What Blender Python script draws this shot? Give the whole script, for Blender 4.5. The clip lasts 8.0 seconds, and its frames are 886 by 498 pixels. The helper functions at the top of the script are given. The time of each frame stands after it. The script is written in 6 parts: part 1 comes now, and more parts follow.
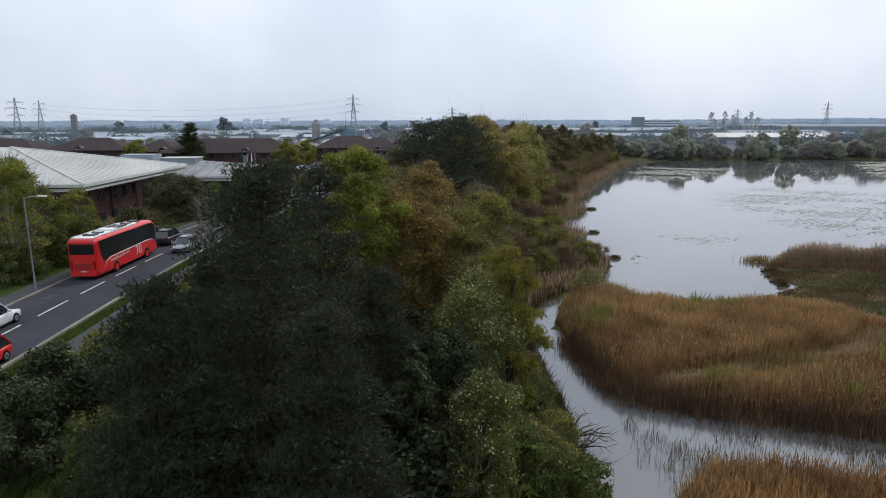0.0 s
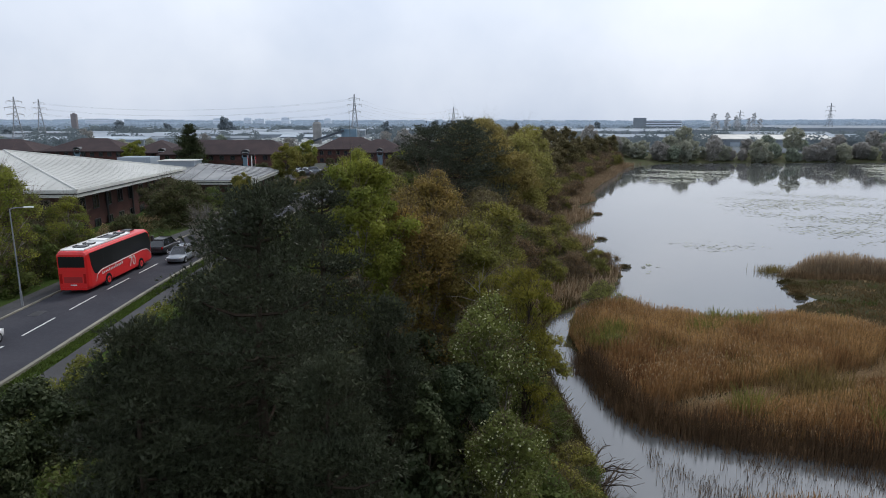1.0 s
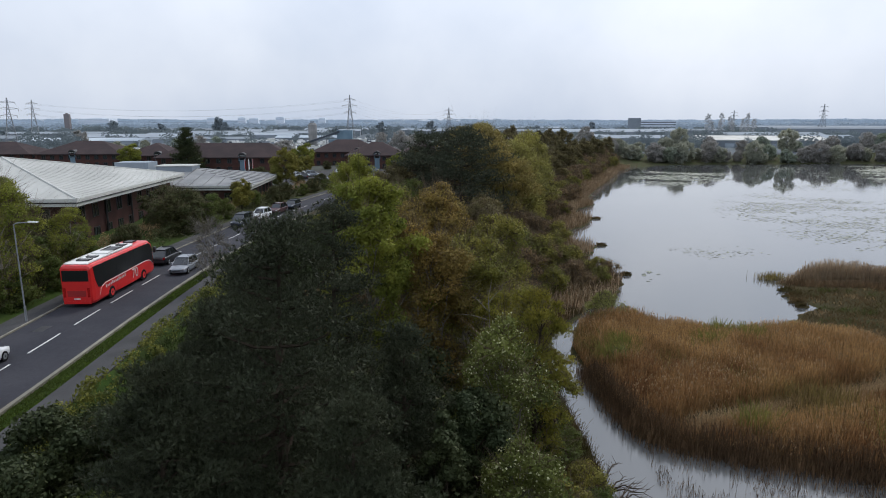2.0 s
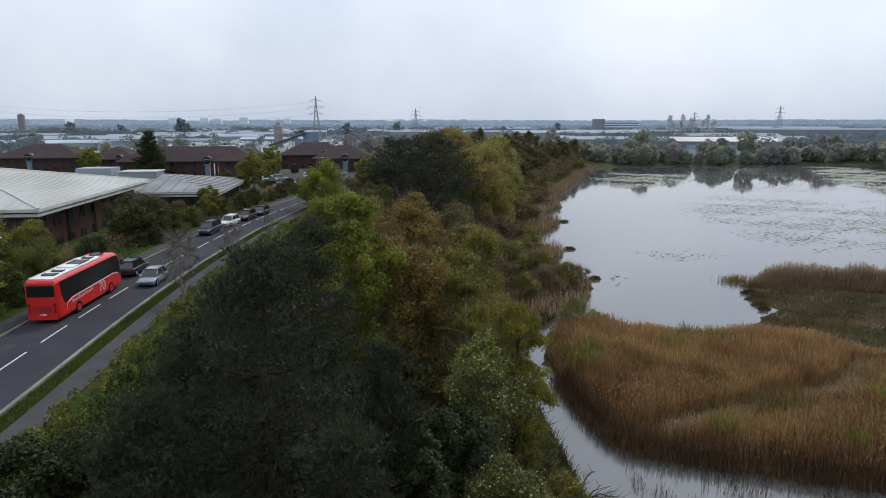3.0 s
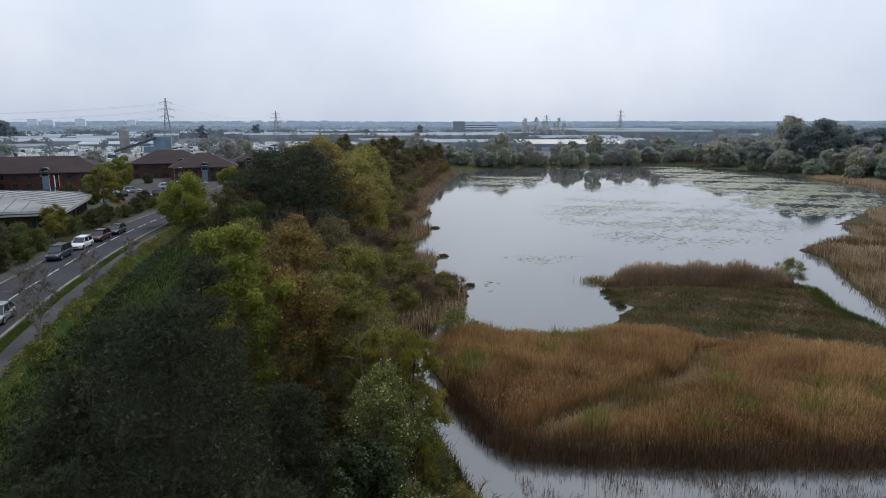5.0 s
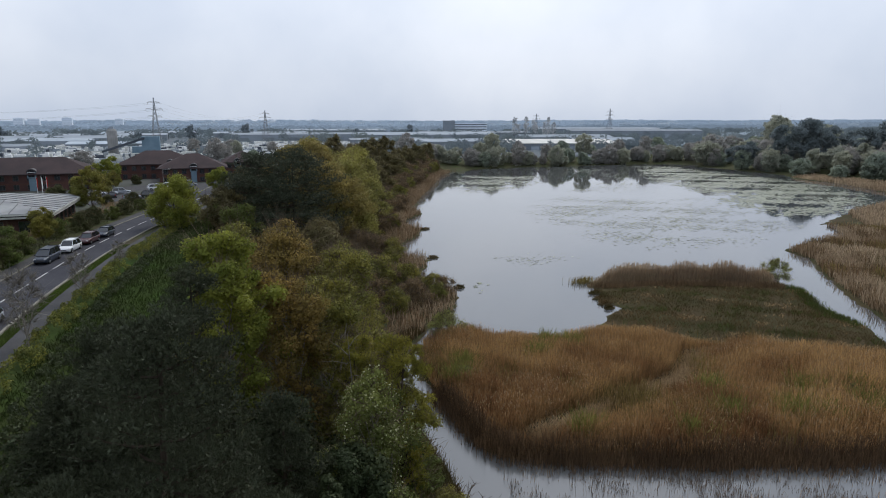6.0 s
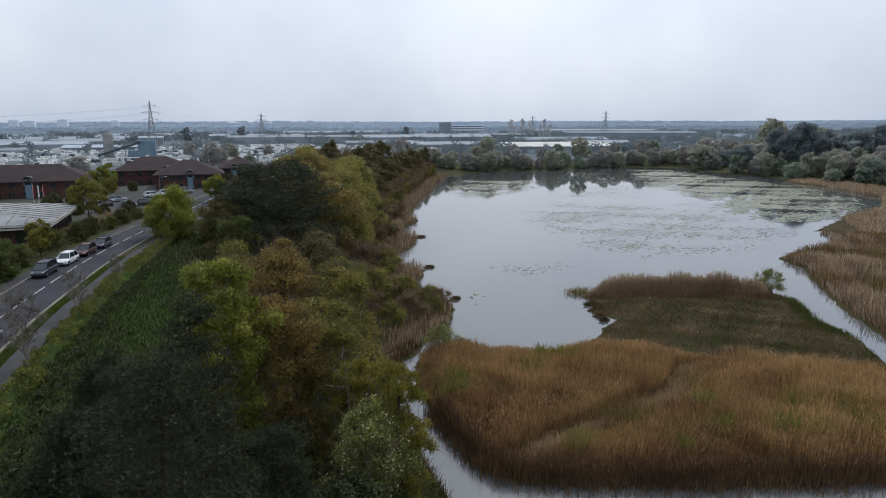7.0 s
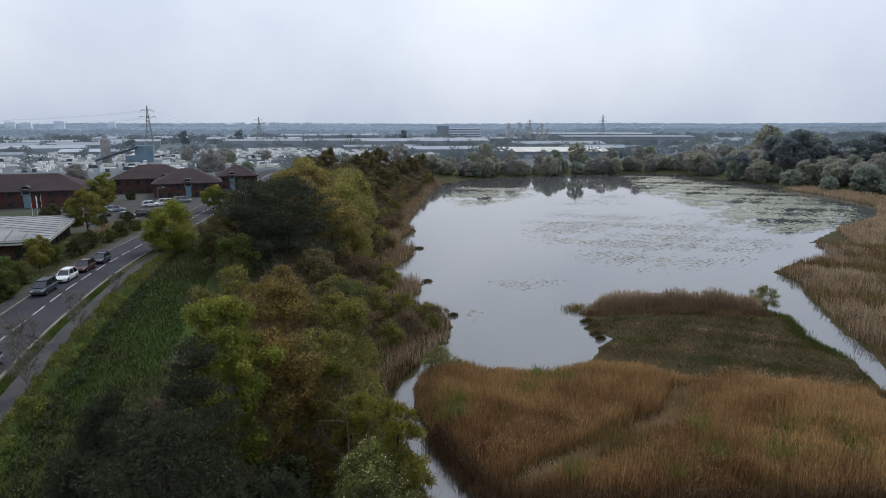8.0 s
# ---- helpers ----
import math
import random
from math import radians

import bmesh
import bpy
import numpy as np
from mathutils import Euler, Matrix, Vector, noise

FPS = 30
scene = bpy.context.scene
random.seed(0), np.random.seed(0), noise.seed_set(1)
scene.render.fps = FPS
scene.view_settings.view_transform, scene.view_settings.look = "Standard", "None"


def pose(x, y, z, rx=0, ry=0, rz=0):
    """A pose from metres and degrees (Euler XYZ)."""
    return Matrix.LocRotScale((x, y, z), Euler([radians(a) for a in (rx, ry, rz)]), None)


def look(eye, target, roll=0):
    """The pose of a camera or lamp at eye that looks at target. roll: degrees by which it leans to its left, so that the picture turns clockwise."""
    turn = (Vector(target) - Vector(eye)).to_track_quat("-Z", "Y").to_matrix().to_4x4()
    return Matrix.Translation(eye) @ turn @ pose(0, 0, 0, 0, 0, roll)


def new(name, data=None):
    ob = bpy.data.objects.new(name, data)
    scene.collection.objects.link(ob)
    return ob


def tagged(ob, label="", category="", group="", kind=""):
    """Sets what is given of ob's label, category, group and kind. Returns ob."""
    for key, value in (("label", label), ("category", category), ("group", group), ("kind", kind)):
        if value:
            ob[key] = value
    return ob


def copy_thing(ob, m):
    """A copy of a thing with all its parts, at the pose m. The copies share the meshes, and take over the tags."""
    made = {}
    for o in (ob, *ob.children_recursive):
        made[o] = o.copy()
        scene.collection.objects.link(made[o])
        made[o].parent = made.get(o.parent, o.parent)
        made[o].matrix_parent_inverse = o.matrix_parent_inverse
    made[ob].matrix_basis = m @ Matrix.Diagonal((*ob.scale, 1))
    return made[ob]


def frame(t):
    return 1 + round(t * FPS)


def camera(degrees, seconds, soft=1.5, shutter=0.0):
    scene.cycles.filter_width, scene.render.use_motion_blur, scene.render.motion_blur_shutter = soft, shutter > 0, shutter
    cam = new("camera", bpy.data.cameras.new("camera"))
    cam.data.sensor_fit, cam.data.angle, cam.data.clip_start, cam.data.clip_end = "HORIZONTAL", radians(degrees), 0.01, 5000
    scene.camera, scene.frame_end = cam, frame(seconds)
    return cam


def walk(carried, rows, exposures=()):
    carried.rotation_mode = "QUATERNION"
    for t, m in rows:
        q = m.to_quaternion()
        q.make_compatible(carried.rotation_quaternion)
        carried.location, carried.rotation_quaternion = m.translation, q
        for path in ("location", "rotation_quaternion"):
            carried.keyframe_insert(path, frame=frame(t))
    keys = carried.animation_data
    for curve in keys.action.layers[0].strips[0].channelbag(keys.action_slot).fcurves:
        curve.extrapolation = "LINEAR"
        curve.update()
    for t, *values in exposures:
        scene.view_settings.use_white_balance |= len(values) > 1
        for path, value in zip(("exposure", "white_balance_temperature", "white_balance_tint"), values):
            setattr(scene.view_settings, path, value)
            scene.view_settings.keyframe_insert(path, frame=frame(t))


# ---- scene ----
# camera and its flight
cam = camera(70.2, 8.0, soft=1.0)
PATH = [
    (0, (0.609, -0.754, 18.664), (0.732, 1.203, 18.272), -0.2),
    (0.5, (0.528, 1.152, 18.836), (0.65, 3.109, 18.443), -0.1),
    (1, (0.173, 2.063, 19.297), (0.295, 4.021, 18.904), -0.0),
    (1.5, (-0.3, 2.335, 19.787), (-0.182, 4.293, 19.395), 0.0),
    (2.8, (-1.175, 2.308, 21.204), (-0.957, 4.255, 20.804), -0.0),
    (3, (-1.271, 2.236, 21.302), (-1.03, 4.182, 20.908), 0.0),
    (3.5, (-1.394, 2.0, 21.784), (-1.033, 3.928, 21.393), 0.0),
    (4, (-1.91, 1.963, 22.261), (-1.38, 3.851, 21.868), -0.0),
    (4.5, (-2.561, 1.973, 22.752), (-1.949, 3.836, 22.36), -0.1),
    (5, (-2.778, 1.848, 23.068), (-2.129, 3.699, 22.677), -0.0),
    (6.5, (-2.76, 1.296, 24.187), (-2.078, 3.135, 23.792), -0.1),
    (7, (-2.783, 1.211, 25.228), (-2.096, 3.048, 24.836), -0.1),
    (7.5, (-2.793, 1.133, 26.456), (-2.102, 2.969, 26.066), -0.0),
    (8, (-2.896, 1.079, 27.574), (-2.201, 2.913, 27.187), 0.0),
]
walk(cam, [(t, look(eye, target, roll)) for t, eye, target, roll in PATH], exposures=((0.0, 0.03), (1.5, 0.02), (5.0, -0.05), (8.0, -0.08)))

# hazy overcast sky, with the sun behind thin cloud ahead of the camera
SUN_EL, SUN_AZ = 47.0, 33.0
world = bpy.data.worlds.new("sky")
scene.world = world
world.use_nodes = True
wt = world.node_tree
wt.nodes.clear()
w_out = wt.nodes.new("ShaderNodeOutputWorld")
w_bg = wt.nodes.new("ShaderNodeBackground")
w_sky = wt.nodes.new("ShaderNodeTexSky")
w_sky.sky_type = "NISHITA"
w_sky.sun_disc = False
w_sky.sun_elevation = radians(SUN_EL)
w_sky.sun_rotation = radians(SUN_AZ)
w_sky.air_density, w_sky.dust_density, w_sky.ozone_density = 1.0, 4.0, 1.0
w_hsv = wt.nodes.new("ShaderNodeHueSaturation")
w_hsv.inputs["Saturation"].default_value = 0.25
w_hsv.inputs["Value"].default_value = 0.75
w_noise = wt.nodes.new("ShaderNodeTexNoise")
w_noise.inputs["Scale"].default_value = 3.2
w_noise.inputs["Detail"].default_value = 5.0
w_noise.inputs["Roughness"].default_value = 0.5
w_ramp = wt.nodes.new("ShaderNodeValToRGB")
w_ramp.color_ramp.elements[0].position, w_ramp.color_ramp.elements[0].color = 0.35, (6.15, 7.15, 8.95, 1)
w_ramp.color_ramp.elements[1].position, w_ramp.color_ramp.elements[1].color = 0.7, (8.65, 9.4, 10.75, 1)
w_coord = wt.nodes.new("ShaderNodeTexCoord")
w_sep = wt.nodes.new("ShaderNodeSeparateXYZ")
w_rise = wt.nodes.new("ShaderNodeMapRange")
w_rise.inputs["From Min"].default_value, w_rise.inputs["From Max"].default_value = 0.07, 0.4
w_rise.inputs["To Min"].default_value, w_rise.inputs["To Max"].default_value = 1.0, 1.3
w_gain = wt.nodes.new("ShaderNodeVectorMath")
w_gain.operation = "SCALE"
wt.links.new(w_coord.outputs["Generated"], w_sep.inputs[0])
wt.links.new(w_sep.outputs["Z"], w_rise.inputs["Value"])
wt.links.new(w_rise.outputs[0], w_gain.inputs["Scale"])
w_mix = wt.nodes.new("ShaderNodeMixRGB")
w_mix.inputs["Fac"].default_value = 0.72
wt.links.new(w_sky.outputs[0], w_hsv.inputs["Color"])
wt.links.new(w_noise.outputs["Fac"], w_ramp.inputs["Fac"])
wt.links.new(w_hsv.outputs[0], w_mix.inputs["Color1"])
wt.links.new(w_ramp.outputs[0], w_mix.inputs["Color2"])
wt.links.new(w_mix.outputs[0], w_gain.inputs[0])
wt.links.new(w_gain.outputs[0], w_bg.inputs["Color"])
w_bg.inputs["Strength"].default_value = 0.108
wt.links.new(w_bg.outputs[0], w_out.inputs["Surface"])

sun = new("sun", bpy.data.lights.new("sun", "SUN"))
sun.data.energy, sun.data.angle, sun.data.color = 1.5, radians(14), (1.0, 0.96, 0.9)
sx, sy, sz = math.sin(radians(SUN_AZ)) * math.cos(radians(SUN_EL)), math.cos(radians(SUN_AZ)) * math.cos(radians(SUN_EL)), math.sin(radians(SUN_EL))
sun.matrix_world = look((sx * 300, sy * 300, sz * 300), (0, 0, 0))


# ---------- materials ----------
def mat(name, colour, rough=0.8, colour2=None, scale=1.0, detail=4.0, bump=0.0, bump_scale=20.0, metal=0.0, spec=None,
        island=0.0, obj_random=0.0, fine=0.0, translucent=0.0, stretch=None, coat=0.0, low=0.35, high=0.65):
    """Principled material: two colours mixed by a broad noise, a fine grain, random shifts per island or object, and a bump."""
    m = bpy.data.materials.new(name)
    m.use_nodes = True
    t = m.node_tree
    b = t.nodes["Principled BSDF"]
    b.inputs["Roughness"].default_value = rough
    b.inputs["Metallic"].default_value = metal
    b.inputs["Specular IOR Level"].default_value = spec if spec is not None else (0.08 if rough > 0.8 else 0.5)
    b.inputs["Coat Weight"].default_value = coat
    colour2 = colour2 or tuple(c * 0.8 for c in colour)
    geo = t.nodes.new("ShaderNodeNewGeometry")
    vec = geo.outputs["Position"]
    if stretch:
        mp = t.nodes.new("ShaderNodeVectorMath")
        mp.operation = "MULTIPLY"
        mp.inputs[1].default_value = stretch
        t.links.new(vec, mp.inputs[0])
        vec = mp.outputs[0]
    n = t.nodes.new("ShaderNodeTexNoise")
    n.inputs["Scale"].default_value, n.inputs["Detail"].default_value = scale, detail
    t.links.new(vec, n.inputs["Vector"])
    r = t.nodes.new("ShaderNodeValToRGB")
    r.color_ramp.elements[0].position, r.color_ramp.elements[0].color = low, (*colour, 1)
    r.color_ramp.elements[1].position, r.color_ramp.elements[1].color = high, (*colour2, 1)
    t.links.new(n.outputs["Fac"], r.inputs["Fac"])
    out = r.outputs["Color"]

    def shift(value, amount):
        nonlocal out
        rng = t.nodes.new("ShaderNodeMapRange")
        rng.inputs["To Min"].default_value, rng.inputs["To Max"].default_value = 1 - amount, 1 + amount
        t.links.new(value, rng.inputs["Value"])
        h = t.nodes.new("ShaderNodeHueSaturation")
        t.links.new(rng.outputs[0], h.inputs["Value"])
        t.links.new(out, h.inputs["Color"])
        out = h.outputs["Color"]
    if fine:
        n2 = t.nodes.new("ShaderNodeTexNoise")
        n2.inputs["Scale"].default_value, n2.inputs["Detail"].default_value = scale * 14, 3.0
        t.links.new(vec, n2.inputs["Vector"])
        shift(n2.outputs["Fac"], fine)
    if island:
        shift(geo.outputs["Random Per Island"], island)
    if obj_random:
        shift(t.nodes.new("ShaderNodeObjectInfo").outputs["Random"], obj_random)
    t.links.new(out, b.inputs["Base Color"])
    if bump:
        n3 = t.nodes.new("ShaderNodeTexNoise")
        n3.inputs["Scale"].default_value, n3.inputs["Detail"].default_value = bump_scale, 4.0
        t.links.new(vec, n3.inputs["Vector"])
        bp = t.nodes.new("ShaderNodeBump")
        bp.inputs["Strength"].default_value, bp.inputs["Distance"].default_value = bump, 0.05
        t.links.new(n3.outputs["Fac"], bp.inputs["Height"])
        t.links.new(bp.outputs[0], b.inputs["Normal"])
    if translucent:
        tr = t.nodes.new("ShaderNodeBsdfTranslucent")
        t.links.new(out, tr.inputs["Color"])
        mx = t.nodes.new("ShaderNodeMixShader")
        mx.inputs[0].default_value = translucent
        t.links.new(b.outputs[0], mx.inputs[1])
        t.links.new(tr.outputs[0], mx.inputs[2])
        t.links.new(mx.outputs[0], t.nodes["Material Output"].inputs["Surface"])
    return m


def leaf_mat(name, colour, colour2, translucent=0.35, scale=0.35):
    return mat(name, colour, 0.6, colour2, scale=scale, detail=3, island=0.25, spec=0.14, translucent=translucent * 0.85)


M_GROUND = mat("ground_grass", (0.032, 0.06, 0.010), 0.95, (0.035, 0.042, 0.013), scale=0.12, fine=0.4, bump=0.5, bump_scale=6)
M_FLOOR = mat("woodland_floor", (0.05, 0.042, 0.026), 0.95, (0.05, 0.062, 0.022), scale=0.5, fine=0.4, bump=0.6, bump_scale=5)
M_MARSH = mat("marsh_turf", (0.036, 0.036, 0.014), 0.95, (0.058, 0.042, 0.022), scale=0.22, detail=6, fine=0.5, bump=0.7, bump_scale=4)
M_ASPHALT = mat("asphalt", (0.037, 0.038, 0.046), 0.85, (0.049, 0.049, 0.057), scale=0.25, detail=6, fine=0.18, bump=0.2, bump_scale=40)
M_PATH = mat("path_asphalt", (0.072, 0.071, 0.073), 0.9, (0.052, 0.052, 0.053), scale=0.4, fine=0.15, bump=0.2, bump_scale=30)
M_KERB = mat("concrete_kerb", (0.25, 0.235, 0.19), 0.85, (0.18, 0.17, 0.14), scale=0.8, fine=0.15)
M_PAINT_W = mat("road_paint", (0.62, 0.62, 0.6), 0.7, (0.4, 0.4, 0.39), scale=1.5, fine=0.2)
M_BRICK = mat("red_brick", (0.09, 0.046, 0.04), 0.85, (0.066, 0.036, 0.032), scale=0.6, fine=0.25, bump=0.2, bump_scale=14)
M_BRICK_DK = mat("brown_brick", (0.10, 0.05, 0.035), 0.85, (0.08, 0.04, 0.03), scale=0.6, fine=0.2)
M_TILE = mat("brown_roof_tile", (0.060, 0.044, 0.044), 0.85, (0.046, 0.036, 0.037), scale=0.3, fine=0.2, bump=0.3, bump_scale=8)
M_ROOF_W = mat("pale_metal_roof", (0.47, 0.47, 0.44), 0.7, (0.35, 0.35, 0.325), scale=0.15, detail=6, fine=0.12, metal=0.0, stretch=(1, 0.3, 1))
M_ROOF_G = mat("grey_membrane_roof", (0.27, 0.275, 0.27), 0.8, (0.175, 0.18, 0.185), scale=0.25, detail=6, fine=0.15)
M_FASCIA = mat("pale_fascia", (0.55, 0.55, 0.5), 0.5, (0.45, 0.45, 0.42), scale=0.5)
M_FRAME = mat("dark_frame", (0.03, 0.03, 0.033), 0.5)
M_WHITE = mat("white_paint", (0.75, 0.75, 0.73), 0.5, (0.65, 0.65, 0.63), scale=0.8)
# Cladding colours include a grey-blue tint that imitates distance haze
M_SHED_W = mat("pale_shed_cladding", (0.32, 0.36, 0.395), 0.85, (0.225, 0.26, 0.295), spec=0.05, scale=0.05, fine=0.1, obj_random=0.35)
M_SHED_G = mat("grey_shed_cladding", (0.27, 0.30, 0.33), 0.85, (0.23, 0.26, 0.29), scale=0.08, fine=0.08, obj_random=0.2)
M_SHED_DK = mat("dark_grey_cladding", (0.15, 0.168, 0.19), 0.7, (0.13, 0.146, 0.168), scale=0.2, fine=0.1)
M_CONVEYOR = mat("dark_conveyor_casing", (0.055, 0.065, 0.08), 0.7, (0.045, 0.055, 0.07), scale=0.3, fine=0.1)
M_BLUE = mat("blue_plant_cladding", (0.15, 0.225, 0.28), 0.7, (0.11, 0.175, 0.225), scale=0.2, fine=0.1)
M_CONCRETE = mat("concrete", (0.3, 0.29, 0.28), 0.85, (0.23, 0.23, 0.22), scale=0.3, fine=0.15)
M_GLASS = mat("window_glass", (0.015, 0.018, 0.022), 0.08, (0.02, 0.024, 0.03), scale=0.3, spec=0.8)
M_STEEL = mat("galvanised_steel", (0.28, 0.29, 0.3), 0.5, (0.2, 0.21, 0.22), scale=1.0, metal=0.4)
M_BARK = mat("brown_bark", (0.06, 0.045, 0.033), 0.9, (0.035, 0.027, 0.02), scale=2.5, fine=0.3, bump=0.6, bump_scale=12)
M_BIRCH = mat("birch_bark", (0.33, 0.29, 0.24), 0.8, (0.10, 0.085, 0.07), scale=1.8, fine=0.3, stretch=(1, 1, 0.5))
M_TWIG = mat("bare_twigs", (0.16, 0.12, 0.085), 0.85, (0.09, 0.07, 0.05), scale=0.5, island=0.3)
M_TWIG_GREY = mat("grey_twigs", (0.23, 0.21, 0.178), 0.85, (0.14, 0.125, 0.105), scale=0.5, island=0.3)
L_PINE = leaf_mat("pine_needles", (0.034, 0.040, 0.022), (0.048, 0.053, 0.029), 0.15, 0.5)
# Lighter copy of the needle colour, for painted highlights on the tufts
L_PINE_TIP_LIT = leaf_mat("pine_tip_highlights", (0.070, 0.082, 0.050), (0.050, 0.058, 0.034), 0.2, 0.5)
# Same needles as the near pines, lightened to paint in distance haze
L_PINE_SHORE = leaf_mat("haze_lifted_pine_needles", (0.044, 0.054, 0.034), (0.062, 0.070, 0.044), 0.2, 0.3)
L_LIME = leaf_mat("fresh_green_leaves", (0.25, 0.255, 0.042), (0.145, 0.17, 0.03), 0.45)
L_OLIVE = leaf_mat("olive_leaves", (0.225, 0.202, 0.044), (0.145, 0.145, 0.034), 0.42)
L_ORANGE = leaf_mat("bronze_catkins", (0.275, 0.185, 0.052), (0.175, 0.138, 0.038), 0.4)
L_YELLOW = leaf_mat("yellow_green_leaves", (0.24, 0.21, 0.035), (0.155, 0.155, 0.028), 0.45)
L_WILLOW = leaf_mat("willow_leaves", (0.31, 0.28, 0.075), (0.21, 0.20, 0.06), 0.45, 0.15)
L_WILLOW_WARM = leaf_mat("bronze_willow_leaves", (0.31, 0.24, 0.075), (0.22, 0.185, 0.06), 0.45, 0.15)
L_GREY = leaf_mat("grey_green_leaves", (0.15, 0.165, 0.042), (0.085, 0.10, 0.026), 0.4)
L_GREEN = leaf_mat("mid_green_leaves", (0.08, 0.108, 0.026), (0.105, 0.12, 0.03), 0.4)
L_DARK = leaf_mat("dark_evergreen_leaves", (0.037, 0.050, 0.022), (0.058, 0.068, 0.028), 0.2)
L_BROWN = leaf_mat("brown_budding_twigs", (0.25, 0.172, 0.09), (0.17, 0.122, 0.066), 0.42)
L_ALDER = leaf_mat("olive_brown_buds", (0.155, 0.128, 0.056), (0.11, 0.098, 0.045), 0.42)
L_HEDGE = leaf_mat("hedge_leaves", (0.20, 0.195, 0.038), (0.065, 0.08, 0.02), 0.35, 1.2)
# Pale blue-grey ground colour imitates haze over the far land
M_FARLAND = mat("haze_tinted_land", (0.19, 0.23, 0.265), 0.95, (0.23, 0.275, 0.315), scale=0.01, detail=5)
M_YARD = mat("yard_tarmac", (0.085, 0.085, 0.082), 0.95, (0.05, 0.06, 0.035), scale=0.035, detail=6, fine=0.15)
# Hardstanding grey with a blue tint painted in for haze
M_ESTATE = mat("haze_tinted_hardstanding", (0.13, 0.147, 0.165), 0.95, (0.10, 0.118, 0.125), scale=0.02, detail=6, fine=0.15)
M_GRASS = mat("rough_grass", (0.032, 0.052, 0.012), 0.85, (0.026, 0.035, 0.011), scale=0.3, island=0.4, translucent=0.3)
M_VERGE = mat("verge_turf", (0.075, 0.11, 0.02), 0.85, (0.055, 0.075, 0.017), scale=0.3, island=0.4, translucent=0.3)
M_SEAM = mat("dark_roof_joint", (0.08, 0.08, 0.082), 0.8)
# Distance haze is painted into this foliage colour, greyed and slightly blue
L_FAR = mat("haze_tinted_foliage", (0.20, 0.23, 0.225), 0.9, (0.155, 0.185, 0.20), scale=0.012, island=0.15, translucent=0.4, spec=0.0)
# Far-shore leaves are lightened and greyed so their colour carries the haze
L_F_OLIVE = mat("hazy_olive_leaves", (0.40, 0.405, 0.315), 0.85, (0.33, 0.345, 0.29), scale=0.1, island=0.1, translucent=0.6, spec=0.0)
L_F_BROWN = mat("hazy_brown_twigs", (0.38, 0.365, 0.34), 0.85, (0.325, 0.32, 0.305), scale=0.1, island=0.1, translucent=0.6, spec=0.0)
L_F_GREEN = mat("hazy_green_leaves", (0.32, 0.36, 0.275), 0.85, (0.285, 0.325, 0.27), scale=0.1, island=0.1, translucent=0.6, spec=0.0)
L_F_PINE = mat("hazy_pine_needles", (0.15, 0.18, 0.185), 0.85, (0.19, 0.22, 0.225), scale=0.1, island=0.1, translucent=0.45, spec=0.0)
# Stronger painted haze: woodland gets paler and bluer towards the horizon
L_FAR2 = mat("haze_blue_foliage", (0.30, 0.355, 0.405), 0.9, (0.24, 0.29, 0.335), scale=0.004, island=0.12, translucent=0.4, spec=0.0)
L_FAR3 = mat("haze_pale_foliage", (0.40, 0.475, 0.55), 0.9, (0.34, 0.41, 0.485), scale=0.002, island=0.08, translucent=0.4, spec=0.0)
# Skyline concrete, window bands and brick, paled in colour to imitate haze
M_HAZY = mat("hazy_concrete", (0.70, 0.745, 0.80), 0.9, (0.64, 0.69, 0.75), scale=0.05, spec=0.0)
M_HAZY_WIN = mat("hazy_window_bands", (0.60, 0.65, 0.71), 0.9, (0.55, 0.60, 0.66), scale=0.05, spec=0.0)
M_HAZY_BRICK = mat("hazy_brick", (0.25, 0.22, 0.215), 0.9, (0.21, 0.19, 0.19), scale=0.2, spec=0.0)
# Bark lightened by the same painted haze as the far leaves
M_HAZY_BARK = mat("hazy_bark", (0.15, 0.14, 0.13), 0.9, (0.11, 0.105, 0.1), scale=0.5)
M_CATKIN = mat("pale_catkins", (0.46, 0.46, 0.28), 0.8, (0.32, 0.33, 0.17), scale=1.0, island=0.3, translucent=0.3, spec=0.05)
M_REED = mat("dry_reeds", (0.40, 0.25, 0.108), 0.75, (0.205, 0.108, 0.048), scale=0.16, detail=7, island=0.5, translucent=0.4, spec=0.15)
M_REED_DK = mat("dark_reeds", (0.215, 0.142, 0.082), 0.8, (0.135, 0.09, 0.05), scale=0.2, detail=5, island=0.5, translucent=0.25, spec=0.1)
M_REED_PALE = mat("pale_far_reeds", (0.37, 0.285, 0.19), 0.8, (0.26, 0.19, 0.125), scale=0.08, detail=5, island=0.4, translucent=0.45, spec=0.1)
L_SCRUB = leaf_mat("scrub_leaves", (0.085, 0.083, 0.033), (0.055, 0.064, 0.024), 0.3, 0.7)
M_REED_OLIVE = mat("olive_reeds", (0.21, 0.165, 0.055), 0.8, (0.15, 0.105, 0.042), scale=0.3, detail=5, island=0.5, translucent=0.3, spec=0.1)
L_SALLOW = leaf_mat("sallow_leaves", (0.27, 0.28, 0.085), (0.19, 0.20, 0.06), 0.42)
# Wet stems, coloured darker still to stand in for shade at the margin
M_REED_WET_SHADED = mat("wet_shaded_reeds", (0.135, 0.085, 0.047), 0.8, (0.085, 0.055, 0.033), scale=0.3, detail=4, island=0.5, translucent=0.2, spec=0.1)
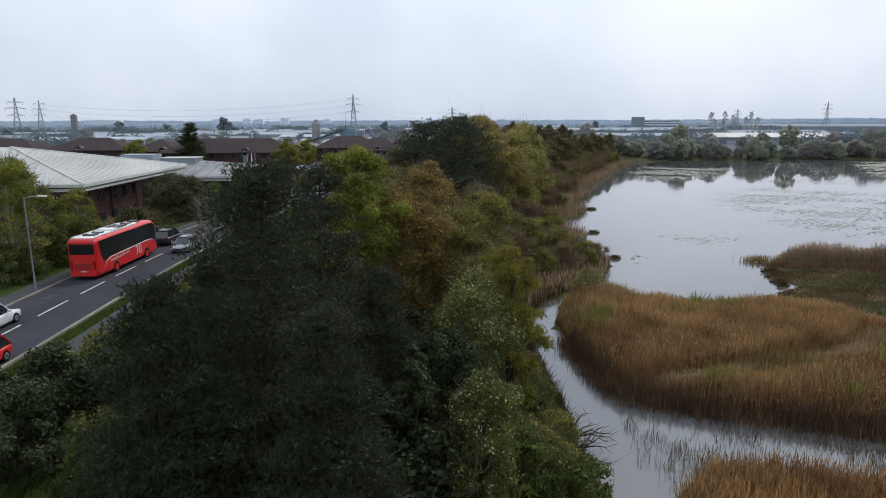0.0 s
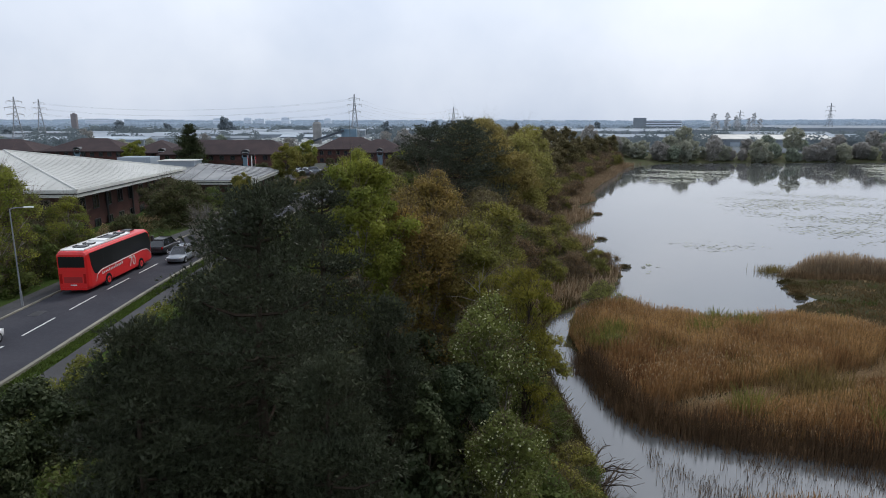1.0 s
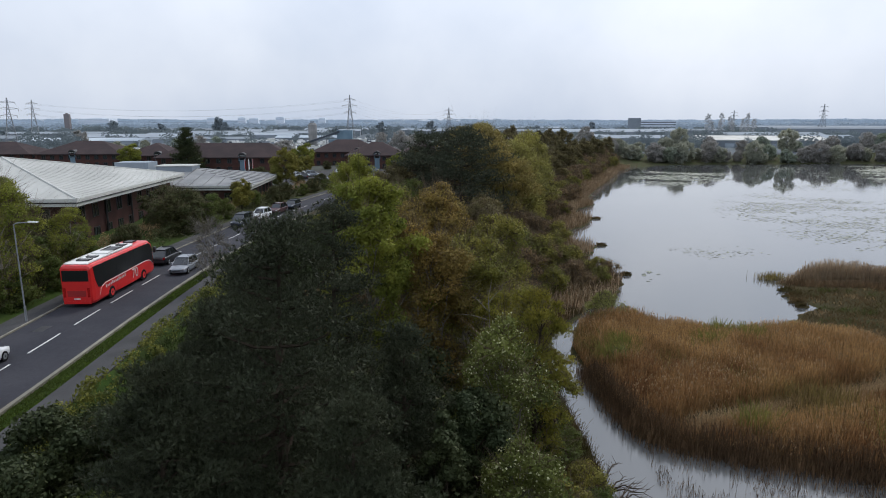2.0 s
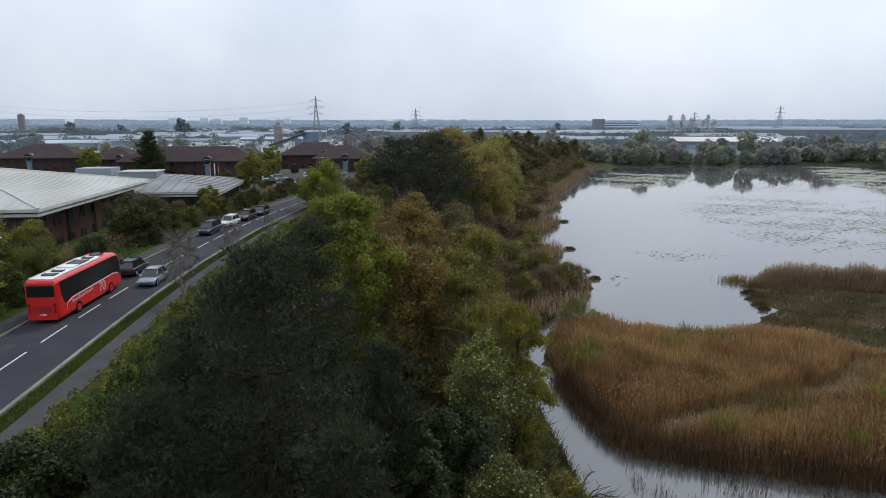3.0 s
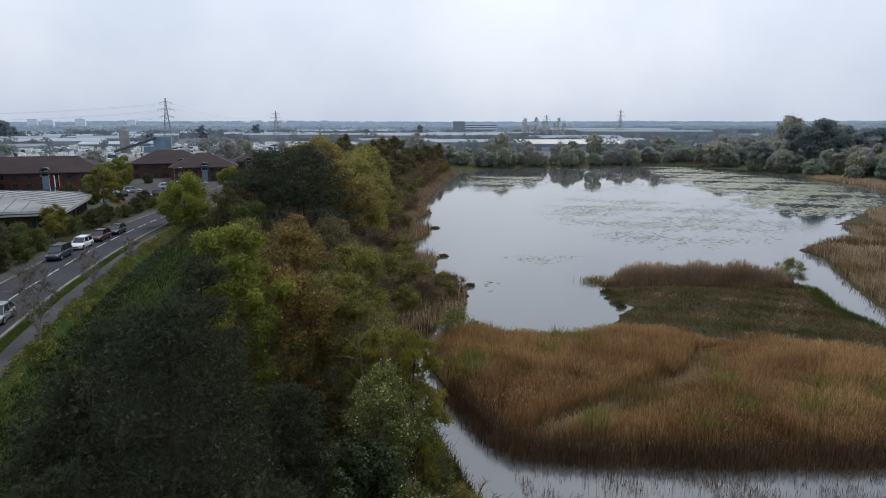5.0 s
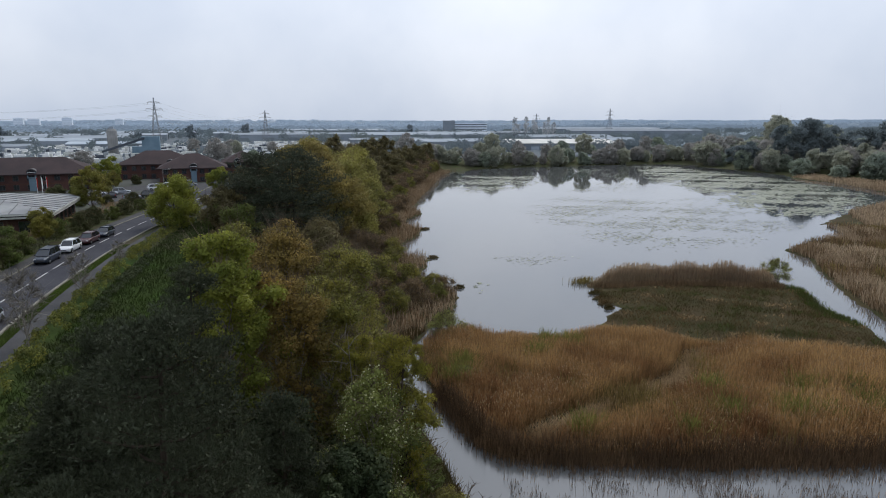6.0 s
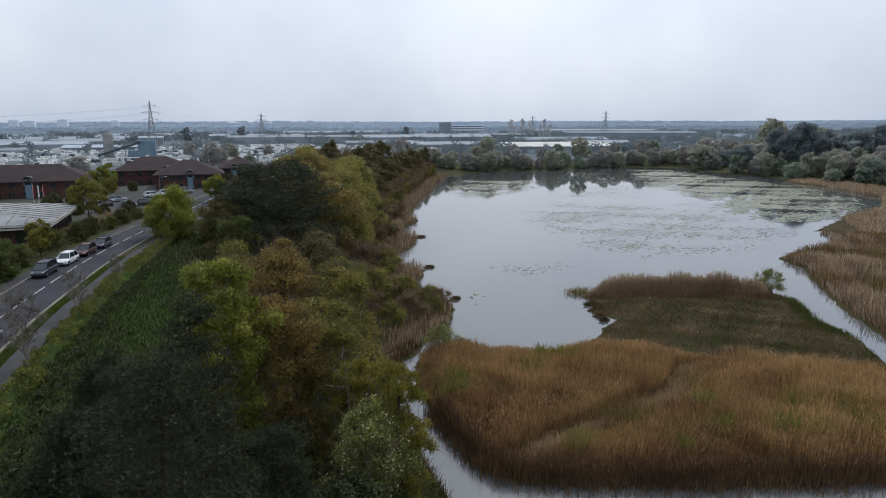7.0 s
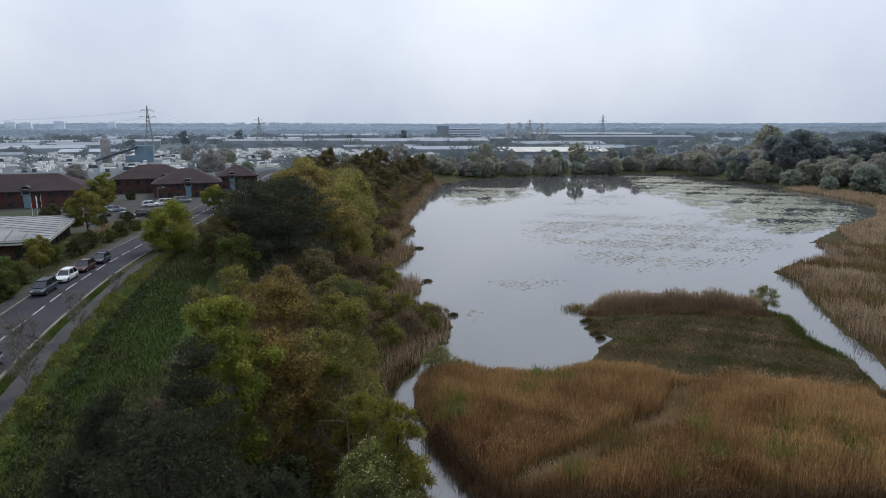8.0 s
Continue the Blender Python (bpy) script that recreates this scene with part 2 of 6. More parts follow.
# Near-grey crown colours stand in for haze over the most distant trees
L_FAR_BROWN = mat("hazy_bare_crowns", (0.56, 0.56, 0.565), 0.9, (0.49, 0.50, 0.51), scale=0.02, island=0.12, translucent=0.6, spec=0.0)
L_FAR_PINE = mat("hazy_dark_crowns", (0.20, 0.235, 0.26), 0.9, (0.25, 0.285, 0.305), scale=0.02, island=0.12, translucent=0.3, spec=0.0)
M_RUSH = mat("green_rushes", (0.07, 0.095, 0.022), 0.8, (0.06, 0.07, 0.022), scale=0.4, island=0.4, translucent=0.3, spec=0.1)
M_PLUME = mat("reed_plumes", (0.37, 0.27, 0.16), 0.85, (0.24, 0.16, 0.085), scale=0.2, detail=4, island=0.4, translucent=0.45, spec=0.05)
M_SHOOT = mat("green_reed_shoots", (0.19, 0.185, 0.05), 0.75, (0.14, 0.145, 0.04), scale=0.8, island=0.35, translucent=0.45, spec=0.1)
M_SEDGE = mat("green_sedge", (0.056, 0.048, 0.018), 0.85, (0.13, 0.084, 0.042), scale=0.16, detail=5, island=0.25, translucent=0.25, spec=0.05)
M_LILY = mat("lily_pads", (0.175, 0.19, 0.115), 0.4, (0.09, 0.105, 0.06), scale=0.4, island=0.5, spec=0.4)


def water_mat():
    m = bpy.data.materials.new("lake_water")
    m.use_nodes = True
    t = m.node_tree
    b = t.nodes["Principled BSDF"]
    b.inputs["Base Color"].default_value = (0.075, 0.079, 0.082, 1)
    b.inputs["Roughness"].default_value = 0.07
    b.inputs["IOR"].default_value = 1.5
    b.inputs["Specular IOR Level"].default_value = 1.0
    geo = t.nodes.new("ShaderNodeNewGeometry")
    n = t.nodes.new("ShaderNodeTexNoise")
    n.inputs["Scale"].default_value, n.inputs["Detail"].default_value = 1.1, 5.0
    t.links.new(geo.outputs["Position"], n.inputs["Vector"])
    big = t.nodes.new("ShaderNodeTexNoise")
    big.inputs["Scale"].default_value, big.inputs["Detail"].default_value = 0.03, 3.0
    t.links.new(geo.outputs["Position"], big.inputs["Vector"])
    rng = t.nodes.new("ShaderNodeMapRange")
    rng.inputs["From Min"].default_value, rng.inputs["From Max"].default_value = 0.4, 0.65
    rng.inputs["To Min"].default_value, rng.inputs["To Max"].default_value = 0.02, 0.07
    t.links.new(big.outputs["Fac"], rng.inputs["Value"])
    t.links.new(rng.outputs[0], b.inputs["Roughness"])
    bp = t.nodes.new("ShaderNodeBump")
    bp.inputs["Strength"].default_value, bp.inputs["Distance"].default_value = 0.1, 0.03
    t.links.new(n.outputs["Fac"], bp.inputs["Height"])
    t.links.new(bp.outputs[0], b.inputs["Normal"])
    return m


M_WATER = water_mat()


def paint(name, colour):
    return mat(name, colour, 0.4, tuple(c * 0.9 for c in colour), scale=0.8, coat=0.25)


P_RED = paint("red_vehicle_paint", (0.62, 0.012, 0.012))
P_BLACK = paint("black_vehicle_paint", (0.012, 0.013, 0.016))
P_SILVER = paint("silver_vehicle_paint", (0.24, 0.26, 0.29))
P_WHITE = paint("white_vehicle_paint", (0.72, 0.73, 0.74))
P_MAROON = paint("maroon_vehicle_paint", (0.055, 0.012, 0.014))
P_BLUE = paint("slate_blue_vehicle_paint", (0.022, 0.032, 0.05))
M_TINT = mat("black_tinted_glass", (0.006, 0.007, 0.008), 0.3, (0.008, 0.009, 0.01), scale=0.5, spec=0.35)
M_TYRE = mat("tyre_rubber", (0.015, 0.015, 0.016), 0.9)
M_LAMP_R = mat("red_lamp_lens", (0.35, 0.01, 0.01), 0.2)
M_LAMP_W = mat("clear_lamp_lens", (0.7, 0.7, 0.7), 0.15)


# ---------- mesh helpers ----------
class Build:
    """Collects vertices and faces of one part."""
    def __init__(self):
        self.v, self.f = [], []

    def add(self, verts, faces):
        k = len(self.v)
        self.v += [tuple(p) for p in verts]
        self.f += [tuple(i + k for i in q) for q in faces]
        return self

    def box(self, x0, x1, y0, y1, z0, z1):
        return self.add([(x0, y0, z0), (x1, y0, z0), (x1, y1, z0), (x0, y1, z0), (x0, y0, z1), (x1, y0, z1), (x1, y1, z1), (x0, y1, z1)],
                        [(0, 3, 2, 1), (4, 5, 6, 7), (0, 1, 5, 4), (1, 2, 6, 5), (2, 3, 7, 6), (3, 0, 4, 7)])

    def tube(self, pts, radii, sides=6):
        pts = [Vector(p) for p in pts]
        rings = []
        for i, p in enumerate(pts):
            d = (pts[min(i + 1, len(pts) - 1)] - pts[max(i - 1, 0)]).normalized()
            a = d.cross(Vector((0, 0, 1)) if abs(d.z) < 0.9 else Vector((1, 0, 0))).normalized()
            b = d.cross(a)
            rings.append([p + (a * math.cos(2 * math.pi * k / sides) + b * math.sin(2 * math.pi * k / sides)) * radii[i] for k in range(sides)])
        v = [p for r in rings for p in r]
        f = [(i * sides + k, i * sides + (k + 1) % sides, (i + 1) * sides + (k + 1) % sides, (i + 1) * sides + k)
             for i in range(len(pts) - 1) for k in range(sides)]
        f += [tuple(range(sides))[::-1], tuple((len(pts) - 1) * sides + k for k in range(sides))]
        return self.add(v, f)

    def disc_y(self, x, y, z, r, half, sides=16):
        """A short cylinder with its axis along y."""
        return self.tube([(x, y - half, z), (x, y + half, z)], [r, r], sides)

    def loft(self, sections):
        """Joins closed rings of equal count, and caps the ends."""
        n = len(sections[0])
        v = [p for s in sections for p in s]
        f = [(i * n + k, i * n + (k + 1) % n, (i + 1) * n + (k + 1) % n, (i + 1) * n + k) for i in range(len(sections) - 1) for k in range(n)]
        f += [tuple(range(n))[::-1], tuple((len(sections) - 1) * n + k for k in range(n))]
        return self.add(v, f)

    def mesh(self, name, smooth=False):
        me = bpy.data.meshes.new(name)
        me.from_pydata(self.v, [], self.f)
        if smooth:
            me.shade_smooth()
        return me


def array_mesh(name, verts, faces):
    """A mesh from numpy arrays: verts (n, 3), faces (m, 3 or 4)."""
    me = bpy.data.meshes.new(name)
    k = faces.shape[1]
    me.vertices.add(len(verts))
    me.vertices.foreach_set("co", np.ascontiguousarray(verts, dtype=np.float32).ravel())
    me.loops.add(faces.size)
    me.loops.foreach_set("vertex_index", np.ascontiguousarray(faces, dtype=np.int32).ravel())
    me.polygons.add(len(faces))
    me.polygons.foreach_set("loop_start", np.arange(0, faces.size, k, dtype=np.int32))
    me.update(calc_edges=True)
    return me


def part(name, build, material, parent, label=""):
    me = build.mesh(name) if isinstance(build, Build) else build
    if not me.materials:
        me.materials.append(material)
    ob = new(name, me)
    ob.parent = parent
    if label:
        ob["label"] = label
    return ob


def thing(name, label, category, group="", m=None, kind=""):
    ob = tagged(new(name), label, category, group, kind)
    ob.empty_display_size = 0.3
    if m is not None:
        ob.matrix_world = m
    return ob


def solo(name, build, material, label, category="", kind="", group=""):
    me = build.mesh(name) if isinstance(build, Build) else build
    me.materials.append(material)
    return tagged(new(name, me), label, category, group, kind)


# ---------- plan of the lake ----------
ROAD_Z = 5.3
LEFT_SHORE = [(9.5, -20), (10, 10), (10.0, 24), (10.5, 33), (11.0, 39), (11.1, 46), (12, 54.6), (14.3, 61.5), (19, 67), (23, 71), (26.5, 75.5), (28.3, 81.5),
              (26.3, 87), (25.5, 92), (29, 97), (32, 103), (28, 109), (30, 116), (36, 124), (40.6, 133), (38.5, 141), (42, 148), (49, 158), (48, 166), (54, 178), (60.3, 193), (76, 226), (92, 262), (105, 284)]
FAR_SHORE = [(132, 299), (160, 304), (190, 302), (220, 305), (250, 295)]
RIGHT_SHORE = [(240, 262), (234, 233), (229, 200), (224, 176), (212, 150), (184, 130), (152, 119), (131, 108), (137, 100), (122, 95), (108, 92), (97, 88), (95, 80.5), (88, 73), (79, 61), (69.6, 47.4), (62, 36), (58, 25)]
NEAR_SHORE = [(45, 21.3), (36, 23.6), (27, 26.6), (20, 29.2), (16.2, 29.0), (13.4, 26.2), (12.6, 18), (12.4, 10), (12.2, -20)]
LAKE = np.array(LEFT_SHORE + FAR_SHORE + RIGHT_SHORE + NEAR_SHORE, dtype=float)
BED = np.array([(15.2, 40.3), (14.8, 43), (14.5, 49), (14.9, 56), (17.2, 62.5), (20.5, 65), (24, 63.5), (28, 60.5), (33, 59), (38.5, 60.5),
                (42, 64), (47, 67.5), (44.5, 70), (47, 73.5), (49, 75.5), (47.5, 78.5), (52, 80.5), (60, 78.5), (70, 74), (76, 70.5), (75, 65), (69.8, 57.8), (68, 51), (61.5, 41),
                (54, 32.6), (47, 28.2), (39.5, 29.5), (33.4, 31.5), (28, 33.2), (23.5, 35.1), (18.4, 37.3), (16.0, 38.7)], dtype=float)


def inside(poly, x, y):
    hit = np.zeros(x.shape, bool)
    for (x0, y0), (x1, y1) in zip(poly, np.roll(poly, -1, axis=0)):
        cross = (y0 > y) != (y1 > y)
        with np.errstate(divide="ignore", invalid="ignore"):
            hit ^= cross & (x < (x1 - x0) * (y - y0) / (y1 - y0 + 1e-12) + x0)
    return hit


def edge_distance(poly, x, y, closed=True):
    best = np.full(x.shape, 1e9)
    ends = zip(poly, np.roll(poly, -1, axis=0)) if closed else zip(poly[:-1], poly[1:])
    for (x0, y0), (x1, y1) in ends:
        dx, dy = x1 - x0, y1 - y0
        s = np.clip(((x - x0) * dx + (y - y0) * dy) / (dx * dx + dy * dy), 0, 1)
        best = np.minimum(best, np.hypot(x - x0 - s * dx, y - y0 - s * dy))
    return best


def smooth(a, b, v):
    s = np.clip((v - a) / (b - a), 0, 1)
    return s * s * (3 - 2 * s)


def spline(points, step):
    """Points every step metres along a smooth line."""
    p = np.array([points[0]] + list(points) + [points[-1]], dtype=float)
    out = []
    for i in range(1, len(p) - 2):
        n = max(2, int(np.hypot(*(p[i + 1] - p[i])) / 0.5))
        s = np.linspace(0, 1, n, endpoint=False)[:, None]
        out.append(0.5 * (2 * p[i] + (p[i + 1] - p[i - 1]) * s + (2 * p[i - 1] - 5 * p[i] + 4 * p[i + 1] - p[i + 2]) * s ** 2 + (3 * p[i] - p[i - 1] - 3 * p[i + 1] + p[i + 2]) * s ** 3))
    q = np.vstack(out + [p[-1:]])
    length = np.concatenate([[0], np.cumsum(np.hypot(*np.diff(q, axis=0).T))])
    at = np.arange(0, length[-1], step)
    return np.stack([np.interp(at, length, q[:, 0]), np.interp(at, length, q[:, 1])], axis=1)


ROAD_POINTS = [(-25.8, -60), (-25.7, 20), (-25.5, 40), (-25.2, 57), (-24.2, 75), (-22.8, 88), (-21.4, 99), (-19.3, 111), (-16.2, 125), (-12.6, 139), (-8.5, 155), (-2.5, 180), (2.5, 205), (7, 232), (14, 270), (30, 330)]
ROAD = spline(ROAD_POINTS, 1.0)


def offset_line(line, d):
    t = np.gradient(line, axis=0)
    t /= np.hypot(t[:, 0], t[:, 1])[:, None]
    return line + np.stack([t[:, 1], -t[:, 0]], axis=1) * d


def ripple(x, y, size, seed=0.0):
    return (np.sin(x / size + seed) * np.cos(y / size * 1.13 + seed * 2) + 0.5 * np.sin(x / size * 2.3 + y / size * 1.7 + seed) + 0.3 * np.sin(x / size * 4.7 - y / size * 3.9))


def water_distance(x, y):
    """Signed distance to the nearest water's edge, positive on land."""
    lake, bed = inside(LAKE, x, y), inside(BED, x, y)
    d_lake, d_bed = edge_distance(LAKE, x, y), edge_distance(BED, x, y)
    d = np.where(lake, np.where(bed, d_bed, -np.minimum(d_lake, d_bed)), d_lake)
    return d + 0.35 * ripple(x, y, 1.3) * (d < 15)


LEFT_Y, LEFT_X = np.array([p[1] for p in LEFT_SHORE], float), np.array([p[0] for p in LEFT_SHORE], float)


def ground_z(x, y):
    x, y = np.asarray(x, float), np.asarray(y, float)
    d = water_distance(x, y)
    west = x < np.interp(y, LEFT_Y, LEFT_X)
    north = y > 290
    south = (y < 32) & (x > 11) & ~west
    cap = np.where(west, 5.1, np.where(north, 4.5, np.where(south, 0.25, 2.5)))
    run = np.where(west, 24.0, np.where(north, 30.0, 60.0))
    bed = inside(BED, x, y)
    cap, run = np.where(bed, 0.2, cap), np.where(bed, 6.0, run)
    z = 0.12 + cap * smooth(1.0, run, d)
    z = np.where(d < 0, np.maximum(-1.2, 0.12 + d * 0.5), z)
    near_road = edge_distance(ROAD[::4], x, y, closed=False)
    z = np.where(d > 0, z + (ROAD_Z - 0.06 - z) * (1 - smooth(8.5, 14, near_road)), z)
    far = np.hypot(x, y)
    z = z + np.where((d > 5) & ~bed, 0.12 * ripple(x, y, 3.5, 1.0) * smooth(10, 14, near_road) * (far < 300), 0)
    return z + 30 * smooth(2200, 4300, far) * (0.75 + 0.12 * ripple(x, y, 420.0, 0.7))


def axis(lo, hi, step, far_lo, far_hi):
    mid = list(np.arange(lo, hi + 0.01, step))
    up, s = [hi], step
    while up[-1] < far_hi:
        s *= 1.13
        up.append(up[-1] + s)
    down, s = [lo], step
    while down[-1] > far_lo:
        s *= 1.13
        down.append(down[-1] - s)
    return np.array(down[1:][::-1] + mid + up[1:])


def make_ground():
    gx, gy = axis(-62, 110, 1.0, -4600, 4600), axis(8, 170, 1.0, -1500, 4600)
    X, Y = np.meshgrid(gx, gy)
    Z = ground_z(X, Y)
    n, m = X.shape
    idx = np.arange(n * m).reshape(n, m)
    F = np.stack([idx[:-1, :-1], idx[:-1, 1:], idx[1:, 1:], idx[1:, :-1]], axis=-1).reshape(-1, 4)
    me = array_mesh("ground", np.stack([X, Y, Z], -1).reshape(-1, 3), F)
    for mm in (M_GROUND, M_FLOOR, M_MARSH, M_FARLAND, M_YARD, M_ESTATE):
        me.materials.append(mm)
    c = np.stack([X, Y], -1).reshape(-1, 2)[F].mean(axis=1)
    road = edge_distance(ROAD[::4], c[:, 0], c[:, 1], closed=False)
    d = water_distance(c[:, 0], c[:, 1])
    west = c[:, 0] < np.interp(c[:, 1], LEFT_Y, LEFT_X)
    which = np.where(inside(BED, c[:, 0], c[:, 1]), 2, 0)
    which = np.where(west & (d > 0) & (d < 23) & (road > 19 + 1.5 * ripple(c[:, 0], c[:, 1], 4.0)), 1, which)
    which = np.where((d < 6) & (which == 0) & (c[:, 1] < 130), 2, which)
    which = np.where((d < 60) & (which == 0) & (c[:, 1] > 100), 1, which)
    which = np.where((c[:, 1] > 152) & (c[:, 0] < 22) & (which == 0), 4, which)
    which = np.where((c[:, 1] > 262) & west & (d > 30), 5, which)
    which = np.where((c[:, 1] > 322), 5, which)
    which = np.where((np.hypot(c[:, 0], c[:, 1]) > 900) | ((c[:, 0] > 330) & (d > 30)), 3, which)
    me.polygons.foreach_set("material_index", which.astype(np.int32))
    me.shade_smooth()
    return tagged(new("ground", me), "uneven grassy and marshy ground sloping down to a lake", kind="structure")


make_ground()
solo("water", Build().add([(-15, -60, 0), (280, -60, 0), (280, 320, 0), (-15, 320, 0)], [(0, 1, 2, 3)]), M_WATER, "calm grey lake water reflecting an overcast sky", kind="structure")


def strip(line, d0, d1, z0, z1, name, material, label):
    """A raised band along a line, between two offsets."""
    a, b = offset_line(line, d0), offset_line(line, d1)
    n = len(a)
    v = [(p[0], p[1], z) for z in (z1, z0) for q in (a, b) for p in q]
    f = []
    for i in range(n - 1):
        f += [(i, n + i, n + i + 1, i + 1), (2 * n + i, i, i + 1, 2 * n + i + 1), (n + i, 3 * n + i, 3 * n + i + 1, n + i + 1)]
    return solo(name, Build().add(v, f), material, label, kind="structure")


strip(ROAD, -3.6, 3.6, ROAD_Z - 0.3, ROAD_Z, "road", M_ASPHALT, "worn dark grey asphalt road with one lane each way")
strip(ROAD, 3.6, 3.85, ROAD_Z - 0.3, ROAD_Z + 0.11, "kerb", M_KERB, "pale concrete kerb along the road")
strip(ROAD, -3.76, -3.6, ROAD_Z - 0.3, ROAD_Z + 0.11, "kerb", M_KERB, "pale concrete kerb along the road")
strip(ROAD, 5.1, 6.85, ROAD_Z - 0.25, ROAD_Z + 0.05, "pavement", M_PATH, "grey asphalt footpath beside a grass verge")
strip(ROAD, -5.6, -3.76, ROAD_Z - 0.25, ROAD_Z + 0.07, "pavement", M_PATH, "grey asphalt pavement along the kerb")


def road_marks():
    """Centre line of four metre dashes with two metre gaps."""
    line = spline(ROAD_POINTS, 0.5)
    holder = thing("road_marking", "broken white centre line painted on asphalt", "road marking", kind="structure")
    i, n = 184, 0
    while i + 8 < len(line) and n < 42:
        seg = line[i:i + 9]
        t = np.gradient(line, axis=0)[i + 4]
        t /= np.hypot(*t)
        a, b = offset_line(seg, -0.07), offset_line(seg, 0.07)
        k = len(a)
        v = [(p[0], p[1], z) for z in (ROAD_Z + 0.012, ROAD_Z - 0.01) for q in (a, b) for p in q]
        f = [(j, k + j, k + j + 1, j + 1) for j in range(k - 1)] + [(0, 2 * k, 3 * k, k), (k - 1, 2 * k - 1, 4 * k - 1, 3 * k - 1)]
        part("dash", Build().add(v, f), M_PAINT_W, holder)
        i += 12
        n += 1


road_marks()


def road_patch(x, y, w, l, turn):
    ob = solo("road_patch", Build().box(-w / 2, w / 2, -l / 2, l / 2, -0.02, 0.008), M_FRAME, "dark tarmac repair patch in the road", kind="structure")
    ob.matrix_world = pose(x, y, ROAD_Z, 0, 0, turn)


road_patch(-27.3, 49.2, 0.8, 1.3, -2)
road_patch(-24.0, 70.4, 0.9, 2.0, -4)


# ---------- buildings ----------
def windows_along(parent, x0, x1, z0, z1, n, y, w=1.1, surround=M_FRAME):
    """Windows set into a wall that runs along x (facing -1: towards -y)."""
    for i in range(n):
        cx = x0 + (i + 0.5) * (x1 - x0) / n
        win = part("window", Build().box(cx - w / 2, cx + w / 2, y - 0.05, y + 0.05, z0, z1), M_GLASS, parent)
        fr = Build()
        for a, b, c, d in ((cx - w / 2 - 0.08, cx + w / 2 + 0.08, z1, z1 + 0.1), (cx - w / 2 - 0.08, cx + w / 2 + 0.08, z0 - 0.12, z0),
                           (cx - w / 2 - 0.08, cx - w / 2, z0, z1), (cx + w / 2, cx + w / 2 + 0.08, z0, z1), (cx - 0.03, cx + 0.03, z0, z1)):
            fr.box(a, b, y - 0.11, y + 0.11, c, d)
        part("frame", fr, surround, win)


def windows_side(parent, x, y0, y1, z0, z1, n, w=1.1, surround=M_FRAME):
    """Windows set into a wall that runs along y."""
    for i in range(n):
        cy = y0 + (i + 0.5) * (y1 - y0) / n
        win = part("window", Build().box(x - 0.05, x + 0.05, cy - w / 2, cy + w / 2, z0, z1), M_GLASS, parent)
        fr = Build()
        for a, b, c, d in ((cy - w / 2 - 0.08, cy + w / 2 + 0.08, z1, z1 + 0.1), (cy - w / 2 - 0.08, cy + w / 2 + 0.08, z0 - 0.12, z0),
                           (cy - w / 2 - 0.08, cy - w / 2, z0, z1), (cy + w / 2, cy + w / 2 + 0.08, z0, z1), (cy - 0.03, cy + 0.03, z0, z1)):
            fr.box(x - 0.11, x + 0.11, a, b, c, d)
        part("frame", fr, surround, win)


def hip(x0, x1, y0, y1, z0, z1, lip=0.25):
    """A hipped roof over a rectangle, with a thin edge."""
    b = Build()
    if x1 - x0 >= y1 - y0:
        h = (y1 - y0) / 2
        r0, r1 = (x0 + h, (y0 + y1) / 2, z1), (x1 - h, (y0 + y1) / 2, z1)
    else:
        h = (x1 - x0) / 2
        r0, r1 = ((x0 + x1) / 2, y0 + h, z1), ((x0 + x1) / 2, y1 - h, z1)
    v = [(x0, y0, z0), (x1, y0, z0), (x1, y1, z0), (x0, y1, z0), (x0, y0, z0 + lip), (x1, y0, z0 + lip), (x1, y1, z0 + lip), (x0, y1, z0 + lip), r0, r1]
    f = [(0, 3, 2, 1), (0, 1, 5, 4), (1, 2, 6, 5), (2, 3, 7, 6), (3, 0, 4, 7)]
    f += [(4, 5, 9, 8), (5, 6, 9), (6, 7, 8, 9), (7, 4, 8)] if x1 - x0 >= y1 - y0 else [(4, 5, 8), (5, 6, 9, 8), (6, 7, 9), (7, 4, 8, 9)]
    return b.add(v, f)


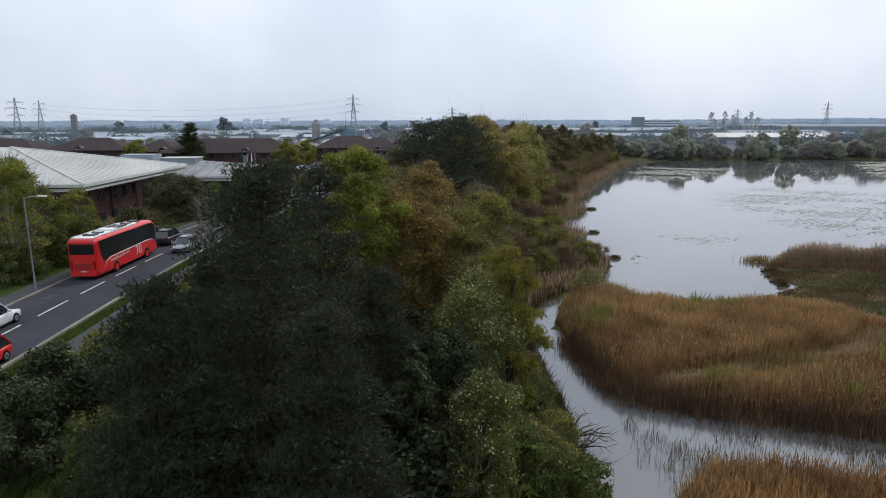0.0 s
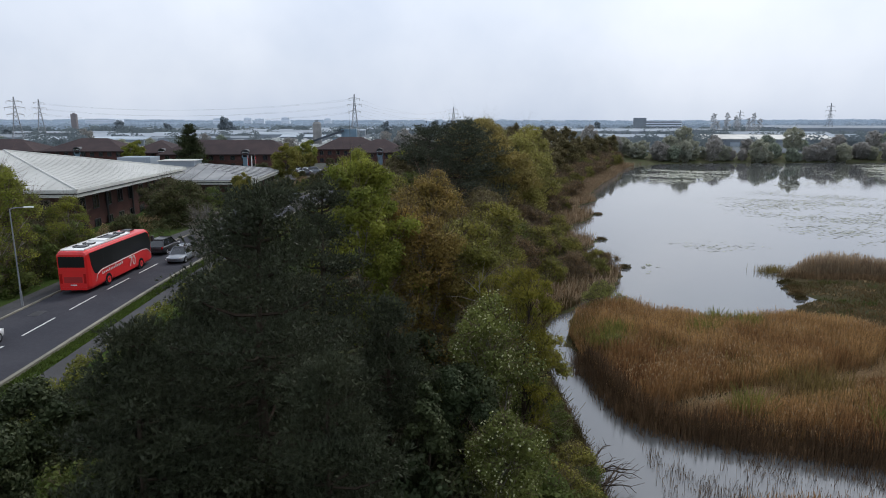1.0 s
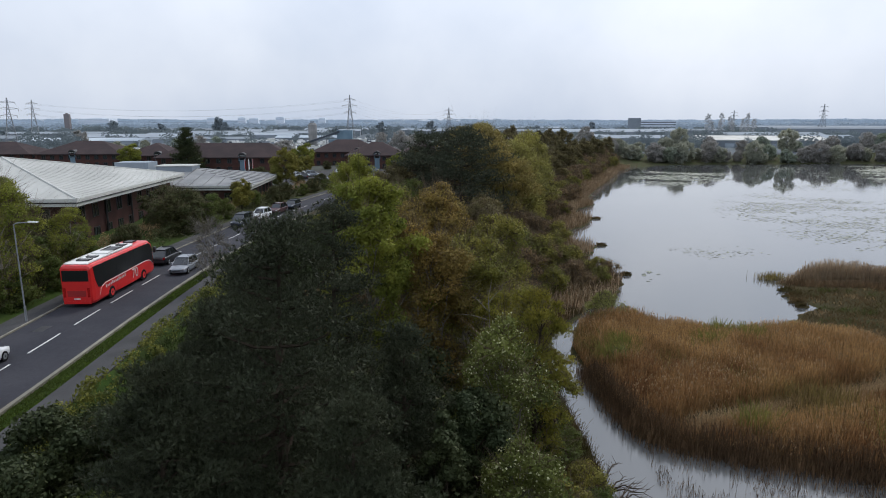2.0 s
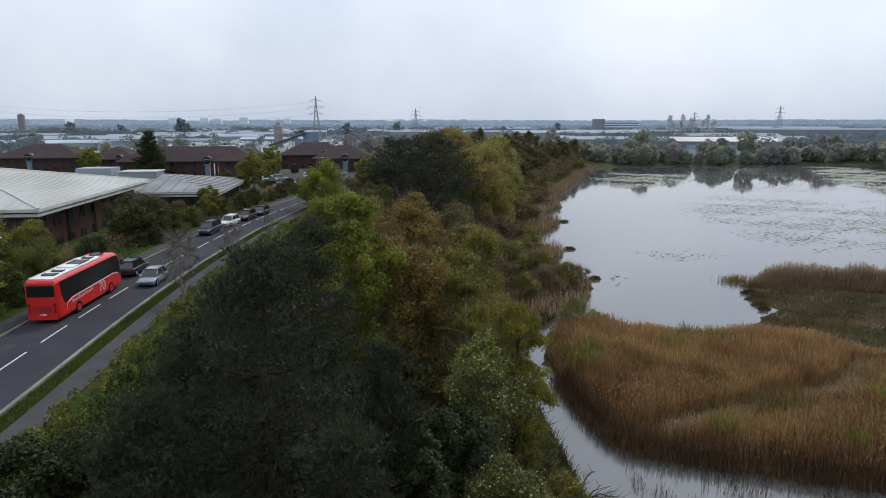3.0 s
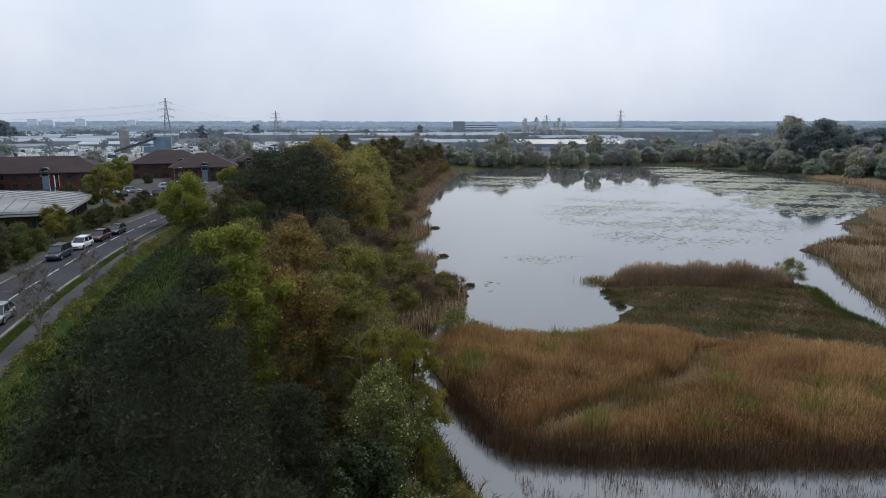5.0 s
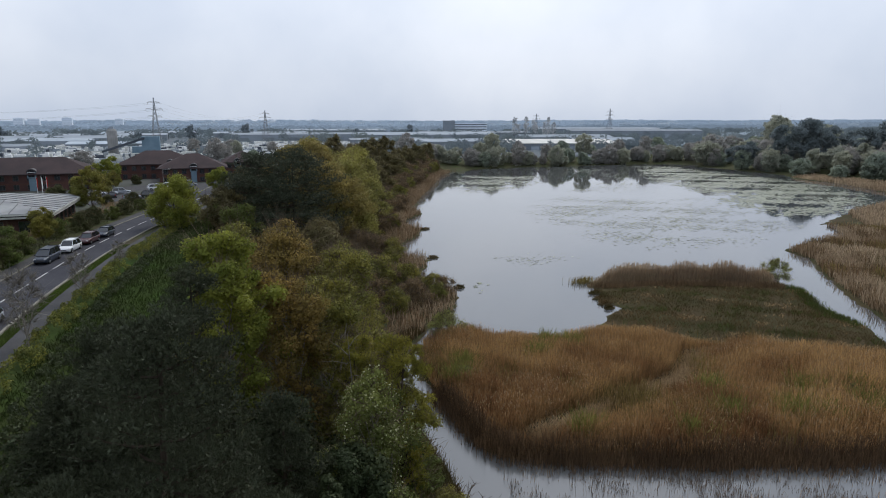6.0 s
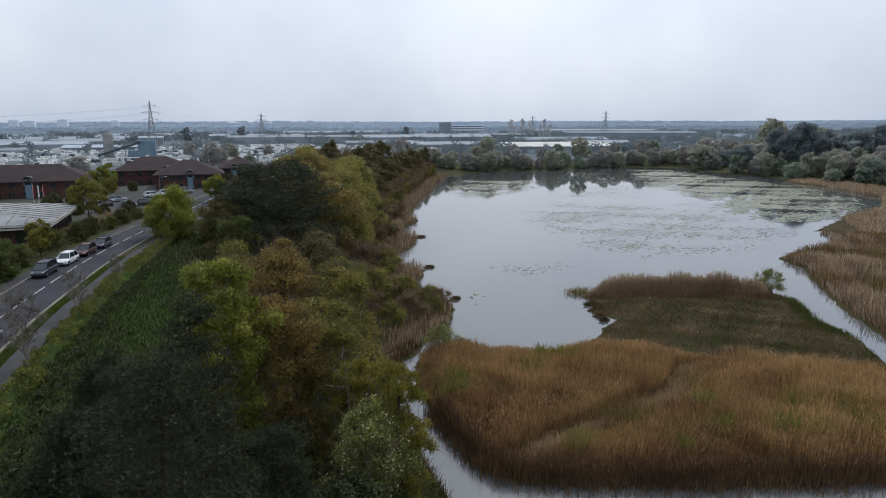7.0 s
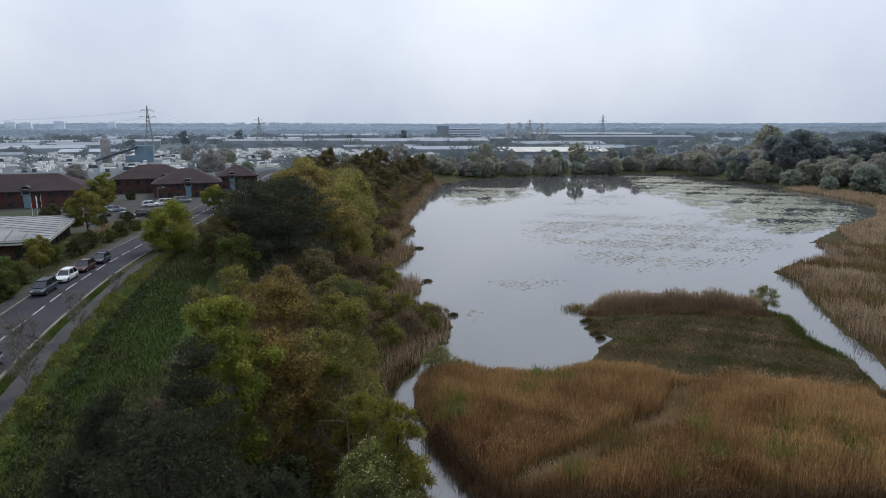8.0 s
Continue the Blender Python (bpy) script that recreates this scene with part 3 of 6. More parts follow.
def brick_office(x0, x1, y0, y1, base, eave, ridge, dormers, label, turn=0.0, n_win=8, sides=4):
    """Two-storey red-brick office with a brown hipped roof and round-topped dormers."""
    cx, cy = (x0 + x1) / 2, (y0 + y1) / 2
    ob = thing("office_building", label, "building", "brick offices")
    hx, hy = (x1 - x0) / 2, (y1 - y0) / 2
    part("wall", Build().box(-hx, hx, -hy, hy, -1.0, eave - base), M_BRICK, ob)
    part("brick_band", Build().box(-hx - 0.03, hx + 0.03, -hy - 0.03, hy + 0.03, (eave - base) * 0.5 - 0.15, (eave - base) * 0.5 + 0.1), M_BRICK_DK, ob)
    part("roof", hip(-hx - 0.7, hx + 0.7, -hy - 0.7, hy + 0.7, eave - base, ridge - base), M_TILE, ob)
    for k in range(2):
        z0 = 0.9 + k * (eave - base) * 0.5
        windows_along(ob, -hx + 0.6, hx - 0.6, z0, z0 + 1.25, n_win, -hy, 1.2)
        windows_side(ob, hx, -hy + 0.5, hy - 0.5, z0, z0 + 1.25, sides, 1.2)
    for dx in dormers:
        d = part("dormer", Build().box(dx - 1.05, dx + 1.05, -hy - 0.25, -hy + 3.0, eave - base - 0.9, eave - base + 0.7), M_BLUE, ob, "blue-clad dormer")
        arch = Build()
        ring = [(dx + 1.2 * math.cos(a), eave - base + 0.7 + 0.95 * math.sin(a)) for a in np.linspace(0, math.pi, 11)]
        arch.loft([[(px, yy, pz) for px, pz in ring] for yy in (-hy - 0.4, -hy + 3.6)])
        part("arched_roof", arch, M_FRAME, d)
        part("dormer_window", Build().box(dx - 0.75, dx + 0.75, -hy - 0.3, -hy - 0.2, eave - base - 0.6, eave - base + 0.7), M_GLASS, d)
        half_moon = Build()
        fan = [(dx + 0.85 * math.cos(a), eave - base + 0.75 + 0.66 * math.sin(a)) for a in np.linspace(0, math.pi, 9)]
        half_moon.loft([[(px, yy, pz) for px, pz in fan] for yy in (-hy - 0.44, -hy - 0.41)])
        part("arched_window", half_moon, M_GLASS, d)
        part("window_bar", Build().box(dx - 0.9, dx + 0.9, -hy - 0.46, -hy - 0.4, eave - base + 0.66, eave - base + 0.74), M_WHITE, d)
        part("blue_panel", Build().box(dx - 0.8, dx + 0.8, -hy - 0.15, -hy - 0.05, 0.2, eave - base - 0.95), M_BLUE, d)
    ob.matrix_world = pose(cx, cy, base, 0, 0, turn)
    return ob


def pale_office():
    """Large office with a pale ribbed metal hipped roof and brick walls."""
    ob = thing("office_building", "two-storey brick office under a big pale ribbed metal roof", "building")
    x0, x1, y0, y1 = -84.0, -42.0, 84.2, 120.0
    part("wall", Build().box(x0, x1, y0, y1, 3.5, 10.4), M_BRICK, ob)
    roof = part("roof", hip(x0 - 2.0, x1 + 2.0, y0 - 2.0, y1 + 2.0, 11.05, 15.2, 0.1), M_ROOF_W, ob)
    part("upper_fascia", Build().box(x0 - 2.1, x1 + 2.1, y0 - 2.1, y1 + 2.1, 10.75, 11.05), M_FASCIA, ob)
    part("shadow_gap", Build().box(x0 - 1.6, x1 + 1.6, y0 - 1.6, y1 + 1.6, 10.55, 10.75), M_FRAME, ob)
    part("lower_fascia", Build().box(x0 - 1.9, x1 + 1.9, y0 - 1.9, y1 + 1.9, 10.2, 10.55), M_FASCIA, ob)
    mid, top = (y0 + y1) / 2, 15.2
    half = (y1 - y0) / 2 + 2.0
    for k in range(40):
        xx = x0 - 1.5 + k * (x1 - x0 + 3.0) / 39
        run = min(half, xx - (x0 - 2.0), (x1 + 2.0) - xx)
        for s in (-1, 1):
            part("seam", Build().tube([(xx, mid + s * half, 11.17), (xx, mid + s * (half - run), 11.17 + (top - 11.15) * run / half)], [0.016, 0.016], 4), M_ROOF_W, roof)
    for k in range(34):
        yy = y0 - 1.5 + k * (y1 - y0 + 3.0) / 33
        run = half - abs(yy - mid)
        part("seam", Build().tube([(x1 + 2.0, yy, 11.17), (x1 + 2.0 - run, yy, 11.17 + (top - 11.15) * run / half)], [0.016, 0.016], 4), M_ROOF_W, roof)
    for sy in (-1, 1):
        part("hip_capping", Build().tube([(x1 + 2.0, mid + sy * half, 11.2), (x1 + 2.0 - half, mid, 15.25)], [0.13, 0.13], 6), M_FASCIA, roof)
    for z in (4.6, 7.9):
        windows_side(ob, x1, y0 + 1, y1 - 1, z, z + 1.7, 9, 1.5)
        windows_along(ob, x0 + 1, x1 - 1, z, z + 1.7, 9, y0, 1.5)
    for yy in (y0 + 0.5, y0 + 9.5, y0 + 18, y0 + 27):
        part("drainpipe", Build().tube([(x1 + 0.25, yy, 4), (x1 + 0.25, yy, 10.3)], [0.14, 0.14], 8), M_FRAME, ob)
    low = thing("office_building", "low brick office wing with a grey-white membrane roof", "building")
    ax0, ax1, ay0, ay1 = -62.0, -29.6, 123.2, 150.0
    part("wall", Build().box(ax0, ax1, ay0, ay1, 3.5, 8.2), M_BRICK, low)
    r = part("roof", hip(ax0 - 1.6, ax1 + 1.6, ay0 - 1.6, ay1 + 1.6, 8.75, 11.2, 0.1), M_ROOF_G, low)
    part("upper_fascia", Build().box(ax0 - 1.7, ax1 + 1.7, ay0 - 1.7, ay1 + 1.7, 8.5, 8.75), M_FASCIA, low)
    part("shadow_gap", Build().box(ax0 - 1.3, ax1 + 1.3, ay0 - 1.3, ay1 + 1.3, 8.3, 8.5), M_FRAME, low)
    part("lower_fascia", Build().box(ax0 - 1.5, ax1 + 1.5, ay0 - 1.5, ay1 + 1.5, 8.0, 8.3), M_FASCIA, low)
    windows_side(low, ax1, ay0 + 1, ay1 - 1, 5.6, 7.3, 7, 1.5)
    windows_along(low, ax0 + 1, ax1 - 1, 5.6, 7.3, 8, ay0, 1.5)
    for k in range(12):
        xx = ax0 + 2 + k * (ax1 - ax0 - 4) / 11
        run = min((ay1 - ay0) / 2 + 1.6, xx - ax0 + 1.6, ax1 + 1.6 - xx)
        part("seam", Build().tube([(xx, ay0 - 1.5, 8.87), (xx, ay0 - 1.6 + run, 8.87 + 2.35 * run / 15.0)], [0.07, 0.07], 4), M_SEAM, r)
    for k in range(11):
        yy = ay0 + 1 + k * (ay1 - ay0 - 2) / 10
        run = 15.0 - abs(yy - (ay0 + ay1) / 2)
        part("seam", Build().tube([(ax1 + 1.6, yy, 8.87), (ax1 + 1.6 - run, yy, 8.87 + 2.35 * run / 15.0)], [0.07, 0.07], 4), M_SEAM, r)
    plant = part("roof_plant_room", Build().box(-57, -50.5, 133, 138, 10.3, 12.5), M_SHED_W, low)
    part("louvre", Build().box(-56, -51.5, 132.9, 132.98, 11.2, 12.2), M_SHED_G, plant)
    plant2 = part("roof_plant_room", Build().box(-49, -42, 133, 138, 9.8, 11.7), M_SHED_G, low)
    part("cap", Build().box(-49.2, -41.8, 132.8, 138.2, 11.7, 11.85), M_ROOF_W, plant2)


pale_office()
brick_office(-74, -33.5, 201, 217, 4.8, 9.6, 14.0, (5.5, -12), "red-brick office with brown hipped roof and blue dormer", n_win=12)
brick_office(-31, -7, 232, 248, 4.6, 9.8, 14.2, (4,), "red-brick office with brown hipped roof behind a car park", n_win=8)
brick_office(-17.5, 2.0, 214, 230, 4.6, 9.4, 13.8, (0.2,), "red-brick office with pyramid roof and arched dormer", n_win=7)
brick_office(2, 15, 236, 250, 4.6, 9.6, 13.6, (-2,), "small red-brick office with brown roof among trees", n_win=5)
brick_office(-122, -95, 226, 244, 4.8, 9.6, 14.0, (-2,), "red-brick office with long brown roof", n_win=9)
brick_office(-160, -128, 232, 250, 4.8, 9.4, 13.6, (2,), "brown-roofed brick office half hidden by trees", n_win=9)
brick_office(-92, -76, 222, 240, 4.8, 9.2, 13.4, (3,), "brown brick office beside a conifer", n_win=5)


def shed(x, y, w, d, h, turn=0.0, roof=None, wall=None, label="long low industrial shed with pale metal roof", bays=6):
    ob = thing("industrial_shed", label, "building", "industrial sheds")
    part("wall", Build().box(-w / 2, w / 2, -d / 2, d / 2, -3, h), wall or M_SHED_G, ob)
    rf = Build()
    n = max(1, round(d / 30))
    for k in range(n):
        ya, yb = -d / 2 + k * d / n, -d / 2 + (k + 1) * d / n
        ym = (ya + yb) / 2
        rf.loft([[(xx, ya - 0.2, h), (xx, yb + 0.2, h), (xx, yb + 0.2, h + 0.4), (xx, ym, h + 0.4 + (yb - ya) * 0.055), (xx, ya - 0.2, h + 0.4)] for xx in (-w / 2 - 0.4, w / 2 + 0.4)])
    part("roof", rf, roof or M_SHED_W, ob)
    for k in range(bays):
        cx = -w / 2 + (k + 0.5) * w / bays
        part("loading_door", Build().box(cx - w / bays * 0.22, cx + w / bays * 0.22, -d / 2 - 0.08, -d / 2 + 0.05, -2, h * 0.6), M_SHED_G if k % 3 == 0 else M_SHED_W, ob)
    ob.matrix_world = pose(x, y, 4.5, 0, 0, turn)
    return ob


shed(234, 408, 76, 44, 4.4, -18, roof=M_ROOF_W, label="white-roofed shed behind the lakeside trees", wall=M_SHED_W)
SHEDS = [(300, 450, 50, 36, 4.5, -18, 0), (180, 480, 60, 34, 4.0, -10, 1), (-158, 600, 130, 36, 4.2, 4, 0), (-140, 655, 150, 40, 5.0, 3, 0), (-118, 740, 150, 50, 6.0, 2, 1), (-215, 540, 90, 40, 4.0, 4, 1), (-70, 545, 60, 30, 3.2, 0, 0),
         (-150, 500, 70, 26, 3.2, 6, 0), (95, 690, 150, 50, 6.5, -6, 1), (215, 655, 150, 44, 6.0, -9, 0), (60, 820, 110, 50, 6, -4, 1), (300, 720, 130, 50, 6.5, -14, 1), (330, 560, 90, 40, 4.5, -16, 0), (470, 640, 150, 50, 9, -22, 1),
         (560, 850, 180, 60, 9, -25, 1), (-330, 640, 120, 50, 5, 8, 0), (-300, 470, 90, 34, 4.5, 8, 1), (-200, 430, 70, 30, 4.0, 5, 0), (-70, 900, 110, 60, 6, 0, 1), (-260, 850, 150, 60, 6, 5, 1), (180, 980, 150, 60, 7, -8, 1), (150, 560, 70, 26, 3.6, -6, 1)]


def on_shed(x, y, margin=5.0):
    hit = np.zeros(x.shape, bool)
    for cx, cy, w, d, _, turn, _ in SHEDS + [(234, 408, 76, 44, 0, -18, 0)]:
        c, s = math.cos(radians(turn)), math.sin(radians(turn))
        u, v = (x - cx) * c + (y - cy) * s, -(x - cx) * s + (y - cy) * c
        hit |= (abs(u) < w / 2 + margin) & (abs(v) < d / 2 + margin)
    return hit


for sx_, sy_, sw_, sd_, sh_, st_, sg_ in SHEDS:
    shed(sx_, sy_, sw_, sd_, sh_, st_, roof=M_SHED_G if sg_ or sy_ > 630 else None)


def office_block():
    """Five-storey slab with banded windows, far beyond the lake."""
    ob = thing("office_block", "five-storey concrete office block with banded windows", "building")
    # Wall and window bands take lightened colours in place of real haze
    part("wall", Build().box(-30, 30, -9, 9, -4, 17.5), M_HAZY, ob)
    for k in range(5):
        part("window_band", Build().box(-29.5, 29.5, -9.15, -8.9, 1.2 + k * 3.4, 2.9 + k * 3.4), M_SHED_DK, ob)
    part("stair_tower", Build().box(-34, -18, -10, 8, -4, 21.5), M_SHED_G, ob)
    ob.matrix_world = pose(362, 893, 4.5, 0, 0, -14)


office_block()


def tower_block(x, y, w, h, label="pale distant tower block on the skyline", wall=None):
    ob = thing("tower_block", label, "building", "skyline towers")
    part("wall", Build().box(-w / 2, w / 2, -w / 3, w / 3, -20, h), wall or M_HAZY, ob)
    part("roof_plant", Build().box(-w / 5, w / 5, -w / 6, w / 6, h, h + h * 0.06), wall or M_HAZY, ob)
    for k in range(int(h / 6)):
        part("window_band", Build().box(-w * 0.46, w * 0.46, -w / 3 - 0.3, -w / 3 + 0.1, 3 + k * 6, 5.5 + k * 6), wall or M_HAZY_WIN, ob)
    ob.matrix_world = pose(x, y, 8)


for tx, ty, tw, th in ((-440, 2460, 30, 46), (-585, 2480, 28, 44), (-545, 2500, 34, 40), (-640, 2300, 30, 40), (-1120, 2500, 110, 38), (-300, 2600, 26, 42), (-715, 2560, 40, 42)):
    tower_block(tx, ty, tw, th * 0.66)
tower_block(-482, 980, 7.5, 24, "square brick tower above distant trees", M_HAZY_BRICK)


def concrete_plant():
    ob = thing("concrete_plant", "blue concrete batching plant with silo and sloping conveyor", "industrial plant")
    part("main_tower", Build().box(-7, 9, -6, 6, -3, 17), M_BLUE, ob)
    part("low_shed", Build().box(-16, -7, -6, 6, -3, 8), M_BLUE, ob)
    silo = part("silo", Build().tube([(-33, 0, -3), (-33, 0, 22), (-33, 0, 24)], [4.6, 4.6, 3.2], 16), M_CONCRETE, ob)
    part("silo_cap", Build().box(-35, -31, -2, 2, 24, 26), M_SHED_G, silo)
    part("conveyor", Build().loft([[(x, -8.5, z), (x, -6.5, z), (x, -6.5, z + 2), (x, -8.5, z + 2)] for x, z in ((-54, -1), (-4, 14.5))]), M_CONVEYOR, ob)
    for x, z in ((-30, 3.5), (-18, 8)):
        part("conveyor_trestle", Build().box(x - 0.4, x + 0.4, -8, -7, -3, z), M_STEEL, ob)
    ob.matrix_world = pose(-36, 430, 4.0) @ Matrix.Diagonal((0.62, 0.62, 0.66, 1))


concrete_plant()


def pylon(x, y, h, base=5.0, turn=0.0, wide=7.0):
    """Lattice electricity pylon with three pairs of arms."""
    ob = thing("electricity_pylon", "grey steel lattice electricity pylon", "pylon", "power line pylons")
    levels = [0, 0.16, 0.3, 0.43, 0.54, 0.64, 0.73, 0.81, 0.88, 0.94, 1.0]
    def half(s):
        return wide / 2 * (1 - s) ** 1.3 * 0.9 + 0.45 * (1 - s * 0.6)
    for sx in (-1, 1):
        for sy in (-1, 1):
            part("leg", Build().tube([(sx * half(s), sy * half(s), s * h) for s in levels], [0.16] * len(levels), 4), M_STEEL, ob)
    br = Build()
    for a, b in zip(levels[:-1], levels[1:]):
        ha, hb = half(a), half(b)
        for sy in (-1, 1):
            br.tube([(-ha, sy * ha, a * h), (hb, sy * hb, b * h)], [0.09] * 2, 3)
            br.tube([(ha, sy * ha, a * h), (-hb, sy * hb, b * h)], [0.09] * 2, 3)
            br.tube([(sy * ha, -ha, a * h), (sy * hb, hb, b * h)], [0.09] * 2, 3)
            br.tube([(sy * ha, ha, a * h), (sy * hb, -hb, b * h)], [0.09] * 2, 3)
    part("bracing", br, M_STEEL, ob)
    for s, w in ((0.64, 4.6), (0.78, 5.6), (0.91, 4.2)):
        arm = Build()
        for sx in (-1, 1):
            arm.tube([(0, 0, s * h + 0.9), (sx * w, 0, s * h)], [0.13, 0.1], 4)
            arm.tube([(0, 0, s * h - 0.5), (sx * w, 0, s * h)], [0.13, 0.1], 4)
            arm.tube([(sx * w, 0, s * h), (sx * w, 0, s * h - 1.6)], [0.12, 0.1], 4)
        part("cross_arm", arm, M_STEEL, ob)
    ob.matrix_world = pose(x, y, base, 0, 0, turn)
    return ob


PYLONS = [(-37.4, 508.6, 36.0, 15), (52.0, 660, 30.0, 15), (452.9, 659, 34.5, 0), (430, 800, 30, 0), (-248, 432, 30.6, 35), (-325, 602, 35, 35)]
for px, py, ph, pt in PYLONS:
    pylon(px, py, ph, turn=pt)


def wires(a, b, n=3):
    """Sagging conductors between two pylons."""
    ob = thing("power_line", "thin sagging power line conductors between pylons", "power line", "power lines")
    for k in range(n):
        for s in (-1, 1):
            z = 0.62 + 0.135 * k
            p, q = Vector((a[0] + s * 4.5, a[1], 5 + a[2] * z)), Vector((b[0] + s * 4.5, b[1], 5 + b[2] * z))
            pts = [p.lerp(q, i / 14) - Vector((0, 0, 7.0 * 4 * (i / 14) * (1 - i / 14))) for i in range(15)]
            part("wire", Build().tube(pts, [0.035] * 15, 3), M_STEEL, ob)


wires(PYLONS[0], PYLONS[5])
wires(PYLONS[0], PYLONS[1])
wires(PYLONS[5], PYLONS[4])


# ---------- plants ----------
def leaf_along(c, a, size, aspect, rng):
    b = np.cross(a, rng.normal(size=a.shape))
    b /= np.linalg.norm(b, axis=1)[:, None] + 1e-9
    s = size * rng.uniform(0.65, 1.3, len(c))[:, None]
    v = np.stack([c, c + a * s * 0.55 + b * s * aspect * 0.5, c + a * s, c + a * s * 0.55 - b * s * aspect * 0.5], axis=1).reshape(-1, 3)
    return v, np.arange(4 * len(c)).reshape(-1, 4)


def clump_points(clumps, radii, n, rng):
    """Points in ellipsoid clumps, more of them towards the outside."""
    w = np.prod(radii, axis=1) ** 0.67
    pick = rng.choice(len(clumps), n, p=w / w.sum())
    d = rng.normal(size=(n, 3))
    d /= np.linalg.norm(d, axis=1)[:, None]
    r = rng.uniform(0, 1, n) ** 0.4 * (0.75 + 0.5 * rng.uniform(0, 1, n))
    return clumps[pick] + d * radii[pick] * r[:, None]


PROFILES = {
    "birch": lambda h: 0.25 + 0.85 * np.sin(np.pi * np.clip(h * 0.86 + 0.1, 0, 1)) ** 0.9,
    "round": lambda h: np.sqrt(np.clip(1 - (h * 2 - 0.95) ** 2, 0.04, 1)),
    "umbrella": lambda h: np.sqrt(np.clip(1 - (h * 1.6 - 0.7) ** 2, 0.05, 1)),
}


def crown_lobes(height, radius, profile, base, lobes, sub, lobe_size, flat, lean, seed, rng):
    """A crown as rounded lobes on its outside, each carrying smaller leaf clumps on its outer face.
    Returns the lobes' centres and the clumps' centres, radii and outward directions."""
    h = (np.arange(lobes) + rng.uniform(0.2, 0.8, lobes)) / lobes
    ang = np.arange(lobes) * 2.39996 + rng.uniform(-0.6, 0.6, lobes)
    rad = PROFILES[profile](h) * radius * rng.uniform(0.4, 0.85, lobes) * (0.85 + 0.2 * np.sin(ang * 2 + seed))
    cen = np.stack([rad * np.cos(ang) + lean * h * height, rad * np.sin(ang), height * (base + (1 - base) * h * 0.9)], axis=1)
    size = radius * lobe_size * rng.uniform(0.75, 1.3, lobes)
    axis_dir = np.stack([np.cos(ang), np.sin(ang), 0.15 + 0.9 * h], axis=1)
    d = np.repeat(axis_dir, sub, axis=0) * 0.55 + rng.normal(size=(lobes * sub, 3)) * 0.75
    d[:, 2] += 0.2
    d /= np.linalg.norm(d, axis=1)[:, None]
    big = np.repeat(size, sub)
    c = np.repeat(cen, sub, axis=0) + d * (big * rng.uniform(0.45, 1.0, lobes * sub))[:, None] * [1, 1, flat]
    r = big * rng.uniform(0.42, 0.78, lobes * sub)
    return cen, c, np.stack([r, r, r * flat], axis=1), d


def clump_leaves(c, radii, face, n, size, aspect, rng, hang=0.0, cover=0.55, thin=0.0):
    """Leaves over the outer skin of clumps, lying roughly along it; returns verts and faces."""
    level = (c[:, 2] - c[:, 2].min()) / (np.ptp(c[:, 2]) + 1e-6)
    w = radii[:, 0] ** 2 * (1 - thin * (1 - level) ** 1.2)
    pick = rng.choice(len(c), n, p=w / w.sum())
    d = rng.normal(size=(n, 3)) + face[pick] * cover
    d /= np.linalg.norm(d, axis=1)[:, None]
    skin = rng.uniform(0.35, 1.0, n) ** 0.5 * rng.uniform(0.85, 1.18, n)
    p = c[pick] + d * radii[pick] * skin[:, None]
    p[:, 2] = np.maximum(p[:, 2], 0.12)
    nor = d + rng.normal(size=(n, 3)) * 0.55
    a = np.cross(nor, rng.normal(size=(n, 3)))
    a[:, 2] -= hang * np.linalg.norm(a, axis=1) * 1.6
    a /= np.linalg.norm(a, axis=1)[:, None] + 1e-9
    b = np.cross(nor, a)
    b /= np.linalg.norm(b, axis=1)[:, None] + 1e-9
    s = size * rng.uniform(0.55, 1.35, n)[:, None]
    v = np.stack([p - a * s * 0.5, p + b * s * aspect * 0.5, p + a * s * 0.5, p - b * s * aspect * 0.5], axis=1).reshape(-1, 3)
    return v, np.arange(4 * n).reshape(n, 4)


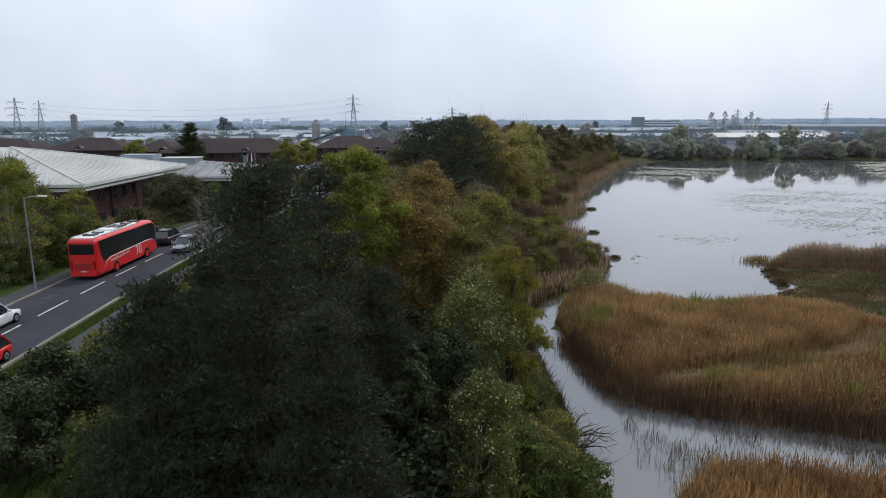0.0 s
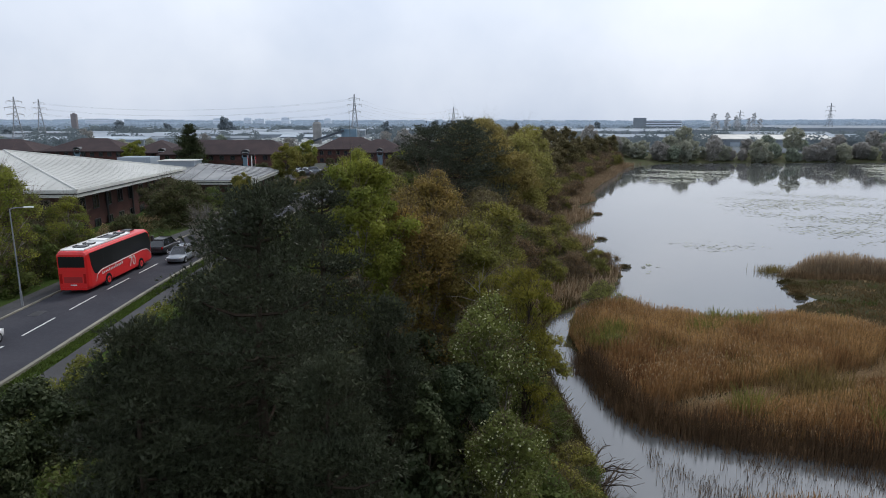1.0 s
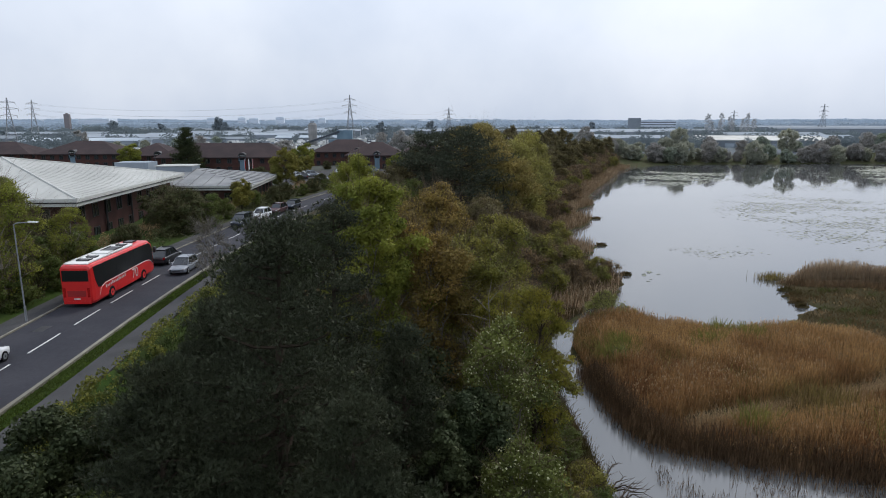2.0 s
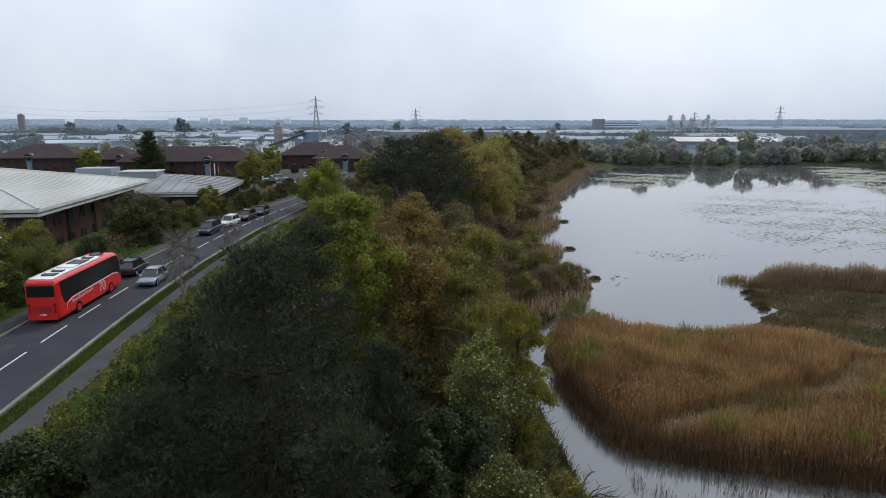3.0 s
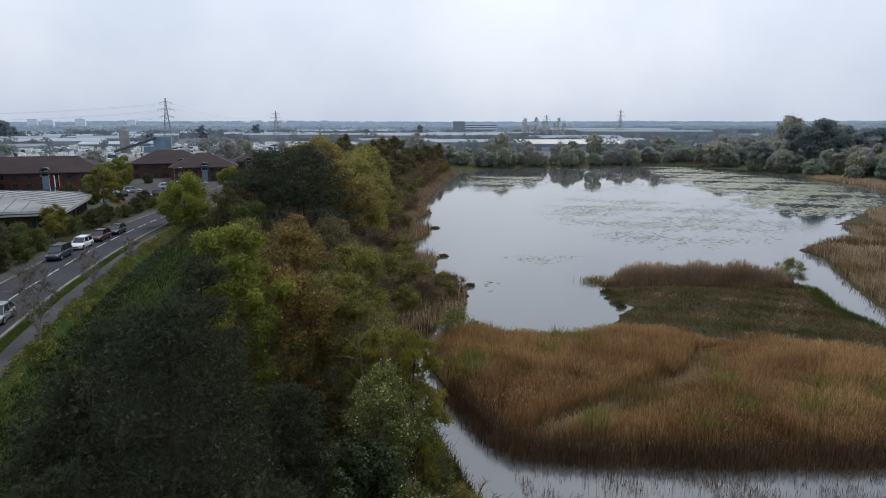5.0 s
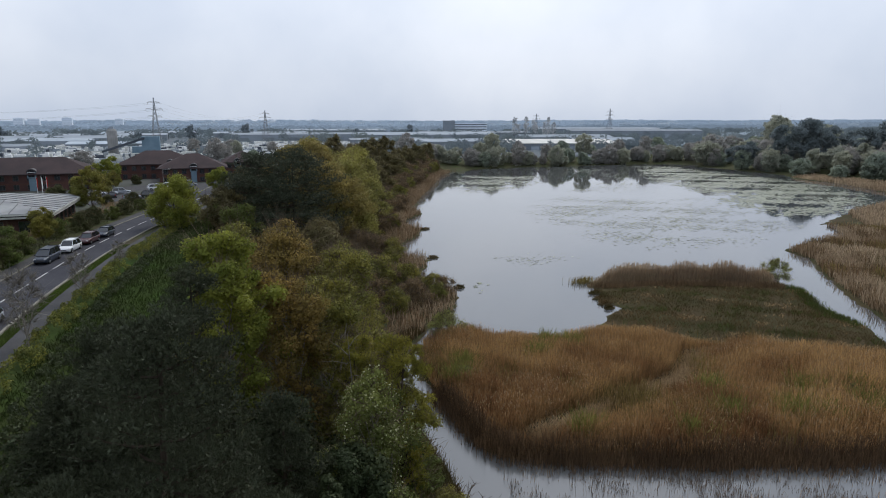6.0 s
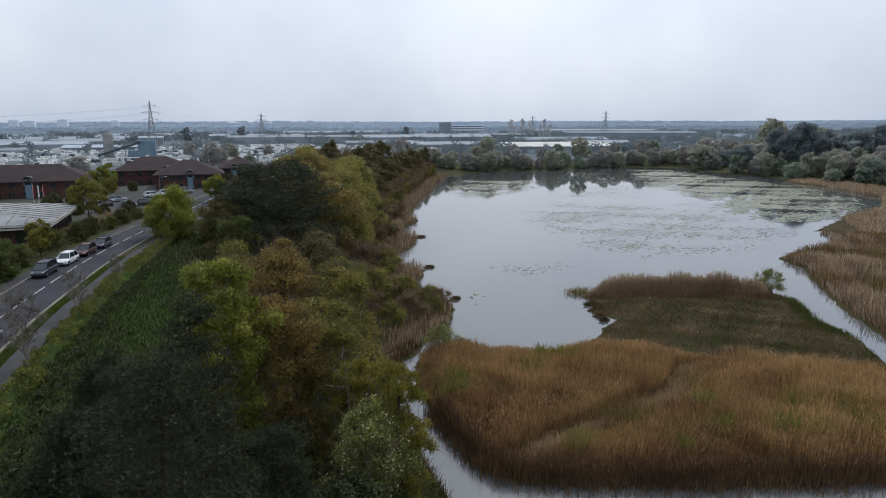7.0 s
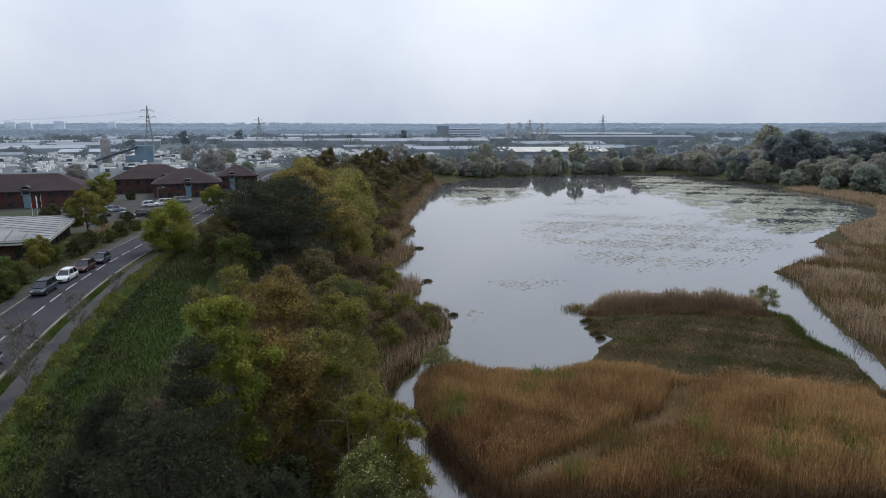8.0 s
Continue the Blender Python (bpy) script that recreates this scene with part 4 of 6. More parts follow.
def plant(name, label, category, height, radius, profile, leaves, leaf_size, leaf_m, bark, seed, group="", base=0.15, clumps=40, aspect=0.75,
          twigs=0, twig_m=None, hang=0.0, inner=True, tip=None, trunk=None, flat=0.8, lobe_size=0.36, multi=1, lean=0.0):
    """A tree or shrub at the origin: tapered trunk with limbs, a lobed crown of leaves, and bare twigs."""
    rng = np.random.default_rng(seed)
    ob = thing(name, label, category, group)
    lobes = max(7, clumps // 4)
    cen, c, radii, face = crown_lobes(height, radius, profile, base, lobes, 7, lobe_size, flat, lean, seed, rng)
    trunk_r = trunk or height * 0.012
    wood, limbs = Build(), Build()
    bend = rng.uniform(-0.35, 0.35, 4)
    for k in range(multi):
        ox, oy = (0, 0) if multi == 1 else (0.25 * radius * math.cos(k * 2.4), 0.25 * radius * math.sin(k * 2.4))
        top = height * (0.82 if profile == "birch" else 0.7)
        pts = [(ox * s * 2 + lean * s * height + bend[0] * math.sin(s * 5 + seed + k) * s + bend[1] * s, oy * s * 2 + bend[2] * math.cos(s * 4.3 + seed) * s + bend[3] * s, -0.6 + s * (top + 0.6)) for s in np.linspace(0, 1, 9)]
        wood.tube(pts, [trunk_r * (1.25 - 1.15 * s) / multi ** 0.5 + 0.012 for s in np.linspace(0, 1, 9)], 7)
    for i in range(lobes):
        q = Vector(cen[i])
        reach = math.hypot(q.x - lean * q.z, q.y)
        start = Vector((lean * q.z, 0, max(0.1 * height, q.z - 1.1 * reach - 0.06 * height)))
        mid = start.lerp(q, 0.5) + Vector((rng.uniform(-0.1, 0.1) * reach, rng.uniform(-0.1, 0.1) * reach, -0.05 * reach))
        r0 = trunk_r * 0.5 * (1 - 0.6 * i / lobes)
        limbs.tube([start, mid, q], [r0 + 0.008, r0 * 0.55 + 0.006, r0 * 0.25 + 0.004], 4)
        for j in range(4):
            e = Vector(c[i * 7 + j])
            limbs.tube([q.lerp(mid, 0.3), q.lerp(e, 0.5), e], [r0 * 0.3 + 0.005, r0 * 0.2 + 0.004, 0.003], 3)
    part("trunk", wood, bark, ob)
    tagged(part("bough_framework", limbs, M_BARK if bark is M_BIRCH and height < 8 else bark, ob), kind="stuff")
    if leaves:
        v, f = clump_leaves(c, radii, face, int(leaves * 1.2), leaf_size, aspect, rng, hang, thin=0.85 if profile == "birch" and height > 8 else 0.0)
        if inner:
            # broader leaf sprays deep inside each lobe, which shade it
            v2, f2 = clump_leaves(c, radii * 0.5, face, max(60, leaves // 7), leaf_size * 1.8, 0.9, rng, thin=0.85 if profile == "birch" and height > 8 else 0.0)
            v, f = np.concatenate([v, v2]), np.concatenate([f, f2 + len(v)])
        part("crown", array_mesh("crown", v, f), leaf_m, ob)
        if tip is not None:
            v, f = clump_leaves(c, radii * 1.06, face, leaves // 7, leaf_size * 0.9, aspect, rng, 0.0, 1.2)
            part("new_growth", array_mesh("new_growth", v, f), tip, ob)
    if twigs:
        pick = rng.integers(0, len(c), twigs)
        start = c[pick] - face[pick] * radii[pick] * 0.6
        out = face[pick] + rng.normal(size=(twigs, 3)) * 0.5 + [0, 0, 0.25]
        end = start + out * (radii[pick, :1] * rng.uniform(1.0, 2.1, (twigs, 1)))
        side = np.cross(end - start, rng.normal(size=out.shape))
        side *= (0.009 + 0.0008 * height) / (np.linalg.norm(side, axis=1)[:, None] + 1e-9)
        v = np.stack([start - side, start + side, end], axis=1).reshape(-1, 3)
        part("branchwork", array_mesh("branchwork", v, np.arange(3 * twigs).reshape(twigs, 3)), twig_m or M_TWIG, ob)
    return ob


def pine(label, height, radius, tufts, needle, seed, group="", base=0.08, levels=11, boughs=7, broad=False, name="pine_tree", needle_m=None, tip_m=None):
    """A pine: tiers of level boughs that carry flat pads of needle tufts, with shade between the tiers."""
    rng = np.random.default_rng(seed)
    ob = thing(name, label, "tree", group)
    trunk_r = height * 0.016
    wob = rng.uniform(-0.3, 0.3, 2)
    part("trunk", Build().tube([(wob[0] * math.sin(s * 4) * s, wob[1] * math.sin(s * 3) * s, -0.6 + s * (height * 0.95 + 0.6)) for s in np.linspace(0, 1, 9)],
                               [trunk_r * (1.2 - 1.1 * s) + 0.015 for s in np.linspace(0, 1, 9)], 8), M_BARK, ob)
    limbs, pads, size, face = Build(), [], [], []
    for k in range(levels):
        h = (k + rng.uniform(-0.25, 0.25)) / (levels - 1)
        reach = radius * (math.sqrt(max(0.06, 1 - (1.5 * h - 0.55) ** 2)) if broad else (1.0 - 0.78 * max(h, 0) ** 1.3))
        count = max(3, round(boughs * (0.55 + 0.45 * reach / radius)))
        for j in range(count):
            a = k * 1.3 + 2 * math.pi * (j + rng.uniform(-0.3, 0.3)) / count
            l = reach * rng.uniform(0.6, 1.12)
            z0 = height * (base + (0.96 - base) * min(max(h + rng.uniform(-0.6, 0.6) / levels, 0), 1))
            rise = rng.uniform(0.02, 0.3) * l + 0.25 * l * h
            ca, sa = math.cos(a), math.sin(a)
            pts = [Vector((ca * l * s, sa * l * s, z0 - 0.12 * l * math.sin(s * 2.6) * (1 - h) + rise * s * s)) for s in (0, 0.35, 0.7, 1.0)]
            limbs.tube(pts, [trunk_r * 0.4 * (1.1 - 0.7 * h), trunk_r * 0.28, trunk_r * 0.16, 0.008], 4)
            for s in (0.42, 0.62, 0.82, 1.0):
                n = 2 if s < 0.9 else 1
                for m in range(n):
                    q = pts[0].lerp(pts[3], s) + Vector((-sa, ca, 0)) * rng.uniform(-0.38, 0.38) * l * s * (n > 1) + Vector((0, 0, 0.12 + rng.uniform(-0.1, 0.2)))
                    r = (0.2 + 0.15 * rng.uniform()) * radius * (1.15 - 0.45 * h) * (0.75 if s > 0.9 else 1.0)
                    pads.append(q)
                    size.append((r, r, r * 0.4))
                    face.append((ca * 0.45, sa * 0.45, 0.9))
    tagged(part("bough_framework", limbs, M_BARK, ob), kind="stuff")
    c, radii, face = np.array([tuple(q) for q in pads]), np.array(size), np.array(face)
    # Paler tip needles crowd the pad tops, painting in their highlights
    for nm, m, n, grow, cover in (("crown", needle_m or L_PINE, tufts, 1.0, 0.5), ("new_growth", tip_m or L_PINE_TIP_LIT, tufts // 3, 1.08, 1.8)):
        w = radii[:, 0] ** 2
        pick = rng.choice(len(c), n, p=w / w.sum())
        d = rng.normal(size=(n, 3)) + face[pick] * cover
        d /= np.linalg.norm(d, axis=1)[:, None]
        p = c[pick] + d * radii[pick] * grow * (rng.uniform(0.3, 1.0, n) ** 0.5)[:, None]
        p[:, 2] = np.maximum(p[:, 2], 0.12)
        q = np.repeat(p, 9, axis=0)
        aim = np.repeat(d * [0.8, 0.8, 1.0] + [0, 0, 0.35] + rng.normal(size=(n, 3)) * 0.3, 9, axis=0) + rng.normal(size=q.shape) * 0.42
        aim /= np.linalg.norm(aim, axis=1)[:, None]
        side = np.cross(aim, rng.normal(size=aim.shape))
        side *= 0.085 * needle / (np.linalg.norm(side, axis=1)[:, None] + 1e-9)
        v = np.stack([q - side, q + side, q + aim * needle * rng.uniform(0.7, 1.4, (len(q), 1))], axis=1).reshape(-1, 3)
        f = np.arange(len(v)).reshape(-1, 3)
        if nm == "crown":
            v2, f2 = clump_leaves(c - [0, 0, 0.1], radii * 0.5, face, len(c) * 30, needle * 1.15, 0.36, rng)
            f2 = np.concatenate([f2[:, [0, 1, 2]], f2[:, [0, 2, 3]]]) + len(v)
            v, f = np.concatenate([v, v2]), np.concatenate([f, f2])
        part(nm, array_mesh(nm, v, f), m, ob)
    return ob


def stand(ob, x, y, turn=0.0, scale=1.0, sink=0.1):
    z = float(ground_z(np.array([x]), np.array([y]))[0])
    ob.matrix_world = pose(x, y, z - sink, 0, 0, turn) @ Matrix.Diagonal((scale, scale, scale, 1))
    return ob


def again(ob, x, y, turn, scale=1.0, label="", tall=1.0):
    z = float(ground_z(np.array([x]), np.array([y]))[0])
    c = copy_thing(ob, pose(x, y, z - 0.1, 0, 0, turn))
    c.scale = (scale, scale, scale * tall)
    if label:
        c["label"] = label
    return c


# near woodland: dark pines
PINE_LABEL = "dark green pine with dense needle clumps on the wooded bank"
for i, (x, y, top, r, n, base) in enumerate([(-4.9, 23.6, 17.3, 6.4, 64000, 0.1), (-7.7, 20.0, 13.4, 4.3, 50000, 0.1), (-2.0, 19.0, 12.6, 4.2, 50000, 0.08), (-9.0, 38.5, 12.6, 4.6, 32000, 0.05), (-4.2, 35.4, 16.3, 5.0, 36000, 0.05),
                                          (-6.6, 30.4, 15.0, 5.4, 34000, 0.05), (-10.4, 27.6, 8.8, 3.4, 32000, 0.05), (-0.6, 27.5, 12.0, 3.8, 34000, 0.05), (-9.6, 33.0, 11.6, 4.6, 36000, 0.05)]):
    h = top - float(ground_z(np.array([x]), np.array([y]))[0])
    stand(pine(PINE_LABEL, h, r * 0.74, n // 6, 0.17, 11 + i, "bank pines", base=base), x, y, i * 47)

for i, (x, y, h, r) in enumerate([(-15.4, 27.6, 3.1, 2.4), (-14.6, 22.5, 3.6, 2.6), (-17.8, 26.0, 2.6, 2.2)]):
    stand(plant("holly_tree", "low dark evergreen beside the footpath hedge", "tree", h, r, "round", 9000, 0.17, L_DARK, M_BARK, 24 + i, "bank hollies", base=0.04, clumps=45, aspect=0.6), x, y, i * 71)

# near broadleaves on the bank
NEAR_TREES = [
    ("birch_tree", "fresh green birch in new leaf with slender pale trunk", -2.5, 41.5, 17.4, 3.2, "birch", 24000, 0.18, L_LIME, M_BIRCH, 900, dict(base=0.2)),
    ("birch_tree", "bronze-green birch just coming into leaf", 2.7, 56.0, 15.4, 4.3, "birch", 24000, 0.18, L_ORANGE, M_BIRCH, 1500, dict(base=0.15)),
    ("birch_tree", "olive birch with bare twigs showing", 7.4, 55.0, 13.0, 3.9, "birch", 20000, 0.17, L_OLIVE, M_BIRCH, 1500, dict(base=0.12)),
    ("birch_tree", "olive birch with slender pale stems", 4.6, 45.8, 12.6, 3.6, "birch", 19000, 0.17, L_OLIVE, M_BIRCH, 1600, dict(base=0.1, multi=2)),
    ("birch_tree", "bronze birch with upright pale stems", 1.4, 43.5, 14.0, 3.0, "birch", 18000, 0.16, L_ORANGE, M_BIRCH, 1500, dict(base=0.12, multi=2)),
    ("birch_tree", "olive birch standing behind taller birches", -0.5, 62.0, 13.6, 4.0, "birch", 16000, 0.18, L_OLIVE, M_BIRCH, 1500, dict(base=0.12)),
    ("willow_tree", "yellow-green willow drooping over the channel", 6.8, 34.4, 12.6, 2.1, "birch", 16000, 0.16, L_YELLOW, M_BARK, 900, dict(base=0.1, hang=0.75, aspect=0.35)),
    ("willow_tree", "yellow-green willow drooping over the channel", 5.6, 40.2, 10.6, 1.9, "birch", 12000, 0.16, L_YELLOW, M_BARK, 900, dict(base=0.1, hang=0.6, aspect=0.35)),
    ("sallow_tree", "green sallow dotted with pale catkins", 4.2, 30.8, 11.3, 2.7, "round", 13000, 0.13, L_GREY, M_TWIG_GREY, 450, dict(base=0.2, multi=3, twig_m=M_TWIG, tip=M_CATKIN)),
    ("sallow_tree", "small sallow with pale catkins above dark undergrowth", 3.9, 24.6, 8.2, 2.0, "round", 10000, 0.12, L_GREY, M_TWIG_GREY, 300, dict(base=0.15, multi=3, twig_m=M_TWIG, tip=M_CATKIN)),
    ("ivy_clad_trunk", "dead trunk smothered in dark glossy ivy", 1.0, 25.2, 9.8, 1.1, "round", 8000, 0.15, L_DARK, M_BARK, 0, dict(base=0.05, aspect=0.8)),
    ("holly_tree", "dark green holly in the undergrowth", 2.6, 27.6, 9.6, 1.9, "round", 15000, 0.14, L_DARK, M_BARK, 0, dict(base=0.05, aspect=0.7)),
]
for i, (name, label, x, y, top, r, prof, n, size, lm, bark, tw, extra) in enumerate(NEAR_TREES):
    h = top - float(ground_z(np.array([x]), np.array([y]))[0])
    stand(plant(name, label, "tree", h, r, prof, n, size, lm, bark, 31 + i, "bank " + name.replace("_", " ") + "s", clumps=110, twigs=int(tw * 2.2), **extra), x, y, i * 53)

# undergrowth along the bank
SHRUB = [plant("shrub", "dense mixed green shrub on the lake bank", "shrub", 3.4, 2.1, "round", 4800, 0.15, L_GREEN, M_BARK, 51, "bank shrubs", base=0.05, clumps=72, multi=3, twigs=700),
         plant("shrub", "yellowish budding shrub on the lake bank", "shrub", 3.0, 2.0, "round", 4200, 0.14, L_OLIVE, M_BARK, 52, "bank shrubs", base=0.05, clumps=72, multi=3, twigs=1500),
         plant("shrub", "dark evergreen shrub under the trees", "shrub", 3.2, 2.2, "round", 4500, 0.16, L_DARK, M_BARK, 53, "bank shrubs", base=0.05, clumps=72, multi=3, twigs=300),
         plant("shrub", "brown leafless shrub of fine twigs", "shrub", 3.0, 2.0, "round", 2600, 0.12, L_BROWN, M_TWIG, 54, "bank shrubs", base=0.05, clumps=40, multi=4, twigs=2200)]
spots = [(0, 8.8, 23.0, 0.6), (1, 9.0, 27.0, 0.6), (0, 9.0, 30.5, 0.6), (1, 9.3, 34.0, 0.55), (0, 9.5, 37.5, 0.55), (0, 9.5, 41.0, 0.55), (1, 9.7, 44.5, 0.5), (0, 9.6, 48.0, 0.55), (3, 10.2, 52.0, 0.6), (1, 9.0, 32.0, 0.8), (0, 8.6, 39.0, 0.8), (0, 8.6, 25.5, 0.95), (1, 7.6, 29.0, 0.95), (0, 7.3, 35.5, 0.95), (0, 7.6, 44.5, 0.9), (1, 7.6, 49.0, 1.0), (3, 8.6, 60.5, 1.0), (0, 5.8, 26.5, 1.2), (2, 1.0, 24.5, 1.3), (2, -2.5, 26.5, 1.4),
         (2, -6.5, 23.5, 1.1), (2, -12.6, 33.0, 0.75), (2, -13.2, 38.5, 0.6), (2, -12.6, 44.0, 0.55), (2, -13.8, 29.5, 0.8), (2, -11.8, 50.0, 0.5), (0, -11.0, 22.5, 0.8), (2, 5.6, 37.5, 1.4), (1, 4.6, 40.5, 1.3), (2, 0.2, 39.0, 1.3), (3, -1.5, 50.0, 1.2), (3, -4.5, 55.0, 1.2), (1, -1.0, 63.0, 1.3), (3, 4.5, 66.0, 1.2), (3, 9.0, 70.0, 1.2),
         (1, 12.5, 66.0, 1.1), (3, 26.3, 80.0, 0.85), (1, 24.6, 78.0, 0.8), (3, 23.8, 83.0, 0.9), (3, 22.0, 74.5, 0.8), (3, 15.0, 75.0, 1.2), (3, 21.0, 78.0, 0.9), (1, 25.5, 82.0, 0.9), (3, 12.0, 82.0, 0.8), (3, 18.0, 90.0, 1.2), (1, 23.5, 98.0, 1.0), (3, 6.0, 76.0, 0.8), (3, 1.0, 72.0, 0.9), (3, 8.0, 88.0, 0.8), (2, -9.0, 40.5, 1.2), (3, -6.5, 48.0, 1.2)]
edge_rng = np.random.default_rng(57)
for off, step, kinds in ((-5.5, 6.0, [3, 3, 1]), (-9.0, 4.0, [3, 1, 3]), (-13.0, 5.0, [3, 1, 3, 0])):
    for px, py in offset_line(spline(LEFT_SHORE[7:], step), off):
        if py > 68:
            spots.append((int(edge_rng.choice(kinds)), px - edge_rng.uniform(0, 2.5), py + edge_rng.uniform(-1.5, 1.5), edge_rng.uniform(0.6, 1.0) + 0.0025 * py - 0.03 * (off + 2.5)))
used = set()
for k, (s, x, y, sc) in enumerate(spots):
    if s in used:
        again(SHRUB[s], x, y, k * 53, sc)
    else:
        used.add(s)
        stand(SHRUB[s], x, y, k * 53, sc)

# the far group by the shore
stand(pine("tall dark pine standing among olive willows", 14.6, 7.6, 6500, 0.32, 61, "shore pines", base=0.05, broad=True, needle_m=L_PINE_SHORE), 9.0, 100, 0)
stand(pine("dark pine standing among olive willows", 13.0, 6.2, 4500, 0.32, 62, "shore pines", base=0.05, broad=True, needle_m=L_PINE_SHORE), 4.5, 107, 90)
BIG = [plant("willow_tree", "large olive-green willow in young leaf", "tree", 15.0, 6.5, "round", 15000, 0.3, L_WILLOW, M_BARK, 63, "shore willows", base=0.08, clumps=75, twigs=1200, hang=0.3),
       plant("willow_tree", "large bronze-green willow in young leaf", "tree", 14.0, 6.0, "round", 14000, 0.3, L_WILLOW_WARM, M_BARK, 64, "shore willows", base=0.08, clumps=75, twigs=1200, hang=0.3),
       plant("alder_tree", "olive-brown budding alder with fine twigs", "tree", 12.0, 5.0, "round", 9000, 0.36, L_ALDER, M_BARK, 65, "shore alders", base=0.08, clumps=70, twigs=900),
       plant("hazel_tree", "mid green bushy tree in new leaf", "tree", 9.0, 4.5, "round", 6000, 0.3, L_GREEN, M_BARK, 66, "bushy trees", base=0.08, clumps=60, twigs=1200, multi=3)]
big_spots = [(1, 16.5, 106, 1.02), (1, 12.0, 118, 1.05), (0, 21.5, 117, 1.02), (0, 25.0, 130, 1.02), (1, 16.0, 131, 1.05), (1, 27.5, 145, 0.95), (0, 19.0, 144, 1.0), (0, 31, 160, 0.85), (2, 30, 155, 0.95), (2, 37, 168, 0.9), (2, 30, 172, 1.0), (2, 44, 184, 0.9),
             (2, 38, 190, 1.0), (2, 52, 205, 0.95), (2, 46, 215, 1.0), (2, 62, 228, 0.9), (2, 56, 240, 1.0), (2, 74, 252, 0.9), (2, 84, 272, 0.95), (2, 70, 275, 1.0), (2, 96, 292, 0.9), (3, 1.0, 96, 0.75), (2, -1, 105, 0.7), (3, -2.0, 118, 0.6), (2, 3.0, 128, 0.8),
             (3, 1.5, 174, 0.6), (2, 12, 150, 0.8), (2, 8, 142, 0.7), (2, 18, 165, 0.9), (2, 24, 190, 1.0), (2, 30, 215, 1.0), (2, 42, 245, 1.1)]
used = set()
for k, (s, x, y, sc) in enumerate(big_spots):
    if s in used:
        again(BIG[s], x, y, k * 67, sc)
    else:
        used.add(s)
        stand(BIG[s], x, y, k * 67, sc)

stand(plant("lime_tree", "broad mid-green tree overhanging the road bend", "tree", 8.3, 5.4, "round", 17000, 0.24, L_LIME, M_BARK, 67, base=0.08, clumps=80, twigs=800), -9.2, 122.5, 0)
stand(plant("alder_tree", "low brown alder in front of olive willows", "tree", 6.0, 4.6, "round", 14000, 0.28, L_ALDER, M_BARK, 68, "shore alders", base=0.06, clumps=80, twigs=1500), 11.5, 92, 40)

# trees and bushes on the office side of the road
SIDE = [plant("birch_tree", "young yellow-green birch beside the road", "tree", 9.5, 2.8, "birch", 12000, 0.13, L_LIME, M_BIRCH, 71, "roadside birches", base=0.1, clumps=90, inner=False, twigs=2500),
        plant("bush", "rounded olive-brown bush in front of brick offices", "shrub", 5.0, 3.4, "round", 6500, 0.23, L_SCRUB, M_BARK, 72, "roadside bushes", base=0.05, clumps=50, twigs=1500, multi=4),
        plant("bush", "rounded green bush beside the road", "shrub", 4.2, 3.0, "round", 5500, 0.22, L_GREEN, M_BARK, 73, "roadside bushes", base=0.05, clumps=50, twigs=800, multi=4),
        plant("street_tree", "small yellow-green street tree in new leaf", "tree", 7.5, 3.0, "birch", 8000, 0.22, L_LIME, M_BARK, 74, "street trees", base=0.25, clumps=60, twigs=600),
        plant("street_tree", "small olive street tree in new leaf", "tree", 7.5, 2.8, "birch", 8000, 0.22, L_OLIVE, M_BARK, 75, "street trees", base=0.25, clumps=60, twigs=900)]
side_spots = [(0, -33.8, 56.0, 1.1), (0, -36.5, 60.5, 1.12), (0, -33.0, 66.0, 0.75), (0, -40.0, 58.0, 1.1), (2, -33.2, 55.0, 0.75), (2, -33.5, 61.0, 0.85), (2, -33.0, 66.5, 0.8), (2, -36.0, 68.0, 0.9), (1, -31.5, 75.0, 0.7), (1, -32.2, 91.0, 1.0), (1, -34.5, 96.0, 1.1), (1, -30.5, 91.0, 1.1),
              (2, -29.0, 96.0, 0.8), (1, -31.0, 99.0, 0.9), (2, -29.5, 104, 0.9), (4, -27.5, 112.0, 0.75), (2, -27.0, 118, 0.7), (1, -24.5, 124, 0.6), (1, -23.5, 131, 0.6), (2, -21.0, 137, 0.55), (1, -19.5, 143, 0.55), (2, -17.5, 150, 0.5),
              (4, -26.3, 150.0, 1.25), (3, -30.5, 206, 1.15), (3, -1.0, 176, 0.9), (3, -62, 199, 0.7), (4, -28, 196, 0.7), (2, -36, 72, 0.8), (1, -39.5, 75.0, 0.8), (0, -42.5, 70, 0.9), (2, -10.5, 160, 0.5), (2, -8.0, 168, 0.45), (3, -86, 212, 1.1),
              (1, -34, 158, 0.5), (2, -30, 159, 0.45), (1, -25, 160.5, 0.45), (1, -20, 162, 0.5), (2, -15, 163.5, 0.5), (1, -38, 172, 0.6), (1, -38, 180, 0.6), (2, -36.5, 188, 0.5), (1, -24, 213, 0.5), (2, -31, 210, 0.5)]
used = set()
for k, (s, x, y, sc) in enumerate(side_spots):
    if s in used:
        again(SIDE[s], x, y, k * 41, sc)
    else:
        used.add(s)
        stand(SIDE[s], x, y, k * 41, sc)
stand(pine("dark conical conifer between brick offices", 13.5, 5.2, 3000, 0.4, 79, base=0.04, levels=13, name="conifer_tree", needle_m=L_DARK, tip_m=L_DARK), -63, 196, 0)
BARE = plant("sapling", "leafless young street tree on the verge", "tree", 6.0, 1.7, "round", 0, 0.1, L_BROWN, M_TWIG_GREY, 81, "verge saplings", base=0.3, clumps=80, twigs=2200, twig_m=M_TWIG_GREY, trunk=0.06)
